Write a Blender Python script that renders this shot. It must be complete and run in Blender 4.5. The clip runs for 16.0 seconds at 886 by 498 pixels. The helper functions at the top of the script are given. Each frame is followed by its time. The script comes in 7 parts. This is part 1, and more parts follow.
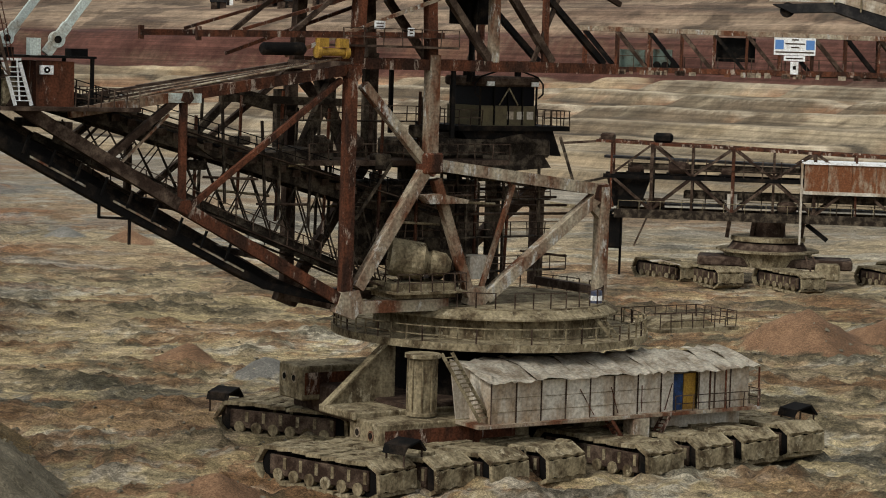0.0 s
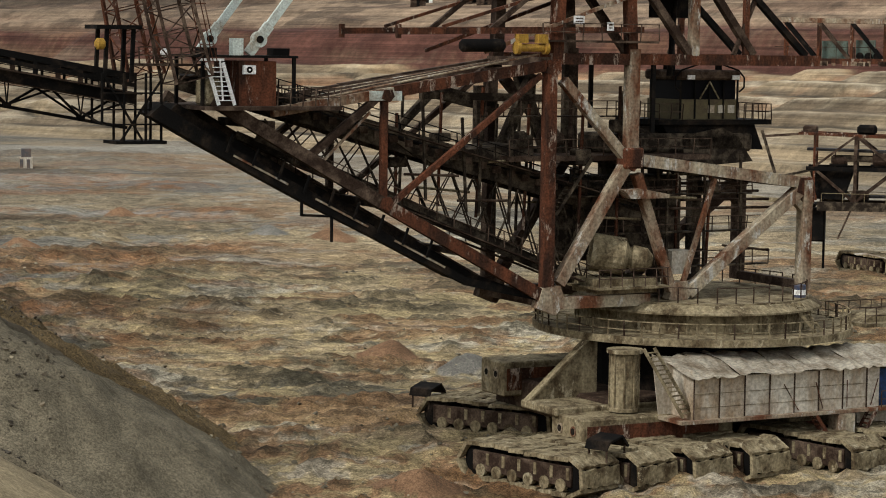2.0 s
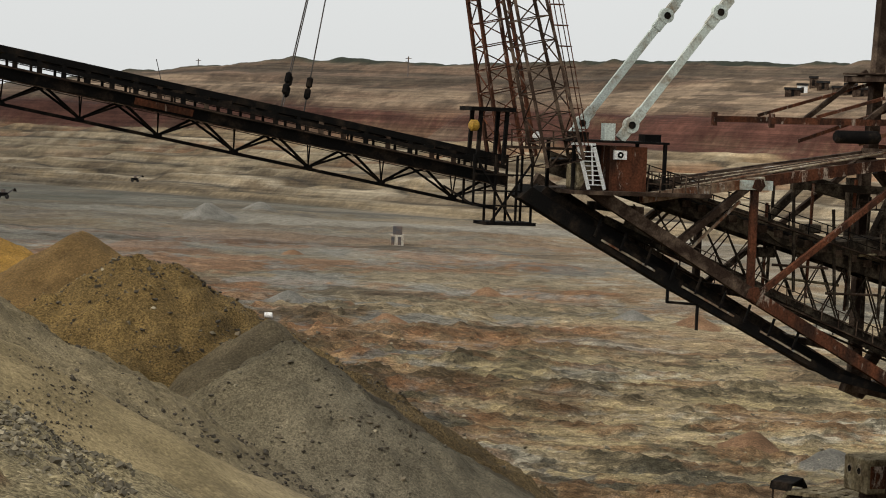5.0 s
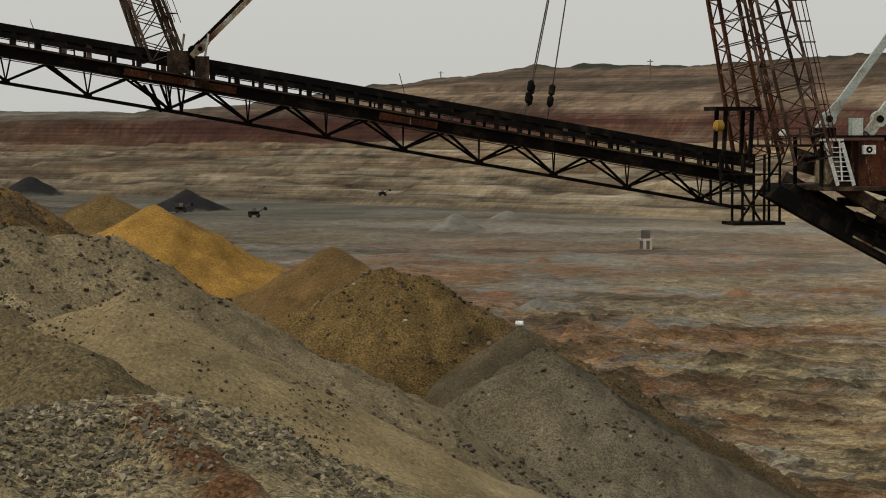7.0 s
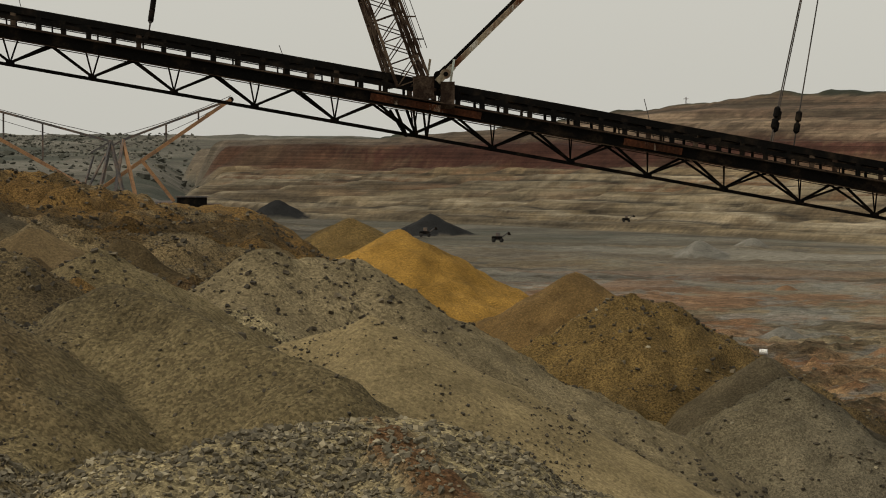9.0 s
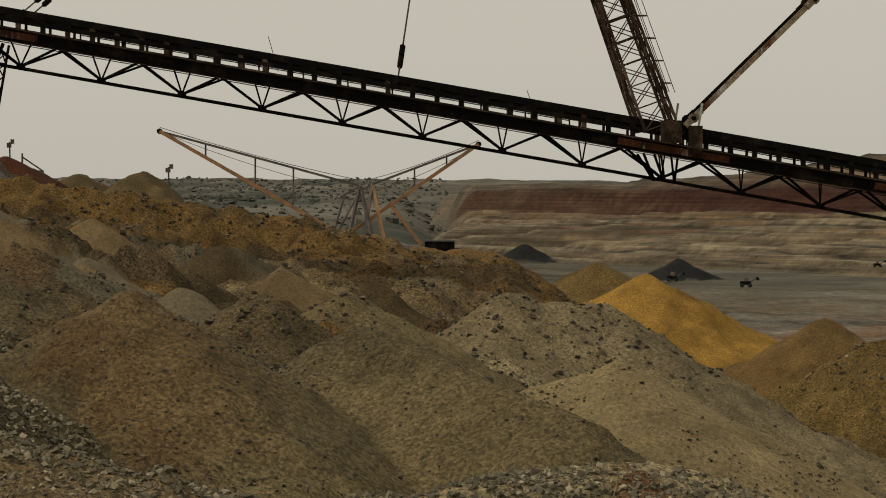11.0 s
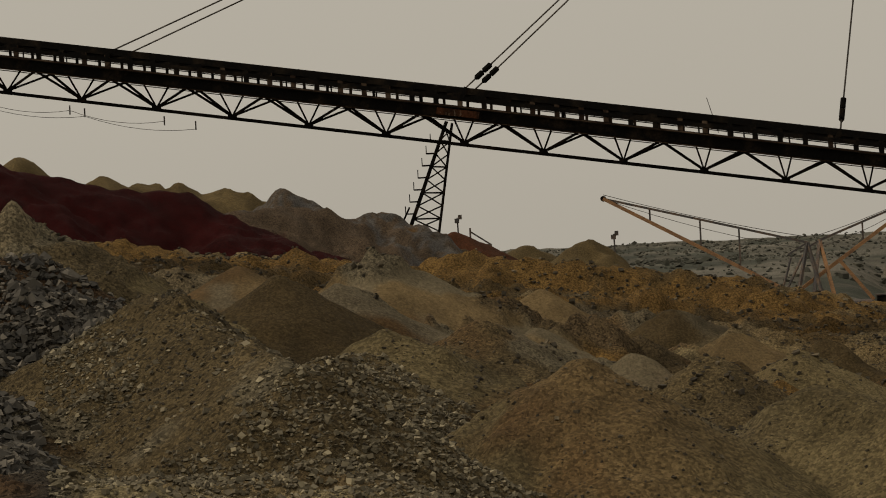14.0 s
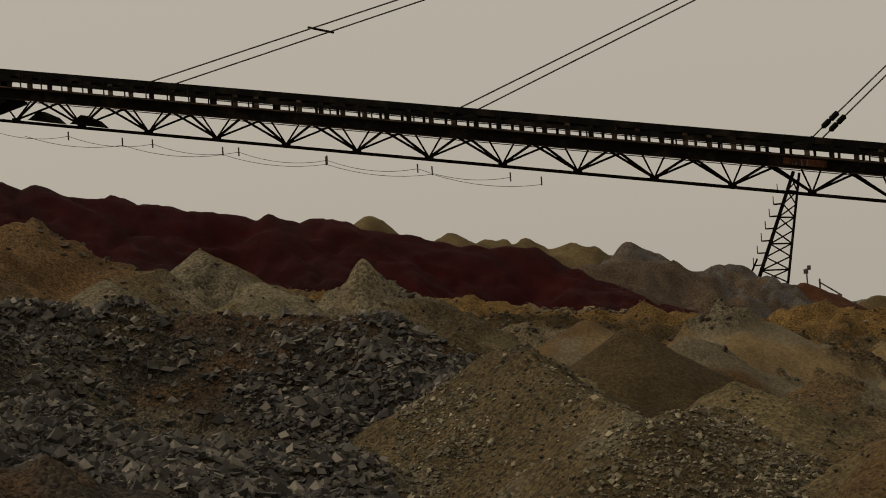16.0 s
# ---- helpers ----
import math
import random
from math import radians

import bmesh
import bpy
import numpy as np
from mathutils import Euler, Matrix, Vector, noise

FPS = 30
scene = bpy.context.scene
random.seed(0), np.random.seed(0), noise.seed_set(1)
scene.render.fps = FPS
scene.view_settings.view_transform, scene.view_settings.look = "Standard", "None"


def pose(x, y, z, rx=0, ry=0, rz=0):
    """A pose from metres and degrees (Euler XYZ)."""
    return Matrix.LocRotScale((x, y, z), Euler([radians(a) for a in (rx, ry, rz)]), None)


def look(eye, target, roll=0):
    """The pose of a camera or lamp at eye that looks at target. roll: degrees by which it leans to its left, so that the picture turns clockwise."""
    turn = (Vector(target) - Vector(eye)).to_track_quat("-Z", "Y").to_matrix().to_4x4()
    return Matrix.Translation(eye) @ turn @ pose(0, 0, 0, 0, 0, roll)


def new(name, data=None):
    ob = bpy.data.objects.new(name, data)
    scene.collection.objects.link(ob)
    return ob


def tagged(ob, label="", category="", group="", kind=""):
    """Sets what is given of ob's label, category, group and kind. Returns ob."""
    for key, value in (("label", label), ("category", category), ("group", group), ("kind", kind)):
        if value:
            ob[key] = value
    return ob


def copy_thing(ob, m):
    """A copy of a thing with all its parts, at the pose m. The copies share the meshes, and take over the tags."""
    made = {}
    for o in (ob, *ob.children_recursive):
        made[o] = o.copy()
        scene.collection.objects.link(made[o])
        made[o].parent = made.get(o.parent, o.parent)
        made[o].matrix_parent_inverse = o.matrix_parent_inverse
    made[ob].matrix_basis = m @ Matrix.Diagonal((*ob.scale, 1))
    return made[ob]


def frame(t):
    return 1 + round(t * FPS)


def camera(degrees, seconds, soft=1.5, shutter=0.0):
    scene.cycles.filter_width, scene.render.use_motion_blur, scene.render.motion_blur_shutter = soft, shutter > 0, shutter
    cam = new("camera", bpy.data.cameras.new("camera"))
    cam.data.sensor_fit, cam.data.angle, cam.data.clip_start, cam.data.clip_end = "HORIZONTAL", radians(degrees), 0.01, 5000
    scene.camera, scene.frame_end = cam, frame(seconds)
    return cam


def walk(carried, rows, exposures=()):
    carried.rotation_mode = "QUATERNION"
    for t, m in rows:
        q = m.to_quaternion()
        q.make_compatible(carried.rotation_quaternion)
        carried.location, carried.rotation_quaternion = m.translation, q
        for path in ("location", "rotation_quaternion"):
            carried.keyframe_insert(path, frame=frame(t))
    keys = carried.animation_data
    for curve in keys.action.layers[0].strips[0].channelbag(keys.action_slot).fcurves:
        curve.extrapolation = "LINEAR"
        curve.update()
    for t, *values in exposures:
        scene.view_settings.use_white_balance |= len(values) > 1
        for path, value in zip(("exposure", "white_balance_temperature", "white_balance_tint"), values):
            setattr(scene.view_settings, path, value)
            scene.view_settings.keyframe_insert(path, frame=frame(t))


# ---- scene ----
cam = camera(21.147, 16.0, soft=1.0)
EYE = 28.0
# seconds, yaw, pitch, roll in degrees: a camera that stands on the bench and turns
TURNS = [
    (0.0, 0.000, -4.810, -1.700),
    (0.5, 0.793, -4.923, -1.654),
    (1.0, 1.870, -5.031, -1.571),
    (1.5, 3.245, -5.128, -1.316),
    (2.0, 4.862, -5.021, -0.839),
    (2.5, 6.493, -4.256, -0.430),
    (3.0, 8.082, -3.678, -0.200),
    (3.5, 9.570, -3.510, -0.801),
    (4.0, 10.941, -3.301, -1.860),
    (6.5, 18.212, -3.205, -0.553),
    (7.0, 19.751, -3.168, 0.051),
    (7.5, 21.260, -3.087, 0.403),
    (8.0, 22.743, -2.964, 0.479),
    (8.5, 24.181, -2.779, 0.121),
    (11.0, 31.587, -1.514, -0.198),
    (11.5, 33.149, -1.229, 0.151),
    (12.0, 34.796, -0.956, 0.545),
    (12.5, 36.542, -0.674, 1.127),
    (13.0, 38.396, -0.389, 1.738),
    (13.5, 40.333, -0.082, 2.371),
    (14.0, 42.317, 0.276, 2.823),
    (14.5, 44.308, 0.673, 3.115),
    (15.0, 46.320, 1.097, 3.228),
    (15.5, 48.396, 1.540, 3.402),
    (16.0, 50.593, 2.038, 3.577),
]


def aim(yaw, pitch, roll):
    return pose(0, 0, EYE, 0, 0, yaw) @ pose(0, 0, 0, 90 + pitch, 0, 0) @ pose(0, 0, 0, 0, 0, -roll)


walk(cam, [(t, aim(a, b, c)) for t, a, b, c in TURNS],
     exposures=[(0, 0.42, 6300, 9), (1.5, 0.48, 6330, 9), (3, 0.66, 6380, 9), (4, 0.62, 6450, 9), (6.5, 0.04, 6800, 9), (8.5, -0.02, 7150, 7), (11, -0.2, 7750, 7.5), (12.5, -0.44, 7900, 8.5), (14.5, -0.52, 8100, 10), (16, -0.54, 8200, 11)])

# ---- world and sun: a bright overcast day ----
world = bpy.data.worlds.new("overcast_sky")
scene.world = world
world.use_nodes = True
wn, wl = world.node_tree.nodes, world.node_tree.links
wn.clear()
sky = wn.new("ShaderNodeTexSky")
sky.sky_type, sky.sun_disc = "NISHITA", False
sky.sun_elevation, sky.sun_rotation = radians(40), radians(225)
sky.air_density, sky.dust_density, sky.ozone_density = 1.0, 4.0, 1.0
grey = wn.new("ShaderNodeHueSaturation")
grey.inputs["Saturation"].default_value = 0.22
mix = wn.new("ShaderNodeMix")
mix.data_type = "RGBA"
mix.inputs[0].default_value = 0.8
mix.inputs[7].default_value = (6.6, 6.75, 6.8, 1)
back = wn.new("ShaderNodeBackground")
back.inputs["Strength"].default_value = 0.1
wout = wn.new("ShaderNodeOutputWorld")
wl.new(sky.outputs[0], grey.inputs["Color"])
wl.new(grey.outputs[0], mix.inputs[6])
wl.new(mix.outputs[2], back.inputs[0])
wl.new(back.outputs[0], wout.inputs[0])
lamp = bpy.data.lights.new("sun", "SUN")
lamp.energy, lamp.angle, lamp.color = 1.5, radians(12), (1.0, 0.95, 0.88)
sun = new("sun", lamp)
sun.matrix_world = look((-60, -60, 70), (0, 0, 0))

# ---- materials ----
def material(name, base, rough=0.85, metal=0.0, spots=None, amount=0.5, scale=1.5, grain=30.0, bump=0.25, streak=1.0, vary=0.3, flecks=None):
    """Weathered surface: a base colour, a second colour in patches, fine grain and relief, in metres."""
    m = bpy.data.materials.new(name)
    m.use_nodes = True
    n, l = m.node_tree.nodes, m.node_tree.links
    b = n["Principled BSDF"]
    b.inputs["Roughness"].default_value, b.inputs["Metallic"].default_value = rough, metal
    b.inputs["Specular IOR Level"].default_value = 0.5 if rough < 0.55 else 0.06
    tc = n.new("ShaderNodeTexCoord")
    mp = n.new("ShaderNodeMapping")
    mp.inputs["Scale"].default_value = (1, 1, streak)
    l.new(tc.outputs["Object"], mp.inputs[0])
    big = n.new("ShaderNodeTexNoise")
    big.inputs["Scale"].default_value, big.inputs["Detail"].default_value = scale, 6
    big.inputs["Roughness"].default_value = 0.65
    fine = n.new("ShaderNodeTexNoise")
    fine.inputs["Scale"].default_value, fine.inputs["Detail"].default_value = grain, 4
    info = n.new("ShaderNodeObjectInfo")
    add = n.new("ShaderNodeMath")
    add.operation = "MULTIPLY_ADD"
    l.new(info.outputs["Random"], add.inputs[0])
    add.inputs[1].default_value = 40.0
    add.inputs[2].default_value = 0.0
    big.noise_dimensions = "4D"
    l.new(add.outputs[0], big.inputs["W"])
    l.new(mp.outputs[0], big.inputs["Vector"])
    l.new(tc.outputs["Object"], fine.inputs["Vector"])
    ramp = n.new("ShaderNodeValToRGB")
    ramp.color_ramp.elements[0].position = max(0.0, 0.62 - amount * 0.4)
    ramp.color_ramp.elements[1].position = min(1.0, 0.74 - amount * 0.25)
    ramp.color_ramp.elements[0].color = (*base, 1)
    ramp.color_ramp.elements[1].color = (*(spots or base), 1)
    l.new(big.outputs[0], ramp.inputs[0])
    mult = n.new("ShaderNodeMix")
    mult.data_type, mult.blend_type = "RGBA", "MULTIPLY"
    mult.inputs[0].default_value = 1.0
    mr = n.new("ShaderNodeMapRange")
    mr.inputs["From Min"].default_value, mr.inputs["From Max"].default_value = 0.3, 0.7
    mr.inputs["To Min"].default_value, mr.inputs["To Max"].default_value = 1 - vary, 1 + vary
    l.new(fine.outputs[0], mr.inputs[0])
    shade = ramp.outputs[0]
    if flecks:
        chip = n.new("ShaderNodeTexNoise")
        chip.noise_dimensions = "4D"
        chip.inputs["Scale"].default_value, chip.inputs["Detail"].default_value, chip.inputs["Roughness"].default_value = 1.3, 7, 0.75
        l.new(mp.outputs[0], chip.inputs["Vector"])
        l.new(add.outputs[0], chip.inputs["W"])
        cut = n.new("ShaderNodeMapRange")
        cut.inputs["From Min"].default_value, cut.inputs["From Max"].default_value = 0.56, 0.62
        l.new(chip.outputs[0], cut.inputs[0])
        over = n.new("ShaderNodeMix")
        over.data_type = "RGBA"
        over.inputs[7].default_value = (*flecks, 1)
        l.new(cut.outputs[0], over.inputs[0])
        l.new(ramp.outputs[0], over.inputs[6])
        shade = over.outputs[2]
    l.new(shade, mult.inputs[6])
    l.new(mr.outputs[0], mult.inputs[7])
    l.new(mult.outputs[2], b.inputs["Base Color"])
    bp = n.new("ShaderNodeBump")
    bp.inputs["Strength"].default_value, bp.inputs["Distance"].default_value = bump, 0.03
    l.new(fine.outputs[0], bp.inputs["Height"])
    l.new(bp.outputs[0], b.inputs["Normal"])
    return m


RUST = material("rusted_red_steel", (0.125, 0.045, 0.023), 0.85, 0.0, (0.035, 0.018, 0.012), 0.62, 0.9, 7, streak=0.3, flecks=(0.34, 0.27, 0.21), vary=0.4)
RUSTPALE = material("dusty_pale_painted_steel", (0.34, 0.29, 0.205), 0.85, 0.0, (0.115, 0.048, 0.025), 0.55, 0.55, 5, streak=0.35, flecks=(0.42, 0.40, 0.35), vary=0.4)
DARK = material("grimy_black_steel", (0.006, 0.0055, 0.005), 0.85, 0.0, (0.028, 0.02, 0.014), 0.3, 0.8, 9)
GRIME = material("grimy_dusty_steel", (0.02, 0.015, 0.011), 0.9, 0.0, (0.105, 0.082, 0.056), 0.42, 1.1, 8)
BROWN = material("brown_grimy_steel", (0.032, 0.020, 0.014), 0.85, 0.0, (0.12, 0.085, 0.06), 0.40, 0.8, 9)
DUST = material("dust_caked_steel", (0.25, 0.205, 0.125), 0.95, 0.0, (0.07, 0.05, 0.028), 0.5, 0.8, 5, 0.6, streak=0.6, flecks=(0.31, 0.265, 0.175), vary=0.4)
BELT = material("black_rubber_belt", (0.018, 0.017, 0.017), 0.7, 0.0, (0.05, 0.045, 0.04), 0.4, 1.0, 12)
SHEET = material("pale_grey_sheet_metal", (0.50, 0.46, 0.38), 0.75, 0.0, (0.27, 0.20, 0.13), 0.5, 0.5, 5, streak=0.3)
ROOF = material("dusty_roof_sheet", (0.60, 0.55, 0.45), 0.85, 0.0, (0.30, 0.24, 0.17), 0.5, 0.6, 5, 0.5)
MINT = material("pale_mint_painted_steel", (0.50, 0.55, 0.50), 0.6, 0.0, (0.25, 0.20, 0.14), 0.35, 0.7, 9)
WHITE = material("white_painted_metal", (0.75, 0.75, 0.72), 0.5, 0.0, (0.5, 0.47, 0.42), 0.3, 2, 9)
YELLOW = material("yellow_painted_metal", (0.34, 0.20, 0.035), 0.6, 0.0, (0.2, 0.11, 0.03), 0.4, 1.5, 9)
ROPE = material("steel_rope", (0.06, 0.055, 0.05), 0.6, 0.6, (0.12, 0.1, 0.09), 0.4, 1, 20)


def soil_material():
    m = bpy.data.materials.new("pit_soil")
    m.use_nodes = True
    n, l = m.node_tree.nodes, m.node_tree.links
    b = n["Principled BSDF"]
    b.inputs["Roughness"].default_value = 0.97
    b.inputs["Specular IOR Level"].default_value = 0.12
    at = n.new("ShaderNodeAttribute")
    at.attribute_name = "soil"
    at2 = n.new("ShaderNodeAttribute")
    at2.attribute_name = "coarse"
    tc = n.new("ShaderNodeTexCoord")
    col = at.outputs["Color"]

    def times_colour(value, fac):
        nonlocal col
        x = n.new("ShaderNodeMix")
        x.data_type, x.blend_type = "RGBA", "MULTIPLY"
        if isinstance(fac, float):
            x.inputs[0].default_value = fac
        else:
            l.new(fac, x.inputs[0])
        l.new(col, x.inputs[6])
        l.new(value, x.inputs[7])
        col = x.outputs[2]

    def layer(scale, lo, hi, fmin, fmax, detail=6, fac=1.0, rough=0.6, squash=None):
        t = n.new("ShaderNodeTexNoise")
        t.inputs["Scale"].default_value, t.inputs["Detail"].default_value, t.inputs["Roughness"].default_value = scale, detail, rough
        if squash:
            mp = n.new("ShaderNodeMapping")
            mp.inputs["Scale"].default_value = squash
            mp.inputs["Rotation"].default_value = (0, 0, radians(8))
            l.new(tc.outputs["Object"], mp.inputs[0])
            l.new(mp.outputs[0], t.inputs["Vector"])
        else:
            l.new(tc.outputs["Object"], t.inputs["Vector"])
        r = n.new("ShaderNodeMapRange")
        r.inputs["From Min"].default_value, r.inputs["From Max"].default_value = fmin, fmax
        r.inputs["To Min"].default_value, r.inputs["To Max"].default_value = lo, hi
        l.new(t.outputs[0], r.inputs[0])
        times_colour(r.outputs[0], fac)
        return t
    layer(0.03, 0.8, 1.2, 0.35, 0.65)
    layer(0.4, 0.7, 1.28, 0.3, 0.7, 8, 1.0, 0.7)
    fine = layer(6.0, 0.45, 1.5, 0.3, 0.7, 8, 1.0, 0.8)
    layer(0.8, 0.5, 1.45, 0.36, 0.64, 7, at.outputs["Alpha"], 0.72, (0.3, 1.0, 1.0))
    layer(2.4, 0.6, 1.4, 0.36, 0.64, 6, at.outputs["Alpha"], 0.75, (0.7, 1.0, 1.0))
    # strata of the pit wall, level beds
    at3 = n.new("ShaderNodeAttribute")
    at3.attribute_name = "wall"
    layer(1.0, 0.6, 1.3, 0.36, 0.64, 6, at3.outputs["Fac"], 0.7, (0.012, 0.012, 1.3))
    layer(0.09, 0.75, 1.2, 0.35, 0.65, 5, at3.outputs["Fac"], 0.7, (1.0, 1.0, 0.25))
    # gravel: stone-sized cells of differing brightness
    v = n.new("ShaderNodeTexVoronoi")
    v.inputs["Scale"].default_value = 11.0
    l.new(tc.outputs["Object"], v.inputs["Vector"])
    bw = n.new("ShaderNodeSeparateColor")
    l.new(v.outputs["Color"], bw.inputs[0])
    mr = n.new("ShaderNodeMapRange")
    mr.inputs["To Min"].default_value, mr.inputs["To Max"].default_value = 0.35, 1.65
    l.new(bw.outputs[0], mr.inputs[0])
    times_colour(mr.outputs[0], at2.outputs["Fac"])
    l.new(col, b.inputs["Base Color"])
    bp = n.new("ShaderNodeBump")
    bp.inputs["Strength"].default_value, bp.inputs["Distance"].default_value = 1.0, 0.12
    l.new(fine.outputs[0], bp.inputs["Height"])
    bp2 = n.new("ShaderNodeBump")
    bp2.invert = True
    bp2.inputs["Distance"].default_value = 0.06
    l.new(at2.outputs["Fac"], bp2.inputs["Strength"])
    l.new(v.outputs["Distance"], bp2.inputs["Height"])
    l.new(bp.outputs[0], bp2.inputs["Normal"])
    l.new(bp2.outputs[0], b.inputs["Normal"])
    return m


SOIL = soil_material()

# ---- the ground: pit floor, terraced pit wall, spoil heaps, one sheet ----
def hash_grid(ix, iy, seed):
    h = (ix.astype(np.int64) * 374761393 + iy.astype(np.int64) * 668265263 + seed * 974711) & 0xFFFFFFFF
    h = ((h ^ (h >> 13)) * 1274126177) & 0xFFFFFFFF
    return ((h ^ (h >> 16)) & 0xFFFF) / 65535.0


def value_noise(x, y, seed=0):
    ix, iy = np.floor(x), np.floor(y)
    fx, fy = x - ix, y - iy
    fx, fy = fx * fx * (3 - 2 * fx), fy * fy * (3 - 2 * fy)
    a, b = hash_grid(ix, iy, seed), hash_grid(ix + 1, iy, seed)
    c, d = hash_grid(ix, iy + 1, seed), hash_grid(ix + 1, iy + 1, seed)
    return (a + (b - a) * fx) * (1 - fy) + (c + (d - c) * fx) * fy - 0.5


def fbm(x, y, size, octaves=4, gain=0.5, seed=0):
    out, amp = 0.0, 1.0
    for k in range(octaves):
        out = out + amp * value_noise(x / size + 17.3 * k, y / size - 9.1 * k, seed + k)
        size, amp = size * 0.5, amp * gain
    return out


def smooth(a, lo, hi):
    t = np.clip((a - lo) / (hi - lo), 0, 1)
    return t * t * (3 - 2 * t)


SOILS = {
    # dark sand and drab tones: shade of heap faces and valleys is in them
    "grey": (0.215, 0.175, 0.11), "cream": (0.235, 0.186, 0.108), "shaded_sand": (0.078, 0.057, 0.031), "gravel": (0.26, 0.215, 0.132),
    # rock: ground under the stones, darkened to paint the shaded gaps between them
    "rock": (0.055, 0.046, 0.036), "olive": (0.165, 0.113, 0.05), "sienna": (0.2, 0.13, 0.06), "ochre": (0.27, 0.16, 0.052), "field": (0.155, 0.097, 0.042), "red": (0.028, 0.0024, 0.0012),
    "slate": (0.105, 0.097, 0.09), "brown": (0.11, 0.068, 0.036), "coal": (0.022, 0.022, 0.022), "floor": (0.285, 0.215, 0.123), "blue": (0.185, 0.172, 0.145), "rust": (0.195, 0.11, 0.058),
    "drab": (0.112, 0.086, 0.05), "buff": (0.142, 0.112, 0.068),
    # darker twin of ash paints the shadowed right-hand strip of the grey heap
    "tan": (0.118, 0.088, 0.048), "khaki": (0.188, 0.15, 0.086), "dune": (0.165, 0.12, 0.068), "rusty": (0.06, 0.024, 0.013), "clods": (0.10, 0.066, 0.036), "shaded_ash": (0.135, 0.108, 0.068), "ash": (0.2, 0.168, 0.11),
}
COARSE = {"gravel": 0.72, "drab": 0.75, "buff": 0.4, "rock": 1.0, "field": 0.8, "slate": 0.6, "brown": 0.7, "olive": 0.8, "ochre": 0.55, "grey": 0.55, "cream": 0.25, "shaded_sand": 0.45, "red": 0.3, "khaki": 0.6, "dune": 0.2, "clods": 0.9, "shaded_ash": 0.4, "ash": 0.55}
# heaps: azimuth, distance and height of the tip, by soil
HEAPS = {
    "ash": [(17.34, 146, 13.6)],
    "grey": [(30.2, 118, 22.4, 27.7, 120, 21.8)],
    "shaded_ash": [(18.1, 153, 14.2)],
    "drab": [(43.75, 76, 25.5), (44.4, 74, 25.1, 46.4, 69, 24.7), (49.4, 74, 27.25, 46.2, 62, 25.0), (56.5, 105, 32.1), (57.9, 100, 31.2), (41.6, 100, 25.2), (36.2, 100, 23.4)],
    "cream": [(29.3, 82.5, 20.9, 27.4, 82, 21.8)],
    "khaki": [(33.6, 72, 23.6, 28.8, 64, 21.8), (39.15, 67, 24.8), (43.75, 76, 25.7), (33.9, 106, 23.1), (58.75, 92, 30.6), (54.9, 96, 30.2), (52.6, 99, 30.2)],
    "shaded_sand": [(46.35, 100, 27.5), (44.9, 107, 27.0), (36.8, 135, 24.4), (50.6, 118, 28.6)],
    "dune": [(44.1, 118, 28.0, 43.0, 119, 27.4), (47.3, 118, 28.0), (40.0, 128, 26.0)],
    "rock": [(54.2, 82, 28.7, 52.0, 82, 28.6), (59.9, 84, 29.4, 54.2, 82, 28.6), (63.4, 78, 29.4, 59.9, 84, 29.4)],
    "gravel": [(32.0, 53, 20.9, 27.6, 57, 21.2), (27.6, 57, 21.2, 25.0, 49, 19.9)],
    "sienna": [(22.6, 195, 17.3)],
    "olive": [(21.0, 165, 17.4), (27.9, 260, 19.7)],
    "ochre": [(26.8, 235, 19.2), (29.0, 196, 18.6, 27.2, 205, 16.0)],
    "field": [(42.2, 165, 28.2, 39.5, 165, 27.2), (39.5, 165, 27.2, 36.3, 165, 26.0), (36.3, 165, 26.0, 33.5, 166, 24.1), (33.5, 166, 24.1, 30.6, 168, 22.5), (30.6, 168, 22.5, 29.0, 172, 19.8), (45.5, 160, 29.0)],
    "clods": [(38.8, 120, 24.5), (41.8, 122, 26.0)],
    "tan": [(50.4, 226, 37.4), (49.5, 228, 37.0), (48.5, 230, 36.2), (47.5, 230, 35.8), (52.5, 222, 38.6), (55.8, 200, 38.6), (58.0, 199, 39.8), (39.0, 245, 29.0), (40.3, 250, 29.2)],
    "red": [(62.6, 190, 42.9), (61.1, 190, 42.0), (60.1, 190, 41.6), (58.3, 192, 40.5), (56.6, 194, 39.3), (54.8, 193, 38.4), (53.7, 196, 38.5), (51.4, 198, 36.0), (48.4, 198, 34.4),
            (63.0, 189, 42.4, 58.3, 191, 40.0), (58.3, 191, 40.0, 53.7, 195, 37.6), (53.7, 195, 37.6, 48.4, 198, 34.1), (48.4, 198, 34.1, 46.6, 192, 29.6)],
    "slate": [(46.4, 212, 34.3), (45.4, 214, 33.4), (44.2, 216, 32.9), (48.0, 203, 33.6, 44.8, 212, 32.4)],
    "brown": [(60.7, 113, 34.4), (63.7, 115, 36.6), (44.0, 217, 32.5), (43.4, 220, 31.0)],
    "rusty": [(42.0, 238, 30.7), (41.7, 238, 30.2)],
    "coal": [(25.9, 724, 6.3), (29.6, 874, 7.5)],
    "blue": [(4.1, 203, 1.1), (9.15, 336, 1.6), (17.3, 349, 1.3), (19.4, 603, 3.6), (18.2, 636, 3.2)],
    "rust": [(6.1, 213, 0.7), (7.6, 331, 1.6), (15.06, 314, 1.5), (16.0, 339, 0.9), (12.7, 379, 0.8), (-8.8, 232, 3.6), (-10.9, 238, 3.2), (17.35, 452, 1.3), (5.4, 147, 1.0)],
}
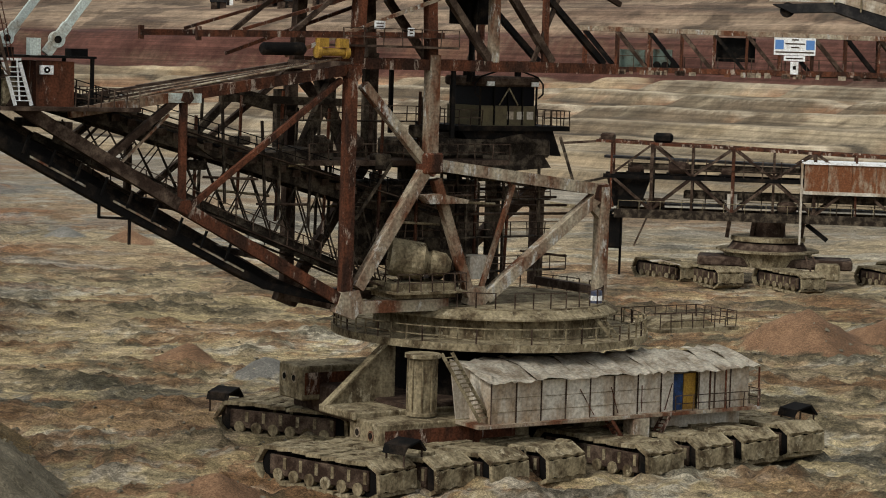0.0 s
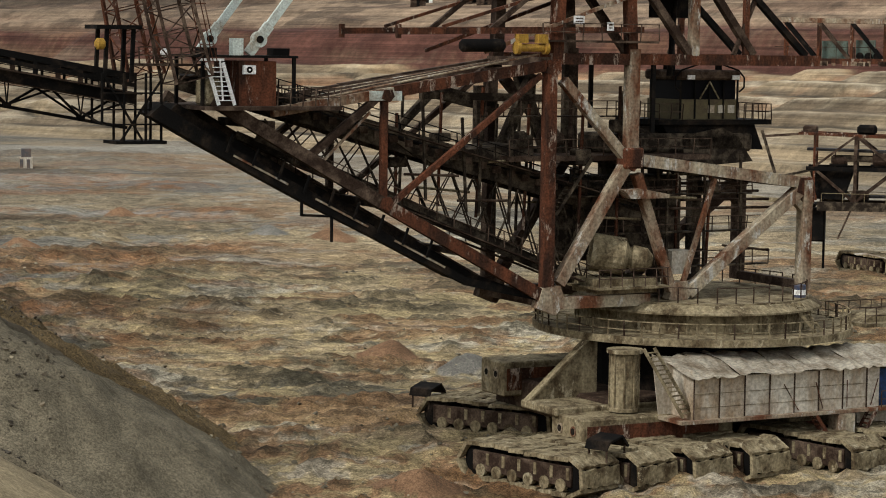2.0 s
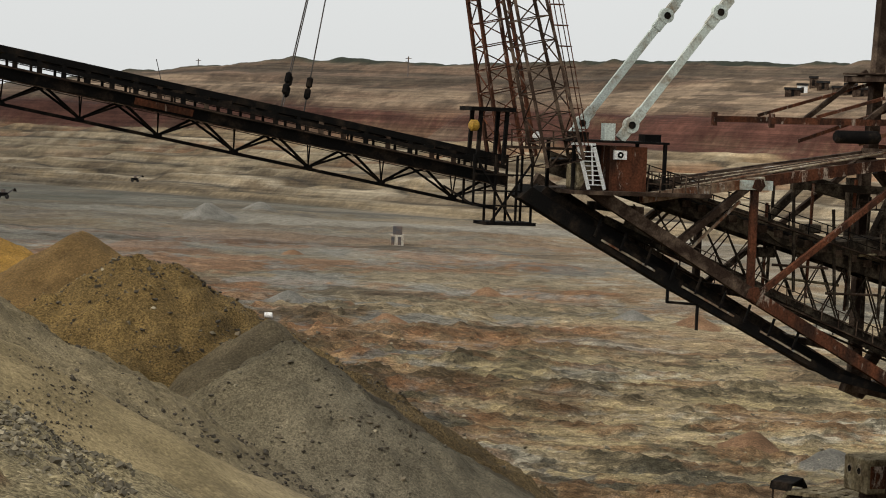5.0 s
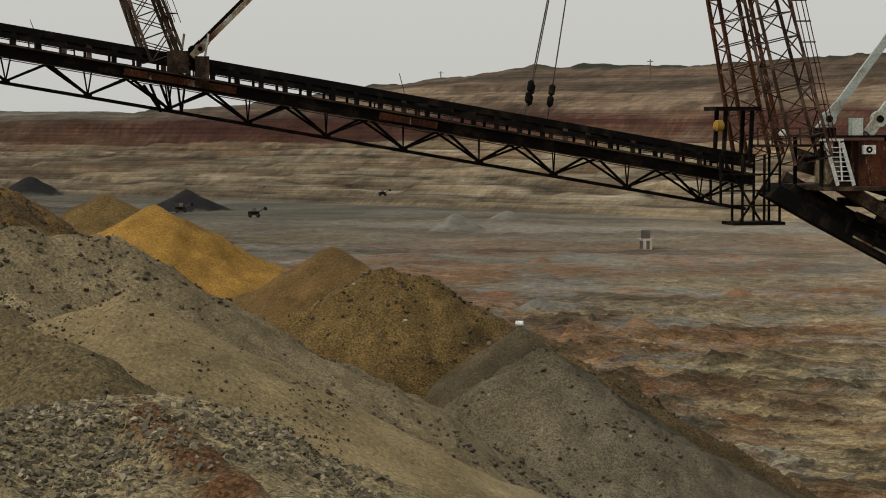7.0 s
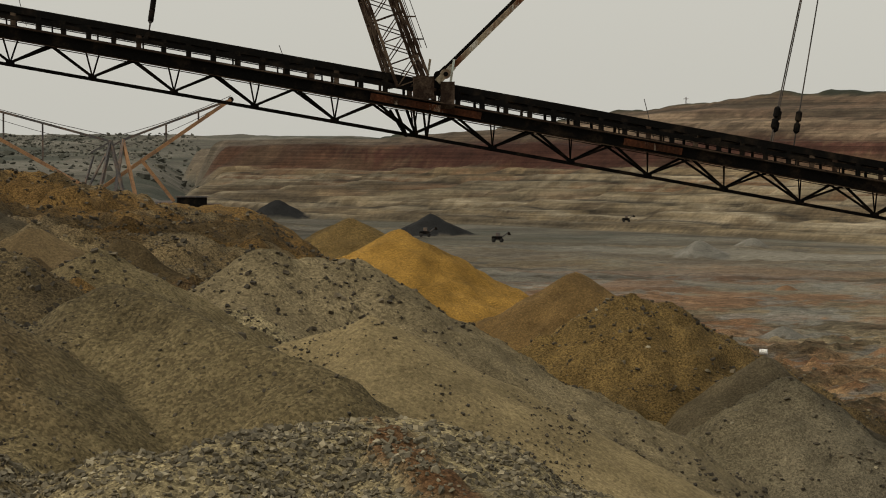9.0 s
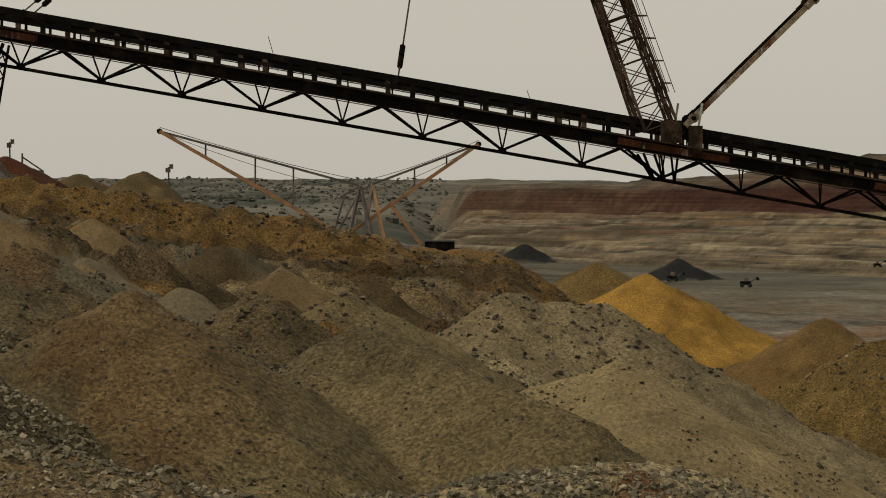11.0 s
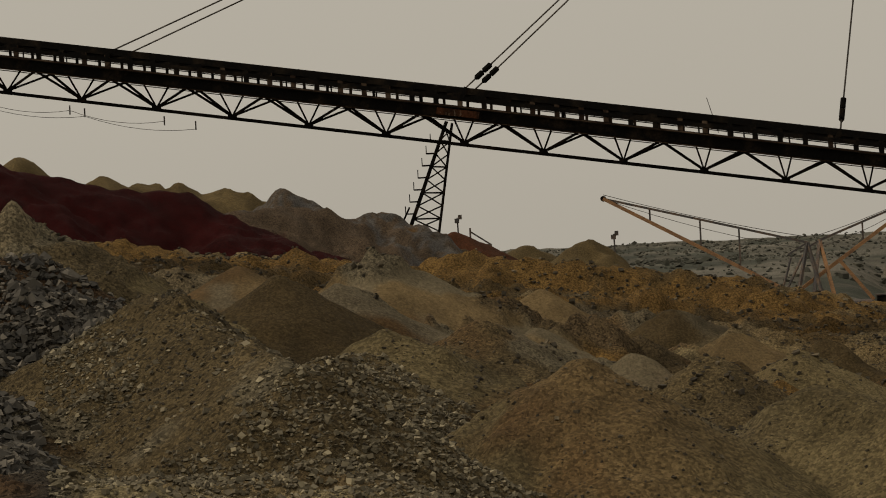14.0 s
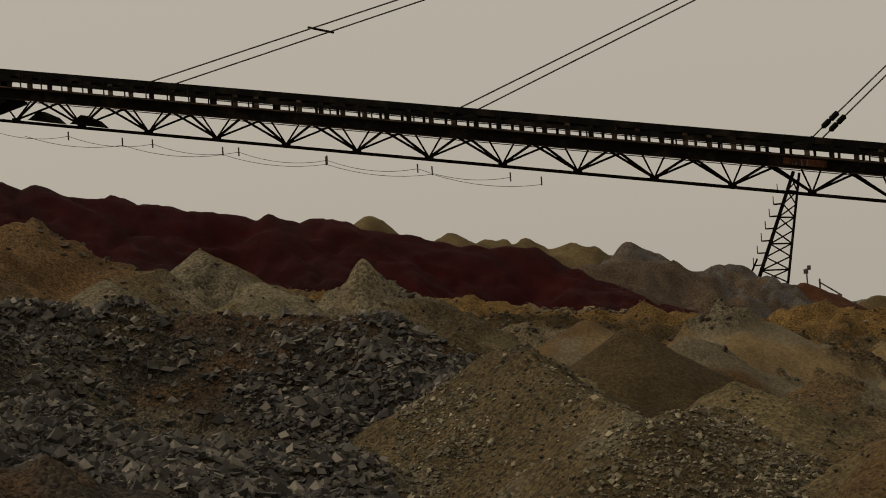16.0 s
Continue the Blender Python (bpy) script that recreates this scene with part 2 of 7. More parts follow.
# how much lumps break the surface of each soil
LUMPY = {"drab": 0.6, "khaki": 0.5, "cream": 0.25, "gravel": 0.3, "shaded_sand": 0.45, "dune": 0.3, "field": 1.5, "clods": 1.6, "brown": 1.0, "rock": 0.8, "slate": 1.2, "tan": 1.0, "red": 0.7, "olive": 0.35, "grey": 0.45, "shaded_ash": 0.3, "ash": 0.3, "ochre": 0.4}


def bench_level(az, d):
    """Level of the spoil bench: it climbs to the west and away from the ledge."""
    return np.interp(d, (50, 55, 85, 115, 140, 165), (18.9, 19.3, 19.0, 20.0, 21.0, 22.3)) + (np.maximum(az, 30) - 30) * np.interp(d, (55, 85, 140, 165), (0.19, 0.25, 0.34, 0.35))


rng_small = np.random.default_rng(12)
SMALL = []
for k in range(60):
    a_, r_ = rng_small.uniform(32, 63), rng_small.uniform(95, 168)
    SMALL.append((-r_ * math.sin(radians(a_)), r_ * math.cos(radians(a_)), float(bench_level(a_, r_)) + rng_small.uniform(0.5, 1.7), ("drab", "shaded_sand", "brown", "field", "shaded_sand", "dune")[k % 6] if r_ < 125 else "field"))
WALL_A, WALL_U, WALL_N = np.array((80.0, 430.0)), np.array((-0.846, 0.534)), np.array((0.534, 0.846))


def blend(c, colour, f):
    return c + (np.array(colour) - c) * np.clip(f, 0, 1)[..., None]


def relief(x, y):
    """Height, soil colour, coarseness and layering of the ground at x, y."""
    d = np.hypot(x, y)
    az = np.degrees(np.arctan2(-x, y))
    # pit floor: furrows and bands of ochre, grey, brown and pale soil
    z = 1.4 * fbm(x, y, 40.0, 3, 0.5, 1) + 0.75 * fbm(x * 0.5, y, 5.0, 4, 0.65, 2)
    band = fbm(x * 0.75 + y * 0.25, y, 30.0, 6, 0.62, 11)
    band2 = fbm(x * 0.65 - y * 0.1, y, 14.0, 6, 0.68, 23)
    band3 = fbm(x * 0.6, y, 8.0, 6, 0.7, 29)
    patch = fbm(x * 0.5, y, 60.0, 4, 0.6, 33)
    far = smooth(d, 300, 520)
    c = np.empty(x.shape + (3,))
    c[:] = SOILS["floor"]
    c = blend(c, (0.297, 0.23, 0.129), smooth(band, 0.0, 0.25) * 0.8)
    c = blend(c, (0.19, 0.082, 0.030), smooth(-band, 0.0, 0.2) * smooth(patch, -0.3, 0.05) * (1 - 0.5 * far) * 0.6)
    c = blend(c, (0.145, 0.14, 0.118), smooth(band2, 0.1, 0.3) * smooth(-patch, -0.1, 0.25) * 0.8)
    c = blend(c, (0.062, 0.053, 0.03), smooth(band3, 0.05, 0.18) * smooth(band2 + 0.5 * patch, -0.1, 0.1) * (1 - 0.75 * far) * 0.65)
    c = blend(c, (0.335, 0.302, 0.224), smooth(-band3, 0.2, 0.36) * 0.75)
    # beyond 300 m the floor colour blends to a plainer grey-brown
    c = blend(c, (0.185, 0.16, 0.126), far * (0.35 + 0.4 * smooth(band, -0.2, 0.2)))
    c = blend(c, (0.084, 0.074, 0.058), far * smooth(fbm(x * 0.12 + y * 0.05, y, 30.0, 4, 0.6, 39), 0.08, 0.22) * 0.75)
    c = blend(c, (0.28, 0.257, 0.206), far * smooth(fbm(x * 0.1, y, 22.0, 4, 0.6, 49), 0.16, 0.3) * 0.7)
    # floor colour dims westward: partly duller soil, partly an overall brightness drop painted in
    c = c * (1 - 0.12 * smooth(az, 7, 13) - 0.14 * smooth(az, 12, 17) - 0.2 * smooth(-x, 140, 260))[..., None]
    nearby = 1 - smooth(d, 260, 330)
    crumb = fbm(x * 0.8, y, 4.5, 5, 0.75, 117)
    c = blend(c, (0.055, 0.046, 0.025), nearby * smooth(crumb, 0.16, 0.27) * 0.7)
    c = blend(c, (0.33, 0.255, 0.125), nearby * smooth(-crumb, 0.17, 0.28) * 0.75)
    c = blend(c, (0.17, 0.085, 0.034), nearby * smooth(fbm(x * 0.6, y, 7.0, 5, 0.7, 119), 0.14, 0.25) * 0.6)
    z = z + nearby * 0.9 * np.maximum(0, crumb)
    west = smooth(-x, 25, 75) * (1 - smooth(d, 430, 620))
    churn = fbm(x * 0.8, y * 0.7, 9.0, 5, 0.7, 91)
    # further brightness drop to the west, also painted into the colour
    c = c * (1 - 0.1 * west)[..., None]
    c = blend(c, (0.20, 0.078, 0.028), west * smooth(fbm(x * 0.6 + 0.3 * y, y, 24.0, 6, 0.7, 93), 0.06, 0.24) * 0.45)
    c = blend(c, (0.05, 0.043, 0.022), west * smooth(churn, 0.1, 0.2) * (1 - smooth(d, 260, 340)) * 0.8)
    c = blend(c, (0.155, 0.15, 0.13), west * smooth(-churn, 0.16, 0.3) * 0.7)
    z = z + west * (1 - smooth(d, 330, 400)) * smooth(churn, 0.0, 0.2) * (0.35 + 1.1 * np.abs(fbm(x, y, 3.0, 3, 0.6, 95)))
    coarse = np.full(x.shape, 0.55) * (1 - far)
    streak = 1 - 0.55 * far
    # the terraced wall of the pit
    s = (x - WALL_A[0]) * WALL_U[0] + (y - WALL_A[1]) * WALL_U[1]
    w = (x - WALL_A[0]) * WALL_N[0] + (y - WALL_A[1]) * WALL_N[1] - 180 * np.clip(s / 622, 0, 1.2) * np.clip(1 - s / 622, -0.3, 1)
    w = w + 12 * fbm(s, w, 110.0, 3, 0.5, 31) + 3.5 * fbm(s, w * 0.5, 16.0, 3, 0.55, 37)
    drop = np.clip(1 - 0.00028 * s - 0.0006 * np.maximum(0, s - 850), 0.3, 1.25)
    steps, toe, lip = 0.0, 0.0, 0.0
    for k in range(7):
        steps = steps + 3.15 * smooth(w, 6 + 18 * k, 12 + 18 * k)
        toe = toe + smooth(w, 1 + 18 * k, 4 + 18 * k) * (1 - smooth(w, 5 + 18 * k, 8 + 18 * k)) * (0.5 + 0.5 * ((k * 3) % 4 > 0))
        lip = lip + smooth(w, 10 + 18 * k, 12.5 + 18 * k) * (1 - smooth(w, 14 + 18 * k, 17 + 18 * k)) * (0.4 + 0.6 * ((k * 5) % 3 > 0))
    upper = np.clip((w - 150) / 85, 0, 1)
    wall = steps + 12 * smooth(w, 128, 142) + 3 * smooth(w, 150, 158) + (1 - 0.93 * smooth(s, 600, 800)) * 20 * (0.6 * upper + 0.4 * (np.floor(upper * 3) + smooth(upper * 3 % 1, 0.4, 0.8)) / 3)
    gully = smooth(fbm(s + 0.9 * w, w * 0.15, 24.0, 4, 0.55, 47), 0.03, 0.16)
    wall = wall * drop + (1.4 * fbm(x, y, 35.0, 4, 0.55, 41) - 1.6 * gully * (1 - smooth(w, 120, 150))) * smooth(w, 0, 30)
    onwall = smooth(w, 0, 6) * (1 - smooth(az + 0.8 * fbm(x, y, 60.0, 4, 0.6, 143), 31.0, 32.2))
    lay = fbm(s * 0.07, w, 11.0, 5, 0.65, 43)
    wc = np.empty_like(c)
    wc[:] = (0.25, 0.188, 0.11)
    wc = blend(wc, (0.285, 0.23, 0.152), smooth(lay, 0.04, 0.26))
    wc = blend(wc, (0.14, 0.107, 0.067), smooth(-lay, 0.06, 0.28))
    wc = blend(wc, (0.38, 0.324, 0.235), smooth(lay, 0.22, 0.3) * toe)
    slant = fbm(s + 0.8 * w, w * 0.12, 17.0, 4, 0.6, 139)
    wc = blend(wc, (0.135, 0.098, 0.06), smooth(-slant, 0.06, 0.16) * smooth(w, 5, 30) * 0.75)
    wc = blend(wc, (0.34, 0.27, 0.17), smooth(slant, 0.1, 0.2) * smooth(w, 30, 60) * 0.75)
    wc = blend(wc, (0.241, 0.125, 0.062), gully * smooth(w, 45, 100) * 0.8)
    wc = blend(wc, (0.30, 0.212, 0.115), smooth(w, 96, 112) * smooth(fbm(s, w * 0.3, 24.0, 4, 0.6, 57), -0.1, 0.2) * 0.8)
    # shade at the step feet and bright step edges, both painted into the colour
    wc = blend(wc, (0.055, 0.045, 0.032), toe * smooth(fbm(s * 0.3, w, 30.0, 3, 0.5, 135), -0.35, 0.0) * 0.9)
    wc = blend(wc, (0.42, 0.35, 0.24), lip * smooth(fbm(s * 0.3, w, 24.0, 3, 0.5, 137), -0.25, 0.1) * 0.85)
    wc = blend(wc, (0.085, 0.036, 0.025), smooth(w + 6 * fbm(s, w, 20.0, 3, 0.5, 55), 124, 129) * (1 - 0.3 * smooth(lay, 0, 0.3)))
    top = smooth(w, 150, 156)
    wc = blend(wc, (0.168, 0.109, 0.07), top)
    wc = blend(wc, (0.262, 0.185, 0.118), top * smooth(fbm(s * 0.25, w, 22.0, 5, 0.6, 53), 0.0, 0.25))
    wc = blend(wc, (0.095, 0.07, 0.047), top * smooth(-fbm(s * 0.25, w, 22.0, 5, 0.6, 53), 0.08, 0.3))
    wc = blend(wc, (0.075, 0.052, 0.034), top * smooth(fbm(s, w, 12.0, 4, 0.65, 97), 0.08, 0.22) * 0.7)
    # the wall gets a similar westward dimming in its colour
    wc = wc * (1 - 0.2 * smooth(-x, 60, 180) - 0.2 * smooth(-x, 200, 330) * (1 - top))[..., None]
    wc = blend(wc, (0.11, 0.09, 0.066), smooth(w, 140, 150) * smooth(s, 640, 760) * 0.8)
    rim = smooth(w, 230, 238)
    wc = blend(wc, (0.034, 0.038, 0.025), rim)
    wall = wall + rim * 3.2 * np.clip(fbm(x, y, 18.0, 4, 0.6, 59) + 0.3, 0, 1)
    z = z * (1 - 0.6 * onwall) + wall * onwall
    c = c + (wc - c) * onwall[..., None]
    coarse = coarse * (1 - onwall)
    streak = streak * (1 - 0.75 * onwall)
    # far scrubby hills beyond the end of the wall
    hill = np.maximum(19 * smooth(d, 560, 1300) * smooth(az, 31, 33), 34 * smooth(d, 1000, 2400) * smooth(az, 22, 28)) + 5 * fbm(x, y, 260.0, 2, 0.4, 61) * smooth(d, 1000, 1600)
    hill = hill + 5 * np.clip(fbm(x, y, 40.0, 3, 0.6, 63), 0, 1) * smooth(d, 1800, 2300) * smooth(az, 24, 33)
    ishill = smooth(hill - z, -1, 2) * smooth(d, 600, 700)
    z = np.where(d > 600, np.maximum(z, hill), z)
    c = blend(c, (0.1, 0.092, 0.072), ishill)
    c = blend(c, (0.05, 0.056, 0.042), ishill * smooth(fbm(x, y * 0.5, 60.0, 5, 0.7, 67), -0.03, 0.12) * 0.85)
    c = blend(c, (0.17, 0.155, 0.125), ishill * smooth(fbm(x, y * 0.5, 80.0, 5, 0.68, 141), 0.08, 0.22) * 0.75)
    # the spoil bench: lumpy made ground
    warpx, warpy = 2.6 * fbm(x, y, 9.0, 3, 0.55, 5), 2.6 * fbm(x, y, 9.0, 3, 0.55, 6)
    lump = fbm(x, y, 8.0, 3, 0.6, 71)
    clod = fbm(x, y, 2.2, 3, 0.65, 73)
    bench = bench_level(az, d)
    bench = bench - 0.62 * np.maximum(0, (30 - az) * d * 0.01745) - 0.62 * np.maximum(0, d - 188) - 0.5 * np.maximum(0, 50 - d) - np.maximum(0, az - 80)
    bench = bench + 1.5 * lump + 0.4 * clod
    hit = bench > z
    pick = fbm(x, y, 20.0, 4, 0.6, 75)
    bc = np.empty_like(c)
    bc[:] = SOILS["shaded_sand"]
    bc = blend(bc, SOILS["gravel"], smooth(pick, -0.05, 0.1))
    bc = blend(bc, SOILS["brown"], smooth(-pick, 0.1, 0.25))
    bc = blend(bc, SOILS["field"], smooth(d, 118, 135))
    bc = blend(bc, (0.085, 0.062, 0.034), smooth(fbm(x, y, 9.0, 5, 0.65, 123), 0.05, 0.2) * smooth(d, 105, 125) * 0.8)
    bc = blend(bc, (0.19, 0.15, 0.092), smooth(fbm(x, y, 13.0, 5, 0.6, 125), 0.12, 0.24) * smooth(d, 105, 125) * 0.7)
    stony = smooth(az + 2.0 * pick, 51.0, 52.5) * (1 - smooth(d, 84, 90))
    bc = blend(bc, SOILS["rock"], stony)
    c[hit] = bc[hit]
    coarse[hit] = np.where(stony > 0.5, 1.0, np.where(d > 105, 0.85, 0.75))[hit]
    streak[hit] = 0
    z = np.maximum(z, bench)
    # spoil heaps
    for k, (soil, tips) in enumerate(HEAPS.items()):
        colour = np.array(SOILS[soil])
        for j, tip_at in enumerate(tips):
            a, r, h = tip_at[:3]
            a2, r2, h2 = tip_at[-3:]
            px, py = -r * math.sin(radians(a)), r * math.cos(radians(a))
            dx, dy = -r2 * math.sin(radians(a2)) - px, r2 * math.cos(radians(a2)) - py
            sel = np.nonzero((np.abs(x - px - dx / 2) < 45) & (np.abs(y - py - dy / 2) < 45))
            if not len(sel[0]):
                continue
            amt = LUMPY.get(soil, 0.45)
            shape = 0.1 + 0.25 * amt if r < 125 else 0.35 + 0.4 * amt
            xs, ys = x[sel] - px + warpx[sel] * shape, y[sel] - py + warpy[sel] * shape
            f = np.clip((xs * dx + ys * dy) / max(dx * dx + dy * dy, 1e-6), 0, 1)
            xs, ys = xs - f * dx, ys - f * dy
            q = np.hypot(xs, ys)
            ang = np.arctan2(ys, xs)
            slope = 0.72 if soil in ("ash", "shaded_ash") else 0.58 + 0.06 * ((j * 7 + k * 3) % 4) / 3
            tip = 3.0 if soil == "gravel" else (0.3 if r < 130 else 0.5)
            cone = h + (h2 - h) * f + 0.2 - slope * (np.sqrt(q * q + tip * tip) - tip) + 0.004 * np.minimum(q, 16) ** 2
            cone = cone + np.minimum(q, 6) / 6 * (amt * 1.1 * lump[sel] + (0.35 if r < 180 else 1.1) * amt * clod[sel] + 0.22 * np.sin(ang * 9 + j) * fbm(x[sel], y[sel], 5.0, 2, 0.5, 90 + j))
            if 180 < r < 260:
                cone = cone + 1.1 * amt * fbm(x[sel], y[sel], 4.5, 4, 0.6, 121)
            up = cone > z[sel]
            hit = (sel[0][up], sel[1][up])
            z[hit] = cone[up]
            tint = 1 + 0.14 * ((j * 5 + k) % 5 - 2) / 2
            mott = 1 + 0.35 * fbm(x[hit], y[hit], 3.5, 4, 0.6, 77)
            c[hit] = colour * tint * mott[..., None]
            if soil == "field":
                c[hit] = blend(c[hit], (0.085, 0.062, 0.034), smooth(fbm(x[hit], y[hit], 8.0, 5, 0.65, 127), 0.02, 0.16) * 0.75)
                c[hit] = blend(c[hit], (0.2, 0.16, 0.1), smooth(fbm(x[hit], y[hit], 12.0, 5, 0.6, 129), 0.14, 0.25) * 0.6)
            elif soil == "gravel" and a < 30:
                edge = (1 - smooth(q[up], 0.4, 1.0)) * smooth(fbm(x[hit], y[hit], 2.5, 3, 0.6, 113), -0.2, 0.02)
                z[hit] = z[hit] + 0.35 * edge * (0.6 + fbm(x[hit], y[hit], 0.9, 2, 0.6, 115))
                c[hit] = blend(c[hit], (0.13, 0.06, 0.03), edge * 0.85)
            elif soil == "slate":
                c[hit] = blend(c[hit], (0.085, 0.054, 0.03), smooth(fbm(ang[up] * 45.0, q[up] * 0.12, 5.0, 4, 0.6, 131), 0.02, 0.16) * 0.7)
            elif soil == "khaki" and 38 < a < 40:
                c[hit] = blend(c[hit], (0.085, 0.05, 0.026), smooth(fbm(x[hit], y[hit], 5.0, 4, 0.6, 133) - 0.12 * np.sin(ang[up] + 0.6), 0.0, 0.15) * smooth(q[up], 1.0, 2.5) * 0.35)
            coarse[hit] = COARSE.get(soil, 0.4)
            streak[hit] = 0
    # many small heaps tipped over the bench
    for j, (px, py, h, kind) in enumerate(SMALL):
        sel = np.nonzero((np.abs(x - px) < 9) & (np.abs(y - py) < 9))
        if not len(sel[0]):
            continue
        q = np.hypot(x[sel] - px + 0.5 * warpx[sel], y[sel] - py + 0.5 * warpy[sel])
        cone = h - 0.66 * (np.sqrt(q * q + 0.12) - 0.35) + 0.45 * clod[sel]
        up = cone > z[sel]
        hit = (sel[0][up], sel[1][up])
        z[hit] = cone[up]
        c[hit] = np.array(SOILS[kind]) * (1 + 0.35 * fbm(x[hit], y[hit], 3.0, 4, 0.6, 79))[..., None]
        coarse[hit] = COARSE.get(kind, 0.4)
        streak[hit] = 0
    # crusts broken into clods, rusty and stony patches over the western heaps
    near = smooth(az, 33.5, 38.5) * (1 - smooth(d, 138, 150)) * smooth(d, 44, 50)
    crust = fbm(x, y, 7.0, 4, 0.62, 103)
    broken = near * smooth(crust, 0.13, 0.24) * (0.45 + 0.55 * smooth(d, 74, 84))
    z = z + broken * (0.12 + 0.75 * np.abs(fbm(x, y, 1.3, 3, 0.65, 105)))
    c = blend(c, (0.078, 0.06, 0.038), broken * 0.7)
    c = blend(c, (0.115, 0.062, 0.03), near * smooth(fbm(x, y, 11.0, 4, 0.65, 107), 0.16, 0.3) * 0.45)
    c = blend(c, (0.165, 0.145, 0.105), near * smooth(fbm(x, y, 8.0, 4, 0.6, 109), 0.2, 0.32) * 0.7)
    coarse = np.maximum(coarse, 0.85 * broken)
    # the narrow pale tip on the rocky heap
    px, py = -98 * math.sin(radians(52.55)), 98 * math.cos(radians(52.55))
    q = np.hypot((x - px) * 1.3, y - py)
    spike = 31.8 - 1.5 * np.sqrt(q * q + 0.05)
    c[spike > z] = (0.175, 0.145, 0.098)
    z = np.maximum(z, spike)
    # the ledge that the camera stands on
    ledge = 26.2 - 0.8 * np.maximum(0, d - 5)
    c[ledge > z] = SOILS["gravel"]
    z = np.maximum(z, ledge)
    z = z + coarse * (0.45 * fbm(x, y, 1.5, 3, 0.65, 81)) * (1 - smooth(d, 200, 400)) * (1 + 1.2 * smooth(d, 105, 125) * (1 - smooth(d, 178, 185)))
    grey = c.mean(-1, keepdims=True)
    c = grey + (c - grey) * (0.94 + 0.2 * smooth(az, 15, 20) * (1 - smooth(d, 280, 330)))[..., None]
    return z, c, coarse, streak, onwall * (1 - rim) * (1 - ishill)


def build_ground():
    az = np.radians(np.concatenate([np.arange(-180, -14, 6.0), np.arange(-14, 66.01, 0.11), np.arange(70, 180, 6.0)]))
    rad = np.concatenate([[0.0, 3, 6, 10, 15, 22, 30], np.arange(45, 130, 0.3), np.arange(130, 260, 0.6), np.arange(260, 420, 1.0),
                          np.arange(420, 560, 1.4), np.arange(560, 860, 2.0), np.arange(860, 1150, 4.0), np.geomspace(1150, 4600, 50)])
    a, r = np.meshgrid(az, rad)
    x, y = -r * np.sin(a), r * np.cos(a)
    z, c, coarse, streak, onwall = relief(x, y)
    nr, na = x.shape
    idx = np.arange(nr * na).reshape(nr, na)
    nxt = np.roll(idx, -1, axis=1)
    quads = np.stack([idx[:-1], nxt[:-1], nxt[1:], idx[1:]], -1).reshape(-1, 4)[:, ::-1]
    me = bpy.data.meshes.new("ground")
    me.vertices.add(nr * na)
    me.vertices.foreach_set("co", np.stack([x, y, z], -1).astype(np.float32).ravel())
    me.loops.add(quads.size)
    me.loops.foreach_set("vertex_index", quads.astype(np.int32).ravel())
    me.polygons.add(len(quads))
    me.polygons.foreach_set("loop_start", np.arange(0, quads.size, 4, dtype=np.int32))
    me.update(calc_edges=True)
    at = me.color_attributes.new("soil", "FLOAT_COLOR", "POINT")
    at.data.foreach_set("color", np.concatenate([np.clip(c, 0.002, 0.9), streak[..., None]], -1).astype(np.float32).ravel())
    at = me.attributes.new("wall", "FLOAT", "POINT")
    at.data.foreach_set("value", onwall.astype(np.float32).ravel())
    at = me.attributes.new("coarse", "FLOAT", "POINT")
    at.data.foreach_set("value", coarse.astype(np.float32).ravel())
    me.materials.append(SOIL)
    me.polygons.foreach_set("use_smooth", np.ones(len(quads), dtype=bool))
    ob = new("ground", me)
    return tagged(ob, "bare pit floor with spoil heaps and terraced clay walls", "ground", kind="structure")


build_ground()


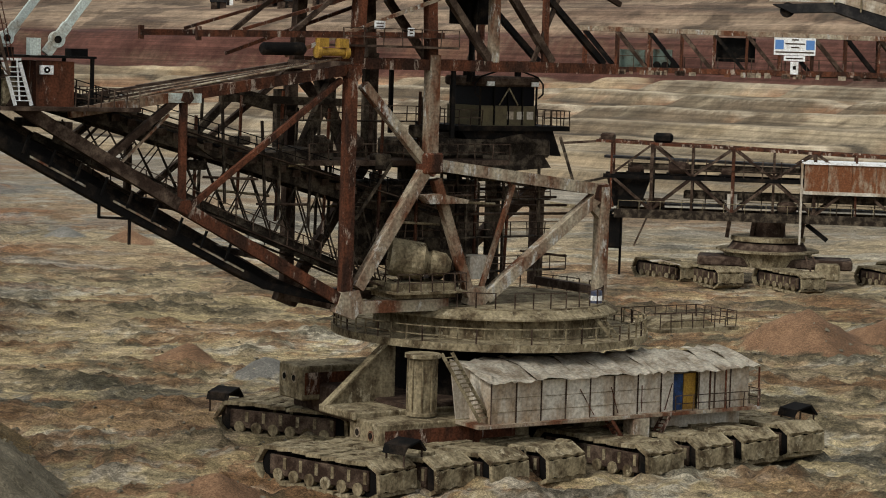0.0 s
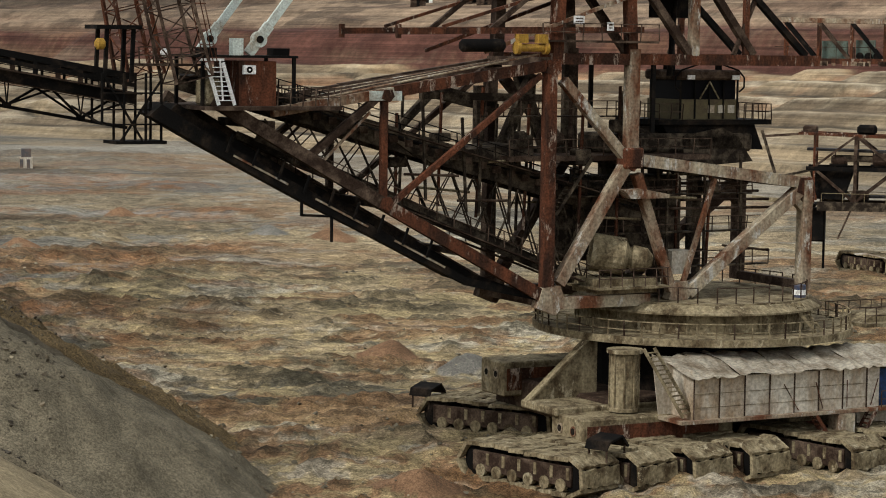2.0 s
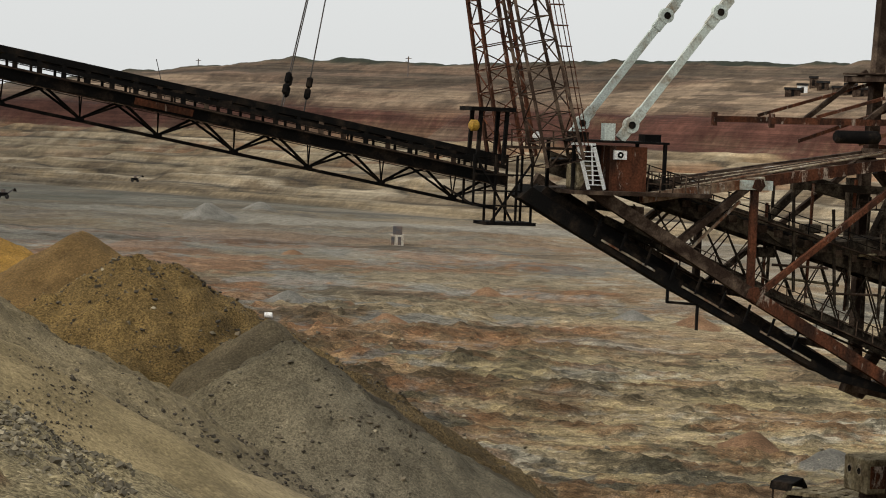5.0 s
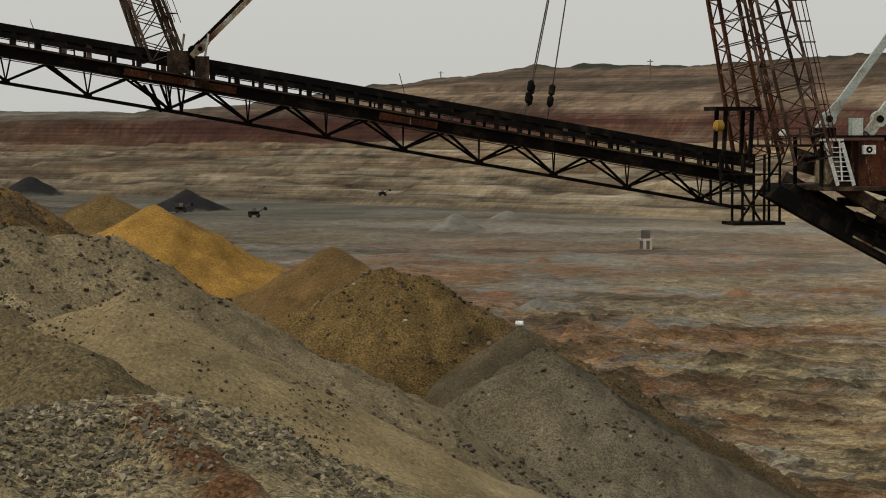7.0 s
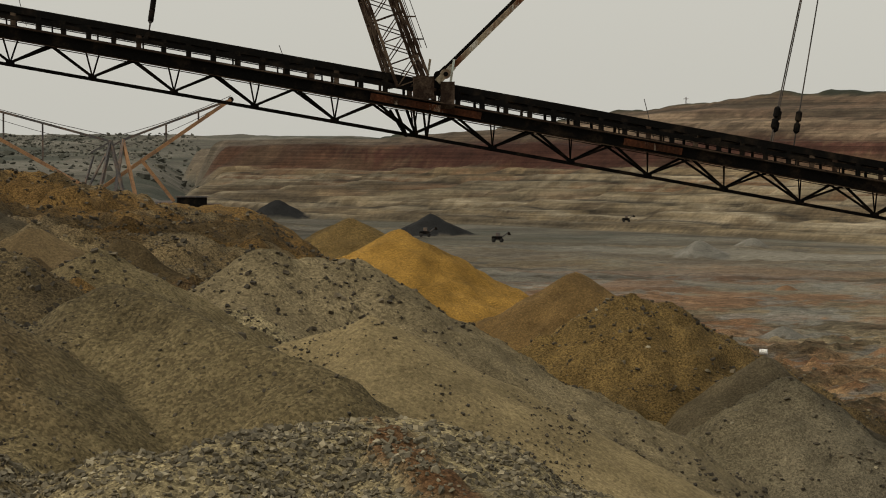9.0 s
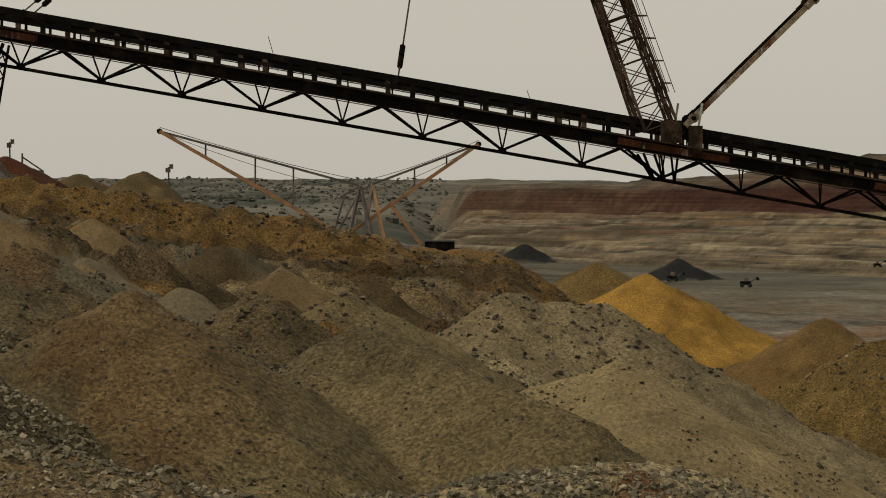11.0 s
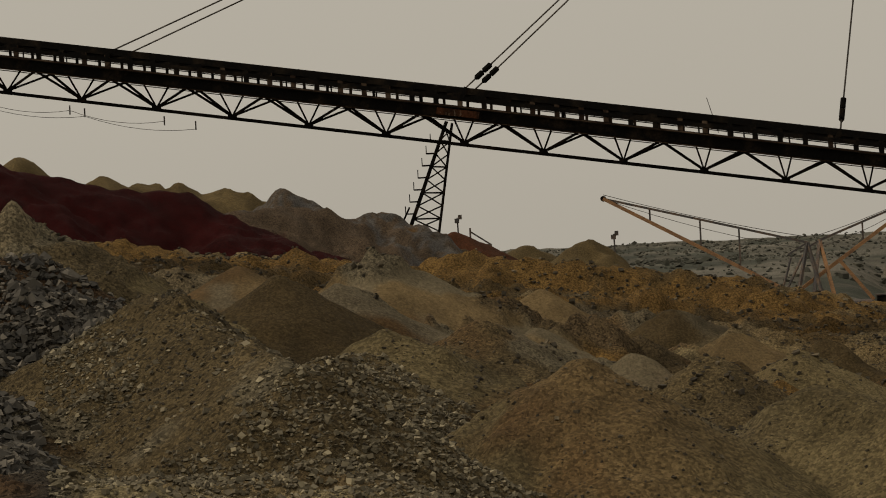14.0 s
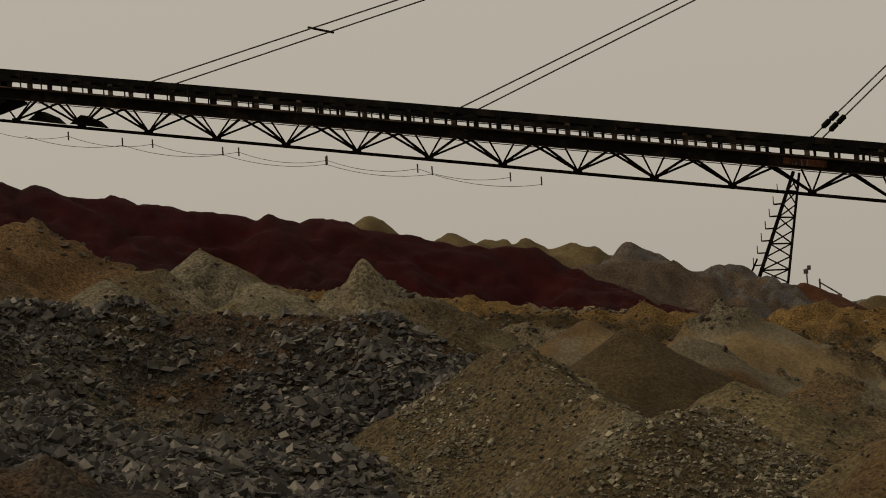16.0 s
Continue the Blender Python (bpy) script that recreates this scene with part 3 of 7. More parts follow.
# ---- stones lying on the heaps ----
def rock_field(name, label, count, az0, az1, d0, d1, size, mat, seed, keep=None, category="stones"):
    """Broken stones scattered over part of the heaps, joined: far too many to count."""
    rng = np.random.default_rng(seed)
    bm = bmesh.new()
    bmesh.ops.create_cube(bm, size=1.4)
    bmesh.ops.triangulate(bm, faces=bm.faces[:])
    bm.verts.index_update()
    base = np.array([v.co[:] for v in bm.verts])
    tris = np.array([[v.index for v in f.verts] for f in bm.faces])
    bm.free()
    # knock flat facets into a few shapes
    shapes = []
    for k in range(14):
        p = base + rng.uniform(-0.25, 0.25, base.shape)
        for _ in range(2):
            nrm = rng.normal(size=3)
            nrm /= np.linalg.norm(nrm)
            over = np.maximum(0, p @ nrm - rng.uniform(0.4, 0.75))
            p = p - over[:, None] * nrm
        turn, _ = np.linalg.qr(rng.normal(size=(3, 3)))
        if np.linalg.det(turn) < 0:
            turn[:, 0] *= -1
        shapes.append((p * rng.uniform(0.6, 1.3, 3)) @ turn)
    a = np.radians(rng.uniform(az0, az1, count))
    r = np.sqrt(rng.uniform(d0 * d0, d1 * d1, count))
    x, y = -r * np.sin(a), r * np.cos(a)
    clump = fbm(x, y, 6.0, 3, 0.6, seed)
    z, c, coarse = relief(x[None], y[None])[:3]
    z, coarse = z[0], coarse[0]
    ok = (rng.random(count) < np.clip(0.6 + 1.8 * clump, 0.08, 1)) & (coarse > 0.5 if keep is None else coarse >= keep)
    x, y, z = x[ok], y[ok], z[ok]
    n = len(x)
    sz = size * np.minimum(np.exp(rng.normal(0, 0.5, n)), 2.3)
    pick = rng.integers(0, len(shapes), n)
    v = np.stack(shapes)[pick]
    yaw = rng.uniform(0, math.tau, n)
    ca, sa = np.cos(yaw)[:, None], np.sin(yaw)[:, None]
    vx, vy, vz = v[..., 0] * sz[:, None], v[..., 1] * sz[:, None], v[..., 2] * sz[:, None] * 0.75
    co = np.stack([x[:, None] + vx * ca - vy * sa, y[:, None] + vx * sa + vy * ca, z[:, None] + vz + sz[:, None] * 0.25], -1).reshape(-1, 3)
    idx = (tris[None] + (np.arange(n) * len(base))[:, None, None]).reshape(-1, 3)
    me = bpy.data.meshes.new(name)
    me.from_pydata(co.tolist(), [], idx.tolist())
    me.materials.append(mat)
    return tagged(new(name, me), label, category, kind="stuff")


def stone_material(name, dark, pale):
    m = bpy.data.materials.new(name)
    m.use_nodes = True
    n, l = m.node_tree.nodes, m.node_tree.links
    b = n["Principled BSDF"]
    b.inputs["Roughness"].default_value = 0.9
    g = n.new("ShaderNodeNewGeometry")
    ramp = n.new("ShaderNodeValToRGB")
    ramp.color_ramp.elements[0].color, ramp.color_ramp.elements[1].color = (*dark, 1), (*pale, 1)
    ramp.color_ramp.elements[1].position = 1.0
    mid = ramp.color_ramp.elements.new(0.75)
    mid.color = (*[0.75 * a + 0.25 * b_ for a, b_ in zip(dark, pale)], 1)
    l.new(g.outputs["Random Per Island"], ramp.inputs[0])
    t = n.new("ShaderNodeTexNoise")
    t.inputs["Scale"].default_value = 9.0
    mr = n.new("ShaderNodeMapRange")
    mr.inputs["To Min"].default_value, mr.inputs["To Max"].default_value = 0.6, 1.4
    l.new(t.outputs[0], mr.inputs[0])
    x = n.new("ShaderNodeMix")
    x.data_type, x.blend_type = "RGBA", "MULTIPLY"
    x.inputs[0].default_value = 1.0
    l.new(ramp.outputs[0], x.inputs[6])
    l.new(mr.outputs[0], x.inputs[7])
    l.new(x.outputs[2], b.inputs["Base Color"])
    return m


ROCKS = stone_material("dark_broken_rock", (0.026, 0.024, 0.021), (0.2, 0.175, 0.14))
PEBBLES = stone_material("brown_gravel_stones", (0.082, 0.068, 0.043), (0.36, 0.305, 0.2))
# clods coloured dark enough to stand for the small shadows beside pebbles too
CLODS = stone_material("dark_soil_clods", (0.03, 0.023, 0.014), (0.17, 0.135, 0.085))
rock_field("rock_rubble", "dark broken rocks heaped over the spoil", 85000, 49.5, 65, 54, 98, 0.10, ROCKS, 5, 0.95)
rock_field("gravel_stones", "brown-grey gravel stones on the near spoil slope", 62000, 21, 52, 50, 76, 0.052, PEBBLES, 6, 0.7)
rock_field("field_stones", "loose dark clods and stones strewn over the spoil", 40000, 14, 64, 80, 178, 0.085, CLODS, 7, 0.5)
rock_field("near_clods", "small dark clods strewn over the near heaps", 24000, 22, 62, 55, 82, 0.036, CLODS, 9, 0.2)
SCRUB = stone_material("far_scrub_leaves", (0.045, 0.046, 0.034), (0.095, 0.088, 0.066))
rock_field("scrub", "dark grey-green scrub dotted over the far hills", 6000, 31.5, 50, 950, 2300, 1.0, SCRUB, 10, 0.0, "bushes")
rock_field("floor_clods", "dark clods strewn over the rutted pit floor", 5000, -11, 22, 140, 300, 0.11, PEBBLES, 8, 0.2)

# ---- the long machine: u along the boom, v away, z up ----
SITE = pose(0, 0, 0, 0, 0, 33) @ pose(0, 139, 0)


def part(name, bm, mat, parent, label=""):
    me = bpy.data.meshes.new(name)
    bm.to_mesh(me)
    bm.free()
    me.materials.append(mat)
    ob = new(name, me)
    ob.parent = parent
    if label:
        ob["label"] = label
    return ob


def thing(name, m, label, category, group="", kind=""):
    ob = new(name)
    ob.matrix_world = m
    return tagged(ob, label, category, group, kind)


def bar(bm, p, q, w, h=None, sides=4):
    """A beam from p to q, w wide and h high (box), or a tube."""
    p, q = Vector(p), Vector(q)
    h = h or w
    d = (q - p).normalized()
    side = d.cross(Vector((0, 0, 1)))
    if side.length < 1e-3:
        side = d.cross(Vector((0, 1, 0)))
    side.normalize()
    up = side.cross(d)
    if sides == 4:
        ring = [side * (sx * w / 2) + up * (sy * h / 2) for sx, sy in ((-1, -1), (1, -1), (1, 1), (-1, 1))]
    else:
        ring = [side * (math.cos(k * math.tau / sides) * w / 2) + up * (math.sin(k * math.tau / sides) * h / 2) for k in range(sides)]
    a = [bm.verts.new(p + r) for r in ring]
    b = [bm.verts.new(q + r) for r in ring]
    n = len(ring)
    for k in range(n):
        bm.faces.new((a[k], a[(k + 1) % n], b[(k + 1) % n], b[k]))
    bm.faces.new(a[::-1])
    bm.faces.new(b)
    return bm


def ibeam(bm, p, q, w, h, t=0.06):
    """An I beam from p to q, in one piece."""
    p, q = Vector(p), Vector(q)
    d = (q - p).normalized()
    side = d.cross(Vector((0, 0, 1)))
    if side.length < 1e-3:
        side = Vector((1, 0, 0))
    up = side.normalized().cross(d)
    s2 = side.normalized()
    outline = [(-w, -h), (w, -h), (w, 2 * t - h), (t, 2 * t - h), (t, h - 2 * t), (w, h - 2 * t), (w, h), (-w, h), (-w, h - 2 * t), (-t, h - 2 * t), (-t, 2 * t - h), (-w, 2 * t - h)]
    a = [bm.verts.new(p + s2 * (x / 2) + up * (y / 2)) for x, y in outline]
    b = [bm.verts.new(q + s2 * (x / 2) + up * (y / 2)) for x, y in outline]
    for k in range(12):
        bm.faces.new((a[k], a[(k + 1) % 12], b[(k + 1) % 12], b[k]))
    bm.faces.new(a[::-1])
    bm.faces.new(b)
    return bm


def beam(name, p, q, w, h, mat, parent, label="", kind="box"):
    bm = bmesh.new()
    if kind == "I":
        ibeam(bm, p, q, w, h, min(w, h) * 0.14)
    elif kind == "tube":
        bar(bm, p, q, w, h, 10)
    else:
        bar(bm, p, q, w, h)
    return part(name, bm, mat, parent, label)


def box(bm, lo, hi):
    v = [bm.verts.new((x, y, z)) for z in (lo[2], hi[2]) for x, y in ((lo[0], lo[1]), (hi[0], lo[1]), (hi[0], hi[1]), (lo[0], hi[1]))]
    for f in ((3, 2, 1, 0), (4, 5, 6, 7), (0, 1, 5, 4), (1, 2, 6, 5), (2, 3, 7, 6), (3, 0, 4, 7)):
        bm.faces.new([v[k] for k in f])
    return bm


def boom_z(u):
    return 31.25 - 0.170 * u


def rail(parent, pts, h=1.1, gap=1.6, mat=None, post_mat=None):
    """Handrail along a line of points: two rails and a post every gap metres."""
    mat = mat or BROWN
    pts = [Vector(p) for p in pts]
    for k, (p, q) in enumerate(zip(pts, pts[1:])):
        n = max(1, round((q - p).length / gap))
        for j in range(n + (k == len(pts) - 2)):
            o = p.lerp(q, j / n)
            lean = 0.05 * math.sin(o.x * 7.1 + o.y * 3.3)
            beam("rail_post", o, o + Vector((lean, -lean, h)), 0.07, 0.07, post_mat or mat, parent)
        for f in (0.5, 1.0):
            beam("handrail", p + Vector((0, 0, h * f)), q + Vector((0, 0, h * f)), 0.06, 0.06, mat, parent)


def lattice(parent, foot, head, w0, w1, bays, mat, d=0.16, brace=0.07):
    """A square lattice mast from foot to head."""
    foot, head = Vector(foot), Vector(head)
    ax = (head - foot).normalized()
    sx = Vector((0, 1, 0))
    sy = ax.cross(sx).normalized()

    def corner(f, i):
        w = w0 + (w1 - w0) * f
        a, b = ((-1, -1), (1, -1), (1, 1), (-1, 1))[i % 4]
        return foot.lerp(head, f) + sx * (a * w / 2) + sy * (b * w / 2)
    for i in range(4):
        beam("mast_chord", corner(0, i), corner(1, i), d, d, mat, parent)
        for k in range(bays):
            a, b = corner(k / bays, i + (k % 2)), corner((k + 1) / bays, i + 1 - (k % 2))
            beam("mast_brace", a, b, brace, brace, mat, parent)
            beam("mast_brace", corner(k / bays, i), corner(k / bays, i + 1), brace, brace, mat, parent)


def stairs(parent, foot, head, width_dir, width=0.9, mat=None):
    """An inclined steel stair: two stringers and its treads."""
    mat = mat or BROWN
    foot, head, wd = Vector(foot), Vector(head), Vector(width_dir).normalized() * width
    beam("stringer", foot, head, 0.08, 0.22, mat, parent)
    beam("stringer", foot + wd, head + wd, 0.08, 0.22, mat, parent)
    n = max(3, round(abs(head.z - foot.z) / 0.28))
    for k in range(1, n):
        o = foot.lerp(head, k / n)
        beam("tread", o, o + wd, 0.24, 0.05, mat, parent)


def ring(bm, c, r0, r1, z0, z1, n=64, a0=0.0, a1=math.tau):
    """A flat ring, or part of one, with thickness."""
    full = a1 - a0 > math.tau - 1e-6
    m = n if full else n + 1
    rows = []
    for k in range(m):
        a = a0 + (a1 - a0) * k / n
        ca, sa = math.cos(a), math.sin(a)
        rows.append([bm.verts.new((c[0] + r * ca, c[1] + r * sa, z)) for r, z in ((r0, z0), (r1, z0), (r1, z1), (r0, z1))])
    for k in range(n):
        a, b = rows[k], rows[(k + 1) % m]
        for j in range(4):
            bm.faces.new((a[j], a[(j + 1) % 4], b[(j + 1) % 4], b[j]))
    if not full:
        bm.faces.new(rows[0])
        bm.faces.new(rows[-1][::-1])
    bmesh.ops.recalc_face_normals(bm, faces=bm.faces)
    return bm


def lathe(bm, c, prof, n=32):
    """A solid turned about a vertical line through c, from (radius, z) pairs."""
    rows = []
    for r, z in prof:
        rows.append([bm.verts.new((c[0] + r * math.cos(k * math.tau / n), c[1] + r * math.sin(k * math.tau / n), z)) for k in range(n)])
    for a, b in zip(rows, rows[1:]):
        for k in range(n):
            bm.faces.new((a[k], a[(k + 1) % n], b[(k + 1) % n], b[k]))
    bm.faces.new(rows[0][::-1])
    bm.faces.new(rows[-1])
    return bm


def drum(bm, p, q, prof, n=20):
    """A solid turned about the line from p to q: (share of the way, radius) pairs."""
    p, q = Vector(p), Vector(q)
    d = (q - p).normalized()
    s = d.cross(Vector((0, 0, 1)))
    if s.length < 1e-3:
        s = Vector((1, 0, 0))
    s.normalize()
    t = s.cross(d)
    rows = []
    for f, r in prof:
        o = p.lerp(q, f)
        rows.append([bm.verts.new(o + (s * math.cos(k * math.tau / n) + t * math.sin(k * math.tau / n)) * r) for k in range(n)])
    for a, b in zip(rows, rows[1:]):
        for k in range(n):
            bm.faces.new((a[k], a[(k + 1) % n], b[(k + 1) % n], b[k]))
    bm.faces.new(rows[0][::-1])
    bm.faces.new(rows[-1])
    bmesh.ops.recalc_face_normals(bm, faces=bm.faces)
    return bm


def prism(bm, pts, shift):
    """A plate: an outline of points pushed along shift."""
    s = Vector(shift)
    a = [bm.verts.new(Vector(p)) for p in pts]
    b = [bm.verts.new(Vector(p) + s) for p in pts]
    n = len(a)
    bm.faces.new(a)
    bm.faces.new(b[::-1])
    for k in range(n):
        bm.faces.new((a[k], b[k], b[(k + 1) % n], a[(k + 1) % n]))
    bmesh.ops.recalc_face_normals(bm, faces=bm.faces)
    return bm


def solid(name, lo, hi, mat, parent, label="", bevel=0.0):
    bm = box(bmesh.new(), lo, hi)
    if bevel:
        bmesh.ops.bevel(bm, geom=bm.edges[:], offset=bevel, segments=1, affect="EDGES")
    return part(name, bm, mat, parent, label)


def rope(name, parent, p, q, sag=0.0, d=0.09, n=1, mat=None):
    bm = bmesh.new()
    p, q = Vector(p), Vector(q)
    n = n if not sag else max(n, 8)
    pts = [p.lerp(q, k / n) - Vector((0, 0, 4 * sag * (k / n) * (1 - k / n))) for k in range(n + 1)]
    ax = (q - p).normalized()
    sx = ax.cross(Vector((0, 0, 1))).normalized()
    sz = sx.cross(ax)
    rows = [[bm.verts.new(o + (sx * math.cos(k * math.tau / 6) + sz * math.sin(k * math.tau / 6)) * d / 2) for k in range(6)] for o in pts]
    for a, b in zip(rows, rows[1:]):
        for k in range(6):
            bm.faces.new((a[k], a[(k + 1) % 6], b[(k + 1) % 6], b[k]))
    bm.faces.new(rows[0][::-1])
    bm.faces.new(rows[-1])
    return part(name, bm, mat or ROPE, parent)

# ---- the discharge boom: a lattice girder of triangular section with its belt ----
boom = thing("discharge_boom", SITE, "long black steel lattice conveyor boom hung from masts on ropes", "conveyor")
TIP, HEEL = -74.0, 52.0
SLOPE = Vector((-1, 0, 0.170)).normalized()


def on_boom(u, v, dz):
    return (u, v, boom_z(u) + dz)


def along(name, v, dz, w, h, mat, u0=HEEL, u1=TIP, kind="box", label=""):
    return beam(name, on_boom(u0, v, dz), on_boom(u1, v, dz), w, h, mat, boom, label, kind)


along("bottom_chord", 0, -0.08, 0.2, 0.2, DARK)
for v in (-1.5, 1.5):
    along("main_girder", v, 1.72, 0.28, 0.62, DARK, kind="I")
    along("belt_stringer", v, 2.58 if v < 0 else 2.82, 0.16, 0.26, DARK)
    along("side_sheet", v * 1.02, 3.07, 0.05, 0.4, DARK)
    if v < 0:
        along("slot_rail", v, 2.1, 0.14, 0.12, DARK)
    along("cable_tray", v * 1.12, 1.34, 0.12, 0.05, BROWN)
    along("walkway_edge", v * 1.55, 2.05, 0.7, 0.06, BROWN)
bmb = bmesh.new()
bar(bmb, on_boom(HEEL, 0, 2.95), on_boom(TIP, 0, 2.95), 2.4, 0.08)
part("upper_belt", bmb, BELT, boom, "black rubber conveyor belt")
bmb = bmesh.new()
bar(bmb, on_boom(HEEL, 0, 1.9), on_boom(TIP, 0, 1.9), 2.0, 0.05)
part("return_belt", bmb, BELT, boom, "black rubber return belt")
random.seed(3)
BAY = 4.68
u = 49.0
while u > TIP + 1:
    twin = abs((u - 2.2) % 28.08 - 14.0) < 2.2
    for v in (-1.5, 1.5):
        for du in (-BAY / 2, BAY / 2):
            if TIP < u + du < HEEL:
                beam("diagonal", on_boom(u, 0, 0.05), on_boom(u + du, v, 1.42), 0.11, 0.13, DARK, boom)
        beam("upright", on_boom(u, 0, 0.05), on_boom(u + 0.35 * (1 if v > 0 else -1), v, 1.42), 0.08, 0.08, DARK, boom)
    beam("cross_beam", on_boom(u + BAY / 2, -1.5, 1.45), on_boom(u + BAY / 2, 1.5, 1.45), 0.14, 0.14, DARK, boom)
    bmn = box(bmesh.new(), on_boom(u - 0.24, -0.16, -0.16), on_boom(u + 0.24, 0.16, 0.2))
    part("node_plate", bmn, DARK, boom)
    u -= BAY
u = HEEL - 0.7
while u > TIP + 0.5:
    for v in (-1.5, 1.5):
        beam("idler_post", on_boom(u, v, 2.0), on_boom(u, v, 3.0), 0.30 if v < 0 else 0.16, 0.1, BROWN if random.random() < 0.4 else DARK, boom)
    beam("idler_roller", on_boom(u, -1.1, 2.72), on_boom(u, 1.1, 2.72), 0.18, 0.18, DARK, boom, kind="tube")
    if random.random() < 0.55:
        solid("idler_bracket", on_boom(u - 0.75, -1.56, 2.6), on_boom(u + 0.1, -1.42, 2.95), DARK, boom)
    u -= 1.42
# walkway rails
for a, b in ((51, 18), (11, -18), (-24, -60)):
    rail(boom, [on_boom(a, 2.2, 2.05), on_boom(b, 2.2, 2.05)], 1.0, 2.8, DARK)
rail(boom, [on_boom(-58, -2.2, 2.05), on_boom(TIP, -2.2, 2.05)], 1.0, 1.5, DARK)
# the tip: head pulley, chute and its frame
bmt = drum(bmesh.new(), on_boom(TIP, -1.3, 2.65), on_boom(TIP, 1.3, 2.65), [(0, 0.3), (0, 0.55), (1, 0.55), (1, 0.3)])
part("head_pulley", bmt, DARK, boom)
bmt = prism(bmesh.new(), [on_boom(TIP + 1.5, -1.5, 1.2), on_boom(TIP - 1.2, -1.5, 3.2), on_boom(TIP - 1.8, -1.5, 2.2), on_boom(TIP - 0.6, -1.5, 0.3)], (0, 3.0, 0))
part("discharge_chute", bmt, DARK, boom)
for k in (0, 1):
    bmt = prism(bmesh.new(), [on_boom(TIP + 2.4 + 3 * k, -0.5, 0.1), on_boom(TIP + 3.2 + 3 * k, -0.5, 0.75), on_boom(TIP + 4.2 + 3 * k, -0.5, 0.45), on_boom(TIP + 4.7 + 3 * k, -0.5, 0.05)], (0, 1.0, 0))
    part("drive_guard", bmt, DARK, boom)
# rusted patches where the masts and ropes are pinned
for u0, u1 in ((20, 13.5), (32, 28.5), (-22.5, -20)):
    for v in (-1.68, 1.68):
        beam("rusted_web_plate", on_boom(u0, v, 1.72), on_boom(u1, v, 1.72), 0.05, 0.4, RUST, boom, "rusted red web plate")
# thin posts standing up from the walkway
for u0, hgt in ((31, 2.2), (-6.3, 2.0), (9, 1.5)):
    beam("aerial", on_boom(u0, 1.6, 2.4), on_boom(u0 - 0.6, 1.6, 2.4 + hgt), 0.04, 0.04, ROPE, boom)
# sagging cables and pegs under the outer end
for j, v in enumerate((-1.7, 1.7)):
    spans = 6 if j == 0 else 5
    for k in range(spans):
        a, b = TIP + 35.0 * k / spans + j, TIP + 35.0 * (k + 1) / spans + j
        rope("festoon_cable", boom, on_boom(a, v, -0.75 - 0.2 * j), on_boom(b, v, -0.75 - 0.2 * j), 0.38, 0.035)
        beam("cable_peg", on_boom(b, v, -0.45), on_boom(b, v, -1.0), 0.07, 0.07, ROPE, boom)

# ---- masts, ropes and struts over the boom ----
MAST_HEAD = Vector((5.8, 0, 59.2))
HEAD1, HEAD2, HEAD3 = Vector((46.0, 0, 60.3)), Vector((4.4, 0, 59.2)), Vector((83.2, 0, 58.8))
mast = thing("boom_mast", SITE, "rusty brown lattice mast standing on the conveyor boom", "mast", "lattice masts")
for v in (-1.0, 1.0):
    lattice(mast, on_boom(15.9, v * 1.4, 3.0), MAST_HEAD + Vector((0, v, 0)), 1.9, 0.9, 22, BROWN, 0.17, 0.06)
for k in range(11):
    zz = 34.0 + k * 1.3
    uu = 15.9 - (zz - 31.5) * 0.365 + 1.25
    bmh = ring(bmesh.new(), (uu, -1.4), 0.36, 0.41, zz, zz + 0.06, 12)
    part("ladder_hoop", bmh, BROWN, mast)
for k in range(4):
    a = k * math.tau / 4
    beam("cage_bar", (16.45 + 0.38 * math.cos(a), -1.4 + 0.38 * math.sin(a), 33.5), (11.3 + 0.38 * math.cos(a), -1.4 + 0.38 * math.sin(a), 47.5), 0.04, 0.04, BROWN, mast)
solid("pin_block", (16.0, -1.9, boom_z(17) + 2.2), (17.2, -1.4, boom_z(17) + 3.5), BROWN, mast)
solid("pin_block", (17.6, -1.9, boom_z(17) + 1.6), (18.4, -1.4, boom_z(17) + 3.2), BROWN, mast)
for k in range(3):
    beam("hanger", (15.0 + k, -1.7, boom_z(16) + 1.4), (15.8 + k * 0.6, -0.2, boom_z(16) - 0.15), 0.12, 0.12, DARK, mast)
    beam("hanger", (15.0 + k, 1.7, boom_z(16) + 1.4), (15.8 + k * 0.6, 0.2, boom_z(16) - 0.15), 0.12, 0.12, DARK, mast)
for k in range(2):
    beam("horn", (16.8 + 1.4 * k, -1.6, boom_z(17) + 3.2), (17.0 + 1.4 * k, -1.6, boom_z(17) + 4.5), 0.12, 0.12, MINT, mast)

gantry = thing("pivot_gantry", SITE, "rusty brown twin lattice masts above the boom's heel", "mast", "lattice masts")
for v in (-4.0, 4.0):
    top = Vector(HEAD1) + Vector((0, v * 0.3, 0))
    foot = Vector((54.4, v, 25.4))
    lattice(gantry, foot, top, 2.4, 1.0, 24, RUST if v > 0 else BROWN, 0.2, 0.07)
for k in range(9):
    zz = 27.5 + k * 1.25
    bmh = ring(bmesh.new(), (56.0 - (zz - 25.4) * 0.245, -4.5), 0.42, 0.47, zz, zz + 0.06, 12)
    part("ladder_hoop", bmh, RUST, gantry)
for k in range(4):
    a = k * math.tau / 4
    beam("cage_bar", (55.7 + 0.44 * math.cos(a), -4.5 + 0.44 * math.sin(a), 26.5), (52.9 + 0.44 * math.cos(a), -4.5 + 0.44 * math.sin(a), 38.0), 0.05, 0.05, RUST, gantry)

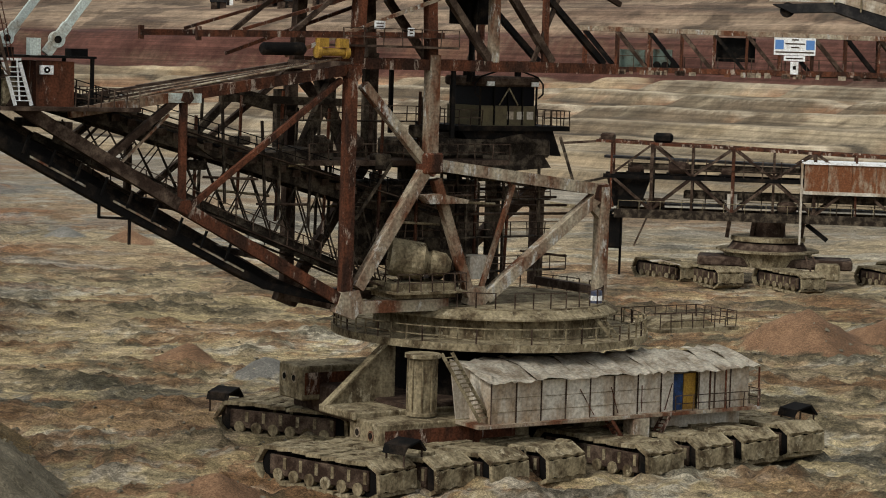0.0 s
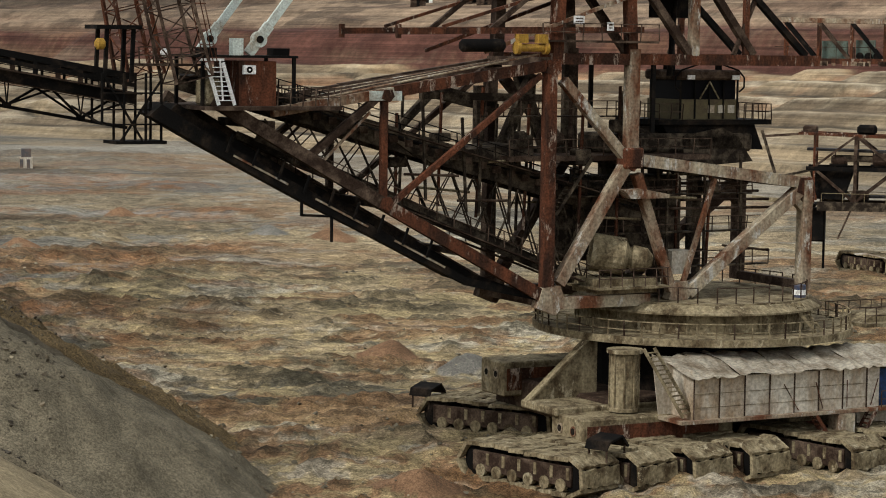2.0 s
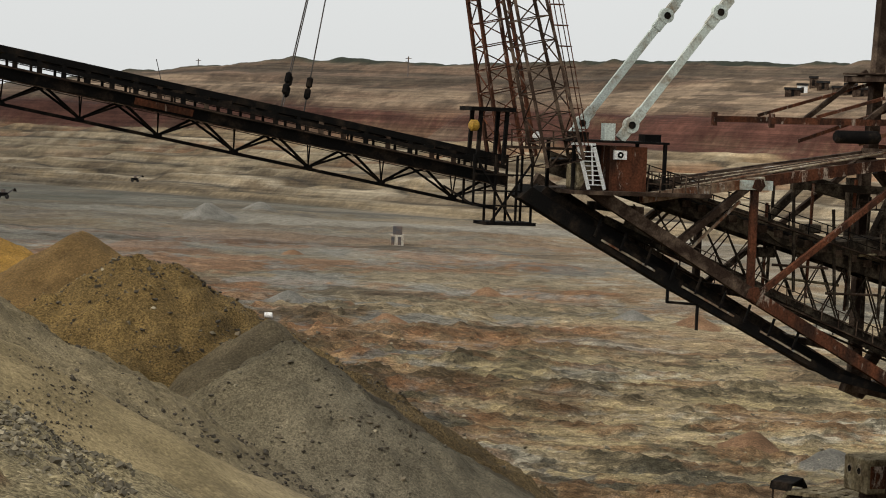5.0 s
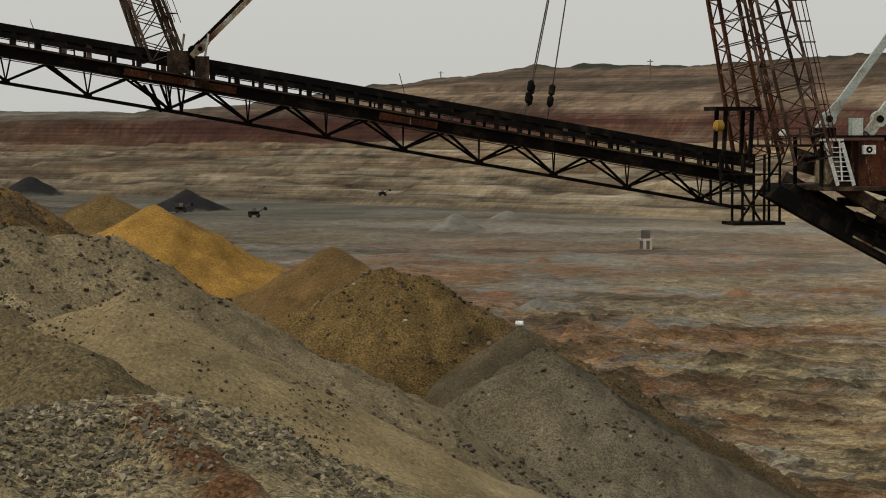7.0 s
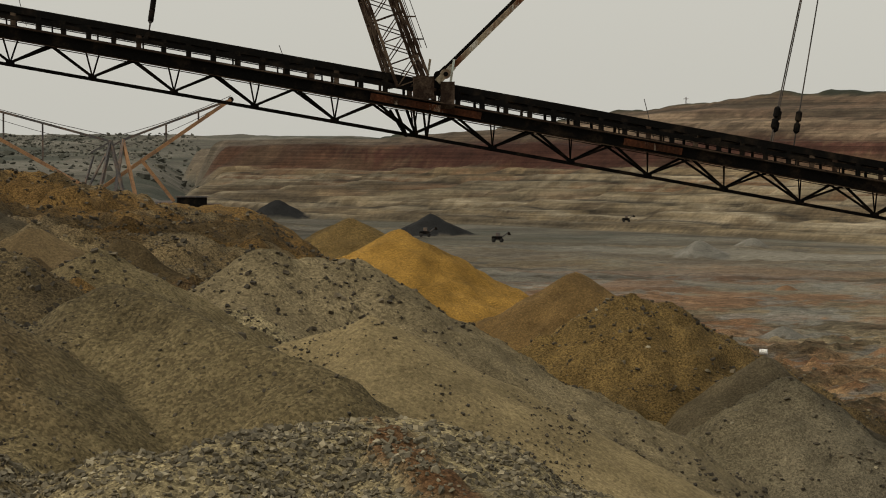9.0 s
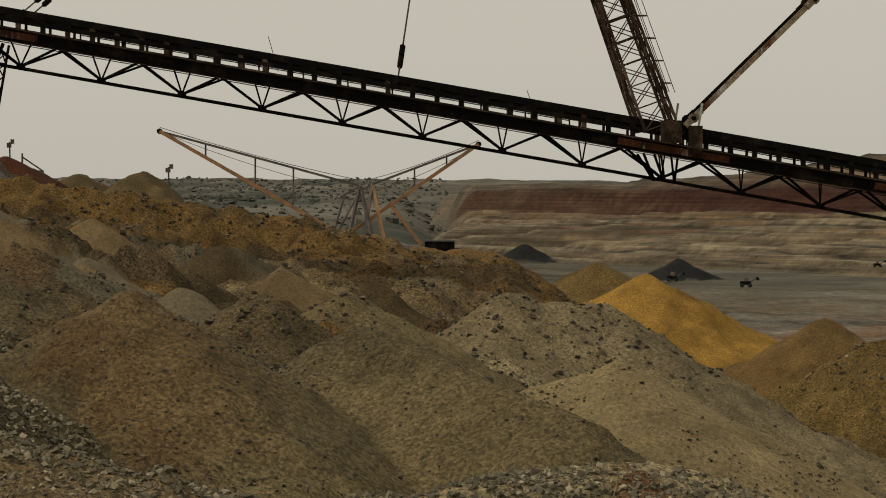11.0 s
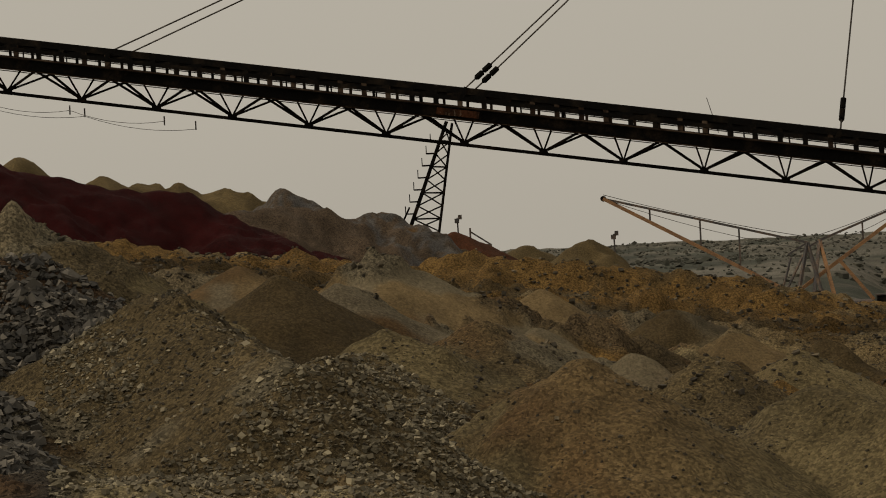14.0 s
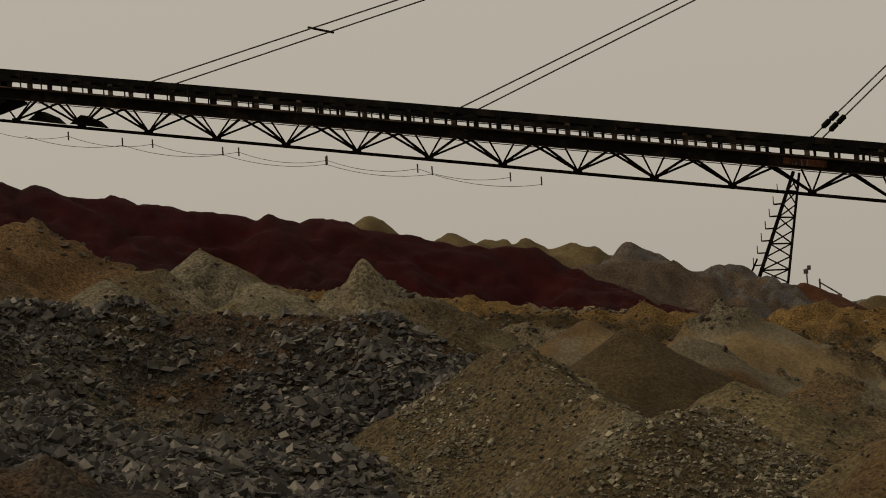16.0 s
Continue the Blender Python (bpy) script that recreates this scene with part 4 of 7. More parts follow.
stays = thing("stay_ropes", SITE, "taut dark steel stay ropes between mast heads and boom", "rope", "stay ropes")
for du, v in ((0, -1.5), (0, 1.5)):
    off = Vector((0, v, 0))
    for (ua, za) in ((0.75, 3.1), (-20.7, 3.3), (-42.2, 3.1), (-62.4, 3.2)):
        a = Vector(on_boom(ua, v, za))
        rope("stay_rope", stays, a, HEAD2 + off * 0.4, 0, 0.1)
        d = (HEAD2 + off * 0.4 - a).normalized()
        beam("rope_lug", on_boom(ua - 0.3, v, 2.6), a, 0.2, 0.25, DARK, stays)
        if ua < -30:
            continue
        bmk = drum(bmesh.new(), a + d * 0.7, a + d * 2.0, [(0, 0.06), (0.1, 0.17), (0.45, 0.17), (0.5, 0.08), (0.55, 0.17), (0.95, 0.17), (1, 0.06)], 8)
        part("rope_socket", bmk, DARK, stays)
    rope("head_rope", stays, HEAD2 + off * 0.4, HEAD1 + off * 0.4, 0, 0.12)
    rope("head_rope", stays, HEAD1 + off * 0.6, HEAD3 + off * 2, 0, 0.12)
for ua, v in ((37.4, -1.5), (38.3, 1.5), (38.9, -1.2)):
    a = Vector(on_boom(ua, v, 3.2))
    rope("stay_rope", stays, a, HEAD1 - Vector((1.6, 0, 0)), 0, 0.08)
    d = (HEAD1 - Vector((1.6, 0, 0)) - a).normalized()
    bmk = drum(bmesh.new(), a + d * 0.8, a + d * 2.2, [(0, 0.06), (0.1, 0.2), (0.42, 0.2), (0.5, 0.08), (0.58, 0.2), (0.92, 0.2), (1, 0.06)], 8)
    part("rope_socket", bmk, DARK, stays)
# spreader frame with loose wires on the outermost ropes
fa, fb = Vector(on_boom(-62.8, -1.5, 3.2)).lerp(HEAD2 + Vector((0, -0.6, 0)), 0.168), Vector(on_boom(-62.0, 1.5, 3.2)).lerp(HEAD2 + Vector((0, 0.6, 0)), 0.168)
beam("rope_spreader", fa, fb, 0.12, 0.12, DARK, stays)
for f in (0.0, 0.3, 0.95, 1.0):
    p = fa.lerp(fb, f)
    rope("loose_wire", stays, p, p - Vector((0, 0, 4.0)), 0, 0.025)


def linked_strut(name, p, q, w, mat, label, knots):
    """A flat tension strut with round pinned eyes."""
    ob = thing(name, SITE, label, "strut", "tension struts")
    p, q = Vector(p), Vector(q)
    d = (q - p).normalized()
    beam("strut_bar", p, q, 0.22, w, mat, ob)
    for f in knots:
        o = p.lerp(q, f)
        bm = drum(bmesh.new(), o - Vector((0, 0.2, 0)), o + Vector((0, 0.2, 0)), [(0, w * 0.95), (1, w * 0.95)], 20)
        eye = part("pin_eye", bm, mat, ob)
        bm = drum(bmesh.new(), o - Vector((0, 0.26, 0)), o + Vector((0, 0.26, 0)), [(0, w * 0.45), (1, w * 0.45)], 14)
        part("pin", bm, DARK, eye)
        beam("link_plate", o - d * w * 2.2, o + d * w * 2.2, 0.3, w * 1.25, mat, ob)
    return ob


for v in (-4.0, 4.0):
    linked_strut("tension_strut", (59.1, v, 27.9), HEAD3 + Vector((0, v, 0)), 0.52, MINT, "pale mint painted steel strut with round pinned eyes", (0.0, 0.235, 0.5, 0.75))
for v in (-1.0, 1.0):
    linked_strut("tension_strut", (17.9, v * 1.5, 32.0), HEAD1 + Vector((0, v, -0.6)), 0.3, RUSTPALE if v < 0 else DARK, "slim weathered steel strut with pinned eyes", (0.0, 0.25, 0.5))

# ---- the spreader's superstructure: two steel side frames with the feed conveyor between ----
tower = thing("spreader_tower", SITE, "rusted red steel superstructure of an open-pit spreader on its turntable", "machine")
F, R = -4.0, 4.0


def member(name, u0, z0, u1, z1, v, w, mat, h=None, kind="box"):
    return beam(name, (u0, v, z0), (u1, v, z1), w, h or w, mat, tower, "", kind)


for v in (F, R):
    red, pale = (RUST, RUSTPALE) if v == F else (BROWN, BROWN)
    member("column", 80.0, 10.7, 80.0, 26.8, v, 0.75, red)
    member("column", 86.4, 19.9, 86.4, 27.6, v, 0.8, pale)
    member("lower_chord", 80.2, 10.9, 67.9, 17.5, v, 0.6, red, 0.8)
    member("lower_chord", 67.9, 17.5, 56.0, 24.2, v, 0.6, BROWN, 0.8)
    member("upper_chord", 80.0, 26.5, 68.4, 24.7, v, 0.5, red, 0.7)
    member("upper_chord", 68.4, 24.7, 60.0, 23.4, v, 0.5, pale, 0.6)
    member("hanger", 67.8, 17.6, 67.8, 24.5, v, 0.42, red)
    member("diagonal", 79.3, 25.8, 68.2, 17.4, v, 0.36, red)
    member("diagonal", 67.4, 24.4, 62.4, 20.5, v, 0.45, BROWN)
    member("diagonal", 66.8, 23.4, 63.4, 20.2, v, 0.16, pale)
    member("diagonal", 81.0, 25.5, 85.9, 20.4, v, 0.62, pale)
    member("diagonal", 86.0, 19.8, 80.9, 12.0, v, 0.75, pale)
    member("diagonal", 86.9, 19.2, 90.0, 11.0, v, 0.62, pale)
    member("diagonal", 93.3, 18.8, 90.7, 11.2, v, 0.3, pale)
    member("diagonal", 100.6, 18.0, 91.2, 11.0, v, 0.78, pale)
    member("top_beam", 87.2, 20.15, 100.9, 18.4, v, 0.7, pale, 0.8)
    member("column", 101.0, 10.9, 101.0, 18.6, v, 0.72, pale, 0.9)
    member("sill_beam", 79.5, 10.7, 88.0, 10.7, v, 0.8, pale, 0.8)
    member("knee_strut", 101.0, 16.4, 99.9, 17.4, v, 0.5, pale)
    member("red_girder", 80.0, 26.9, 101.8, 26.95, v, 0.6, RUST, 0.72)
    for a, b in ((80.4, 58.5), (86.3, 58.5)):
        member("mast_leg", a, 26.9, 83.2 + (a - 83.2) * 0.5, b, v, 0.75 if a < 83 else 0.7, BROWN if v == R else RUST)
    # gusset plates at the joints
    for gu, gz, s in ((86.3, 20.1, 0.7), (80.2, 11.0, 1.1), (67.9, 17.6, 0.5), (100.8, 18.2, 0.8), (90.4, 11.1, 0.9), (80.1, 26.3, 0.6), (67.9, 24.5, 0.45)):
        bm = prism(bmesh.new(), [(gu - s, v - 0.42, gz - s * 0.5), (gu + s * 0.3, v - 0.42, gz - s), (gu + s, v - 0.42, gz - s * 0.2), (gu + s * 0.6, v - 0.42, gz + s * 0.8), (gu - s * 0.6, v - 0.42, gz + s * 0.7)], (0, 0.84, 0))
        part("gusset_plate", bm, pale if gz < 12 else red, tower)
    # mast bracing over the red girder
    member("mast_brace", 80.6, 35.2, 86.0, 31.2, v, 0.4, BROWN)
    member("mast_brace", 86.3, 35.8, 91.2, 31.6, v, 0.4, BROWN)
    member("mast_brace", 80.6, 40.2, 86.0, 35.6, v, 0.4, BROWN)
    member("mast_brace", 81.2, 45.2, 85.4, 40.6, v, 0.36, BROWN)
    member("platform_beam", 78.2, 31.6, 92.0, 31.7, v, 0.4, BROWN, 0.45)
    # raking struts of the back lattice
    member("raker", 87.6, 31.4, 91.0, 27.3, v, 0.5, BROWN)
    member("raker", 91.4, 33.4, 96.2, 27.3, v, 0.5, BROWN)
    member("raker", 95.9, 31.6, 100.7, 27.3, v, 0.42, DARK)
    member("raker", 94.6, 27.3, 97.0, 32.6, v, 0.26, BROWN)
    member("upright", 91.3, 27.2, 91.3, 38.0, v, 0.6, RUSTPALE if v == F else DARK)
    member("upright", 95.6, 27.2, 95.6, 33.0, v, 0.36, RUST)
    member("upper_tie", 86.5, 38.4, 102.0, 31.5, v, 0.34, BROWN)
    member("upright", 88.1, 22.0, 88.1, 27.0, v, 0.26, DARK)
# cross beams between the frames
for u, z, w in ((80, 10.8, 0.7), (80, 26.7, 0.6), (86.4, 20.1, 0.6), (101, 18.4, 0.7), (101, 11.2, 0.6), (68, 17.5, 0.5), (68, 24.6, 0.5), (92, 27, 0.5), (101.5, 27, 0.5), (78.4, 31.6, 0.35), (86, 31.7, 0.35), (92, 31.7, 0.35), (60, 22.6, 0.5), (97, 27, 0.4), (90.4, 11, 0.6), (83.2, 58.5, 0.6), (74, 14.2, 0.4), (74, 25.6, 0.4)):
    beam("cross_beam", (u, F, z), (u, R, z), w, w, BROWN, tower)
for u0, z0, u1, z1 in ((80, 26.5, 74, 25.6), (74, 25.6, 68, 24.6), (101, 18.4, 94, 19.2), (80.5, 40, 86, 45)):
    beam("wind_brace", (u0, F, z0), (u1, R, z1), 0.25, 0.25, BROWN, tower)
    beam("wind_brace", (u0, R, z0), (u1, F, z1), 0.25, 0.25, BROWN, tower)
# flat fin by the mid joint
bm = prism(bmesh.new(), [(85.4, F - 0.9, 18.2), (86.9, F - 0.9, 18.25), (89.1, F - 0.9, 17.85), (89.0, F - 0.9, 17.6), (86.0, F - 0.9, 17.6)], (0, 1.1, 0))
part("fin_plate", bm, RUSTPALE, tower)
solid("joint_block", (85.6, F - 0.55, 19.6), (87.2, F + 0.55, 21.0), RUST, tower, "orange rusted joint block", 0.12)

# jib crane beams on the mast, with hoist drums
for v in (F - 0.3, R):
    member("jib_beam", 68.5, 28.55, 87.0, 28.9, v, 0.34, RUST, 0.4)
    member("jib_tie", 71.8, 28.9, 80.3, 31.4, v, 0.2, RUST)
    member("jib_tie", 74.9, 27.3, 87.0, 31.5, v, 0.24, RUSTPALE if v < 0 else RUST)
    member("jib_strut", 75.2, 28.7, 79.8, 32.2, v, 0.3, BROWN)
    member("jib_post", 68.6, 28.1, 68.6, 29.0, v, 0.3, RUST)
bm = drum(bmesh.new(), (73.0, F - 0.5, 27.7), (76.2, F - 0.5, 27.75), [(0, 0.28), (0.05, 0.42), (0.95, 0.42), (1, 0.28)])
part("hoist_drum", bm, DARK, tower)
bm = drum(bmesh.new(), (77.0, F - 0.6, 27.6), (79.4, F - 0.6, 27.6), [(0, 0.3), (0, 0.42), (0.12, 0.42), (0.12, 0.26), (0.88, 0.26), (0.88, 0.42), (1, 0.42), (1, 0.3)])
winch = part("yellow_winch", bm, YELLOW, tower, "yellow painted hoist winch")
solid("winch_frame", (77.1, F - 0.9, 27.9), (77.8, F - 0.3, 28.5), YELLOW, winch)
solid("winch_frame", (78.6, F - 0.9, 27.9), (79.3, F - 0.3, 28.5), YELLOW, winch)
for a, b, zz in ((81.4, 82.2, 29.2), (84.0, 84.5, 28.8)):
    board = solid("notice_board", (a, F - 0.62, zz), (b, F - 0.56, zz + 0.55), WHITE, tower, "small white notice board")
    for k in range(2):
        solid("text_bar", (a + 0.12, F - 0.64, zz + 0.15 + 0.2 * k), (b - 0.12, F - 0.625, zz + 0.22 + 0.2 * k), BROWN, board)
solid("jib_deck", (79, F - 0.8, 28.0), (88, F + 3, 28.15), BROWN, tower)
rail(tower, [(79, F - 0.8, 28.15), (88, F - 0.8, 28.15)], 1.1, 1.5)
solid("mast_deck", (78, F - 0.6, 31.9), (92, R, 32.0), BROWN, tower)
rail(tower, [(78, F - 0.6, 32.0), (92, F - 0.6, 32.0)], 1.1, 1.7, DARK)
stairs(tower, (82.2, -1, 36.0), (79.5, -1, 40.5), (0, 1, 0), 1.0, DARK)
stairs(tower, (84.0, 0, 32.0), (82.0, 0, 38.0), (0, 1, 0), 1.0, DARK)
solid("transformer_box", (86.6, -1, 32.0), (88.6, 2, 33.6), DARK, tower)
for k in range(5):
    beam("bundled_cable", (91.0 + 0.35 * k, -1.5 + 0.4 * k, 25.8), (92.2 + 0.2 * math.sin(k * 2.0), 0.5 * k - 1, 37.0), 0.35, 0.35, DARK, tower, kind="tube")
solid("hose_box", (91.0, -1.2, 29.8), (93.6, 1.2, 31.6), DARK, tower)

# the feed conveyor that climbs between the frames
feed = thing("feed_conveyor", SITE, "grimy black feed conveyor climbing inside the steel frame", "conveyor")


def feed_z(u):
    return 23.2 - 0.27 * (u - 62)


def run(name, v, u0, z0, u1, z1, w, h, mat, kind="box", label=""):
    return beam(name, (u0, v, z0), (u1, v, z1), w, h, mat, feed, label, kind)


for v in (-1.6, 1.6):
    run("upper_girder", v, 56, feed_z(56) + 0.3, 90, feed_z(90), 0.3, 0.9, GRIME, "I")
    run("lower_girder", v, 60, 21.8, 86, 11.2, 0.26, 0.5, GRIME, "I")
    n = 14
    for k in range(n):
        ua, ub = 62 + 24 * k / n, 62 + 24 * (k + 1) / n
        za, zb = feed_z(ua) - 0.4, 21.0 - 0.408 * (ub - 62)
        run("lattice_brace", v, ua, za, ub, zb, 0.09, 0.09, GRIME)
        run("lattice_brace", v, ub, feed_z(ub) - 0.4, ua, 21.0 - 0.408 * (ua - 62), 0.07, 0.07, GRIME)
        run("lattice_post", v, ua, feed_z(ua) + 0.4, ua, feed_z(ua) + 1.2, 0.12, 0.12, GRIME)
    run("skirt", v * 1.15, 56, feed_z(56) + 1.05, 88, feed_z(88) + 0.95, 0.06, 0.45, GRIME)
run("belt", 0, 56, feed_z(56) + 0.8, 88, feed_z(88) + 0.75, 2.6, 0.12, BELT, label="black rubber conveyor belt")
for k in range(20):
    uu = 57 + 1.5 * k
    bm = drum(bmesh.new(), (uu, -1.3, feed_z(uu) + 0.55), (uu, 1.3, feed_z(uu) + 0.55), [(0, 0.12), (1, 0.12)], 8)
    part("idler_roller", bm, BROWN, feed)
# dark wedge hopper and trough sheets
bm = prism(bmesh.new(), [(69.5, -1.9, 21.6), (73.5, -1.9, 20.7), (78.8, -1.9, 21.2), (79.2, -1.9, 19.6), (71.0, -1.9, 20.6)], (0, 3.8, 0))
part("wedge_hopper", bm, GRIME, feed)
# the belly: the lower flight with its cover plates
for v0, v1, du in ((-3.9, -3.2, 0.0), (-2.4, 2.4, 1.6), (3.2, 3.9, 3.2)):
    bm = prism(bmesh.new(), [(52.0 + du, v0, 23.2), (55.6 + du, v0, 21.25), (62.8 + du, v0, 17.55), (68.6 + du, v0, 14.75), (74.2 + du * 0.9, v0, 12.05), (79.4, v0, 10.9), (79.3, v0, 11.3), (74.0 + du * 0.9, v0, 12.65), (68.8 + du, v0, 15.35), (63.2 + du, v0, 18.2), (56.2 + du, v0, 21.9), (52.8 + du, v0, 23.9)], (0, v1 - v0, 0))
    part("belly_plate", bm, DARK, feed)
for k in range(9):
    uu = 57 + 1.75 * k
    zz = 21.25 - 0.495 * (uu - 55.6)
    beam("belly_rib", (uu, -3.2, zz + 0.6), (uu, 3.2, zz + 2.1), 0.2, 0.3, DARK, feed)
    beam("belly_bracket", (uu, -4.0, zz + 0.4), (uu + 0.4, -4.0, zz + 1.5), 0.14, 0.14, DARK, feed)
for k in range(3):
    run("belly_strip", -3.95, 57.5 + 5.6 * k, 20.75 - 2.78 * k, 61.2 + 5.6 * k, 18.9 - 2.78 * k, 0.05, 0.12, RUSTPALE)
# catch frame and hook under the belly
for a, b in (((62.2, -3.8, 18.2), (62.2, -3.8, 16.9)), ((62.2, -3.8, 16.95), (64.8, -3.8, 16.8)), ((64.3, -3.8, 17.0), (64.3, -3.8, 15.2)), ((64.8, -3.8, 17.2), (64.8, -3.8, 16.6))):
    beam("catch_frame", a, b, 0.16, 0.16, DARK, feed)
# walkways along the lower flight
for v in (-2.7, 2.7):
    run("walkway", v, 62, 20.1, 85, 11.4, 0.8, 0.08, BROWN)
    rail(feed, [(62, v - 0.35, 20.15), (85, v - 0.35, 11.5)], 1.1, 1.35, BROWN)
    run("upper_walkway", v, 58, feed_z(58) + 0.9, 88, feed_z(88) + 0.9, 0.7, 0.06, BROWN)
    rail(feed, [(58, v - 0.3, feed_z(58) + 0.95), (88, v - 0.3, feed_z(88) + 0.95)], 1.0, 1.5, DARK)
# machine decks, motors and pipes inside the frame
solid("machine_deck", (77.5, -3.2, 20.1), (93.5, 3.4, 20.45), BROWN, feed)
rail(feed, [(77.5, -3.2, 20.45), (93.5, -3.2, 20.45)], 1.1, 1.5, BROWN)
for k, (uu, vv, s) in enumerate(((78.8, -1.0, 0.9), (82.2, 1.0, 1.1), (89.5, 0.5, 1.2), (93.0, 1.5, 0.9))):
    bm = drum(bmesh.new(), (uu, vv, 21.4), (uu + 1.6 * s, vv, 21.4), [(0, 0.3 * s), (0.08, 0.7 * s), (0.7, 0.7 * s), (0.75, 0.4 * s), (1, 0.4 * s)])
    part("drive_motor", bm, BROWN if k % 2 else GRIME, feed)
    solid("motor_base", (uu - 0.2, vv - 0.6, 20.45), (uu + 1.6 * s, vv + 0.6, 20.85), GRIME, feed)
for (a, b, w) in (((79, 1, 20.4), (81.6, 1, 25.8), 0.7), ((83.4, 2, 20.4), (80.8, 2, 26.4), 0.7), ((79.6, 3, 23.6), (75, 3, 24.6), 0.9), ((75, 3, 24.6), (71, 3, 20.8), 0.5), ((82, 0, 24.2), (72.5, 0, 24.4), 0.5), ((78, 2, 20.4), (78, 2, 25), 0.6), ((84.8, 2, 20.4), (84.8, 2, 26.8), 0.4), ((89, 3, 12), (89, 3, 20.2), 1.0), ((93, 3, 11), (93, 3, 19.6), 0.8), ((96.5, 3.2, 11), (96.5, 3.2, 18.8), 0.8), ((84, 3, 12), (86.5, 3, 18), 0.6)):
    beam("inner_post", a, b, w, w, GRIME, feed)
# solid grimy blocks added to make the inside of the frame dark
solid("inner_bunker", (83.6, 0.2, 13.0), (93.5, 3.4, 18.8), GRIME, feed, "", 0.2)
solid("inner_sheet", (86.5, -1.0, 20.5), (98.6, 3.2, 21.8), GRIME, feed, "", 0.2)
bm = prism(bmesh.new(), [(92.5, -1.0, 21.6), (96.0, -1.0, 22.2), (97.2, -1.0, 21.6), (98.6, -1.0, 19.8), (93.0, -1.0, 19.4)], (0, 4, 0))
part("transfer_hood", bm, GRIME, feed)
for k in range(4):
    run("pipe", -1 + 1.3 * k, 88, 16.6 + 0.5 * k, 101, 16.5 + 0.5 * k, 0.2, 0.2, BROWN, "tube")
stairs(feed, (81.0, -3.4, 16.5), (83.8, -3.4, 20.3), (0, 1, 0), 0.9, GRIME)
bm = drum(bmesh.new(), (84.4, -2.2, 13.9), (88.2, -4.2, 13.3), [(0, 0.9), (0.03, 1.3), (0.55, 1.3), (0.62, 0.75), (0.66, 0.75), (0.68, 0.9), (0.9, 0.8), (1, 0.4)])
part("gear_drum", bm, DUST, feed, "dust-grey gearbox and motor")
solid("gear_base", (83.6, -4.6, 11.2), (88.4, -1.4, 12.2), DUST, feed)
rail(feed, [(83.4, -5.2, 11.7), (88.9, -5.2, 11.7), (88.9, -3.5, 11.7)], 1.2, 0.9, BROWN)
solid("gear_deck", (83.2, -5.3, 11.55), (89, -1.2, 11.7), DUST, feed)
solid("pale_locker", (90.6, -3.0, 12.2), (92.2, -1.6, 13.8), SHEET, feed)

# pipe runs, ledges and small gear crowding the machine decks
random.seed(44)
for k in range(26):
    uu = 70.5 + 1.05 * k
    zt = 25.4 if uu < 88 else 21.4
    zb = max(12.2, feed_z(uu) - 3.0)
    vv = random.uniform(-2.9, 3.2)
    run("deck_post", vv, uu, zb, uu + random.uniform(-0.5, 0.5), zt - random.uniform(0, 2.5), 0.16, 0.16, GRIME if k % 3 else RUST)
    if k % 2:
        zz = random.uniform(zb + 0.8, zt - 1.0)
        run("pipe_run", vv, uu - 1.6, zz, uu + 2.4, zz - random.uniform(-0.2, 0.5), 0.18, 0.18, BROWN if k % 4 == 1 else DUST, "tube")
    if k % 3 == 0:
        zz = random.uniform(zb + 1.0, zt - 2.0)
        solid("gear_case", (uu - 0.5, vv - 0.5, zz), (uu + 0.7, vv + 0.5, zz + random.uniform(0.5, 1.1)), GRIME, feed, "", 0.1)
for z0, u0, u1 in ((23.0, 76.0, 88.0), (17.6, 82.5, 97.5), (15.0, 84.0, 98.5), (12.6, 84.0, 99.0)):
    solid("cross_gangway", (u0, -2.6, z0), (u1, -1.9, z0 + 0.1), GRIME, feed)
    rail(feed, [(u0, -2.6, z0 + 0.1), (u1, -2.6, z0 + 0.1)], 1.0, 1.4, BROWN)
# scalloped idler frames along the climbing belt
for k in range(24):
    uu = 60.5 + 1.1 * k
    solid("idler_frame", (uu, -2.0, feed_z(uu) + 0.15), (uu + 0.55, -1.78, feed_z(uu) + 0.6), BROWN, feed)

# control cabin hung from the red girder
cabin = thing("hanging_cabin", SITE @ pose(-3.0, 0, 0), "dark steel operator cabin hung under the red girder", "cabin")
solid("cabin_floor", (93.5, -1.2, 22.4), (103.0, 4.5, 22.75), DARK, cabin)
solid("cabin_lower_panel", (95.6, -0.6, 22.75), (100.4, 3.6, 24.15), material("olive_grey_panel", (0.12, 0.10, 0.055), 0.8, 0, (0.08, 0.06, 0.04), 0.4), cabin)
solid("cabin_glass", (95.7, -0.5, 24.15), (100.3, 3.5, 25.5), material("dark_window_glass", (0.004, 0.004, 0.005), 0.6), cabin)
solid("cabin_roof", (95.4, -0.8, 25.5), (100.6, 3.8, 26.2), BROWN, cabin, "", 0.15)
for k in range(5):
    uu = 95.6 + 4.8 * k / 4
    beam("window_post", (uu, -0.62, 22.8), (uu, -0.62, 25.6), 0.12, 0.1, DARK, cabin)
for k in range(3):
    solid("pale_panel", (97.9 + 0.85 * k, -0.66, 23.2), (98.45 + 0.85 * k, -0.61, 23.75), SHEET, cabin)
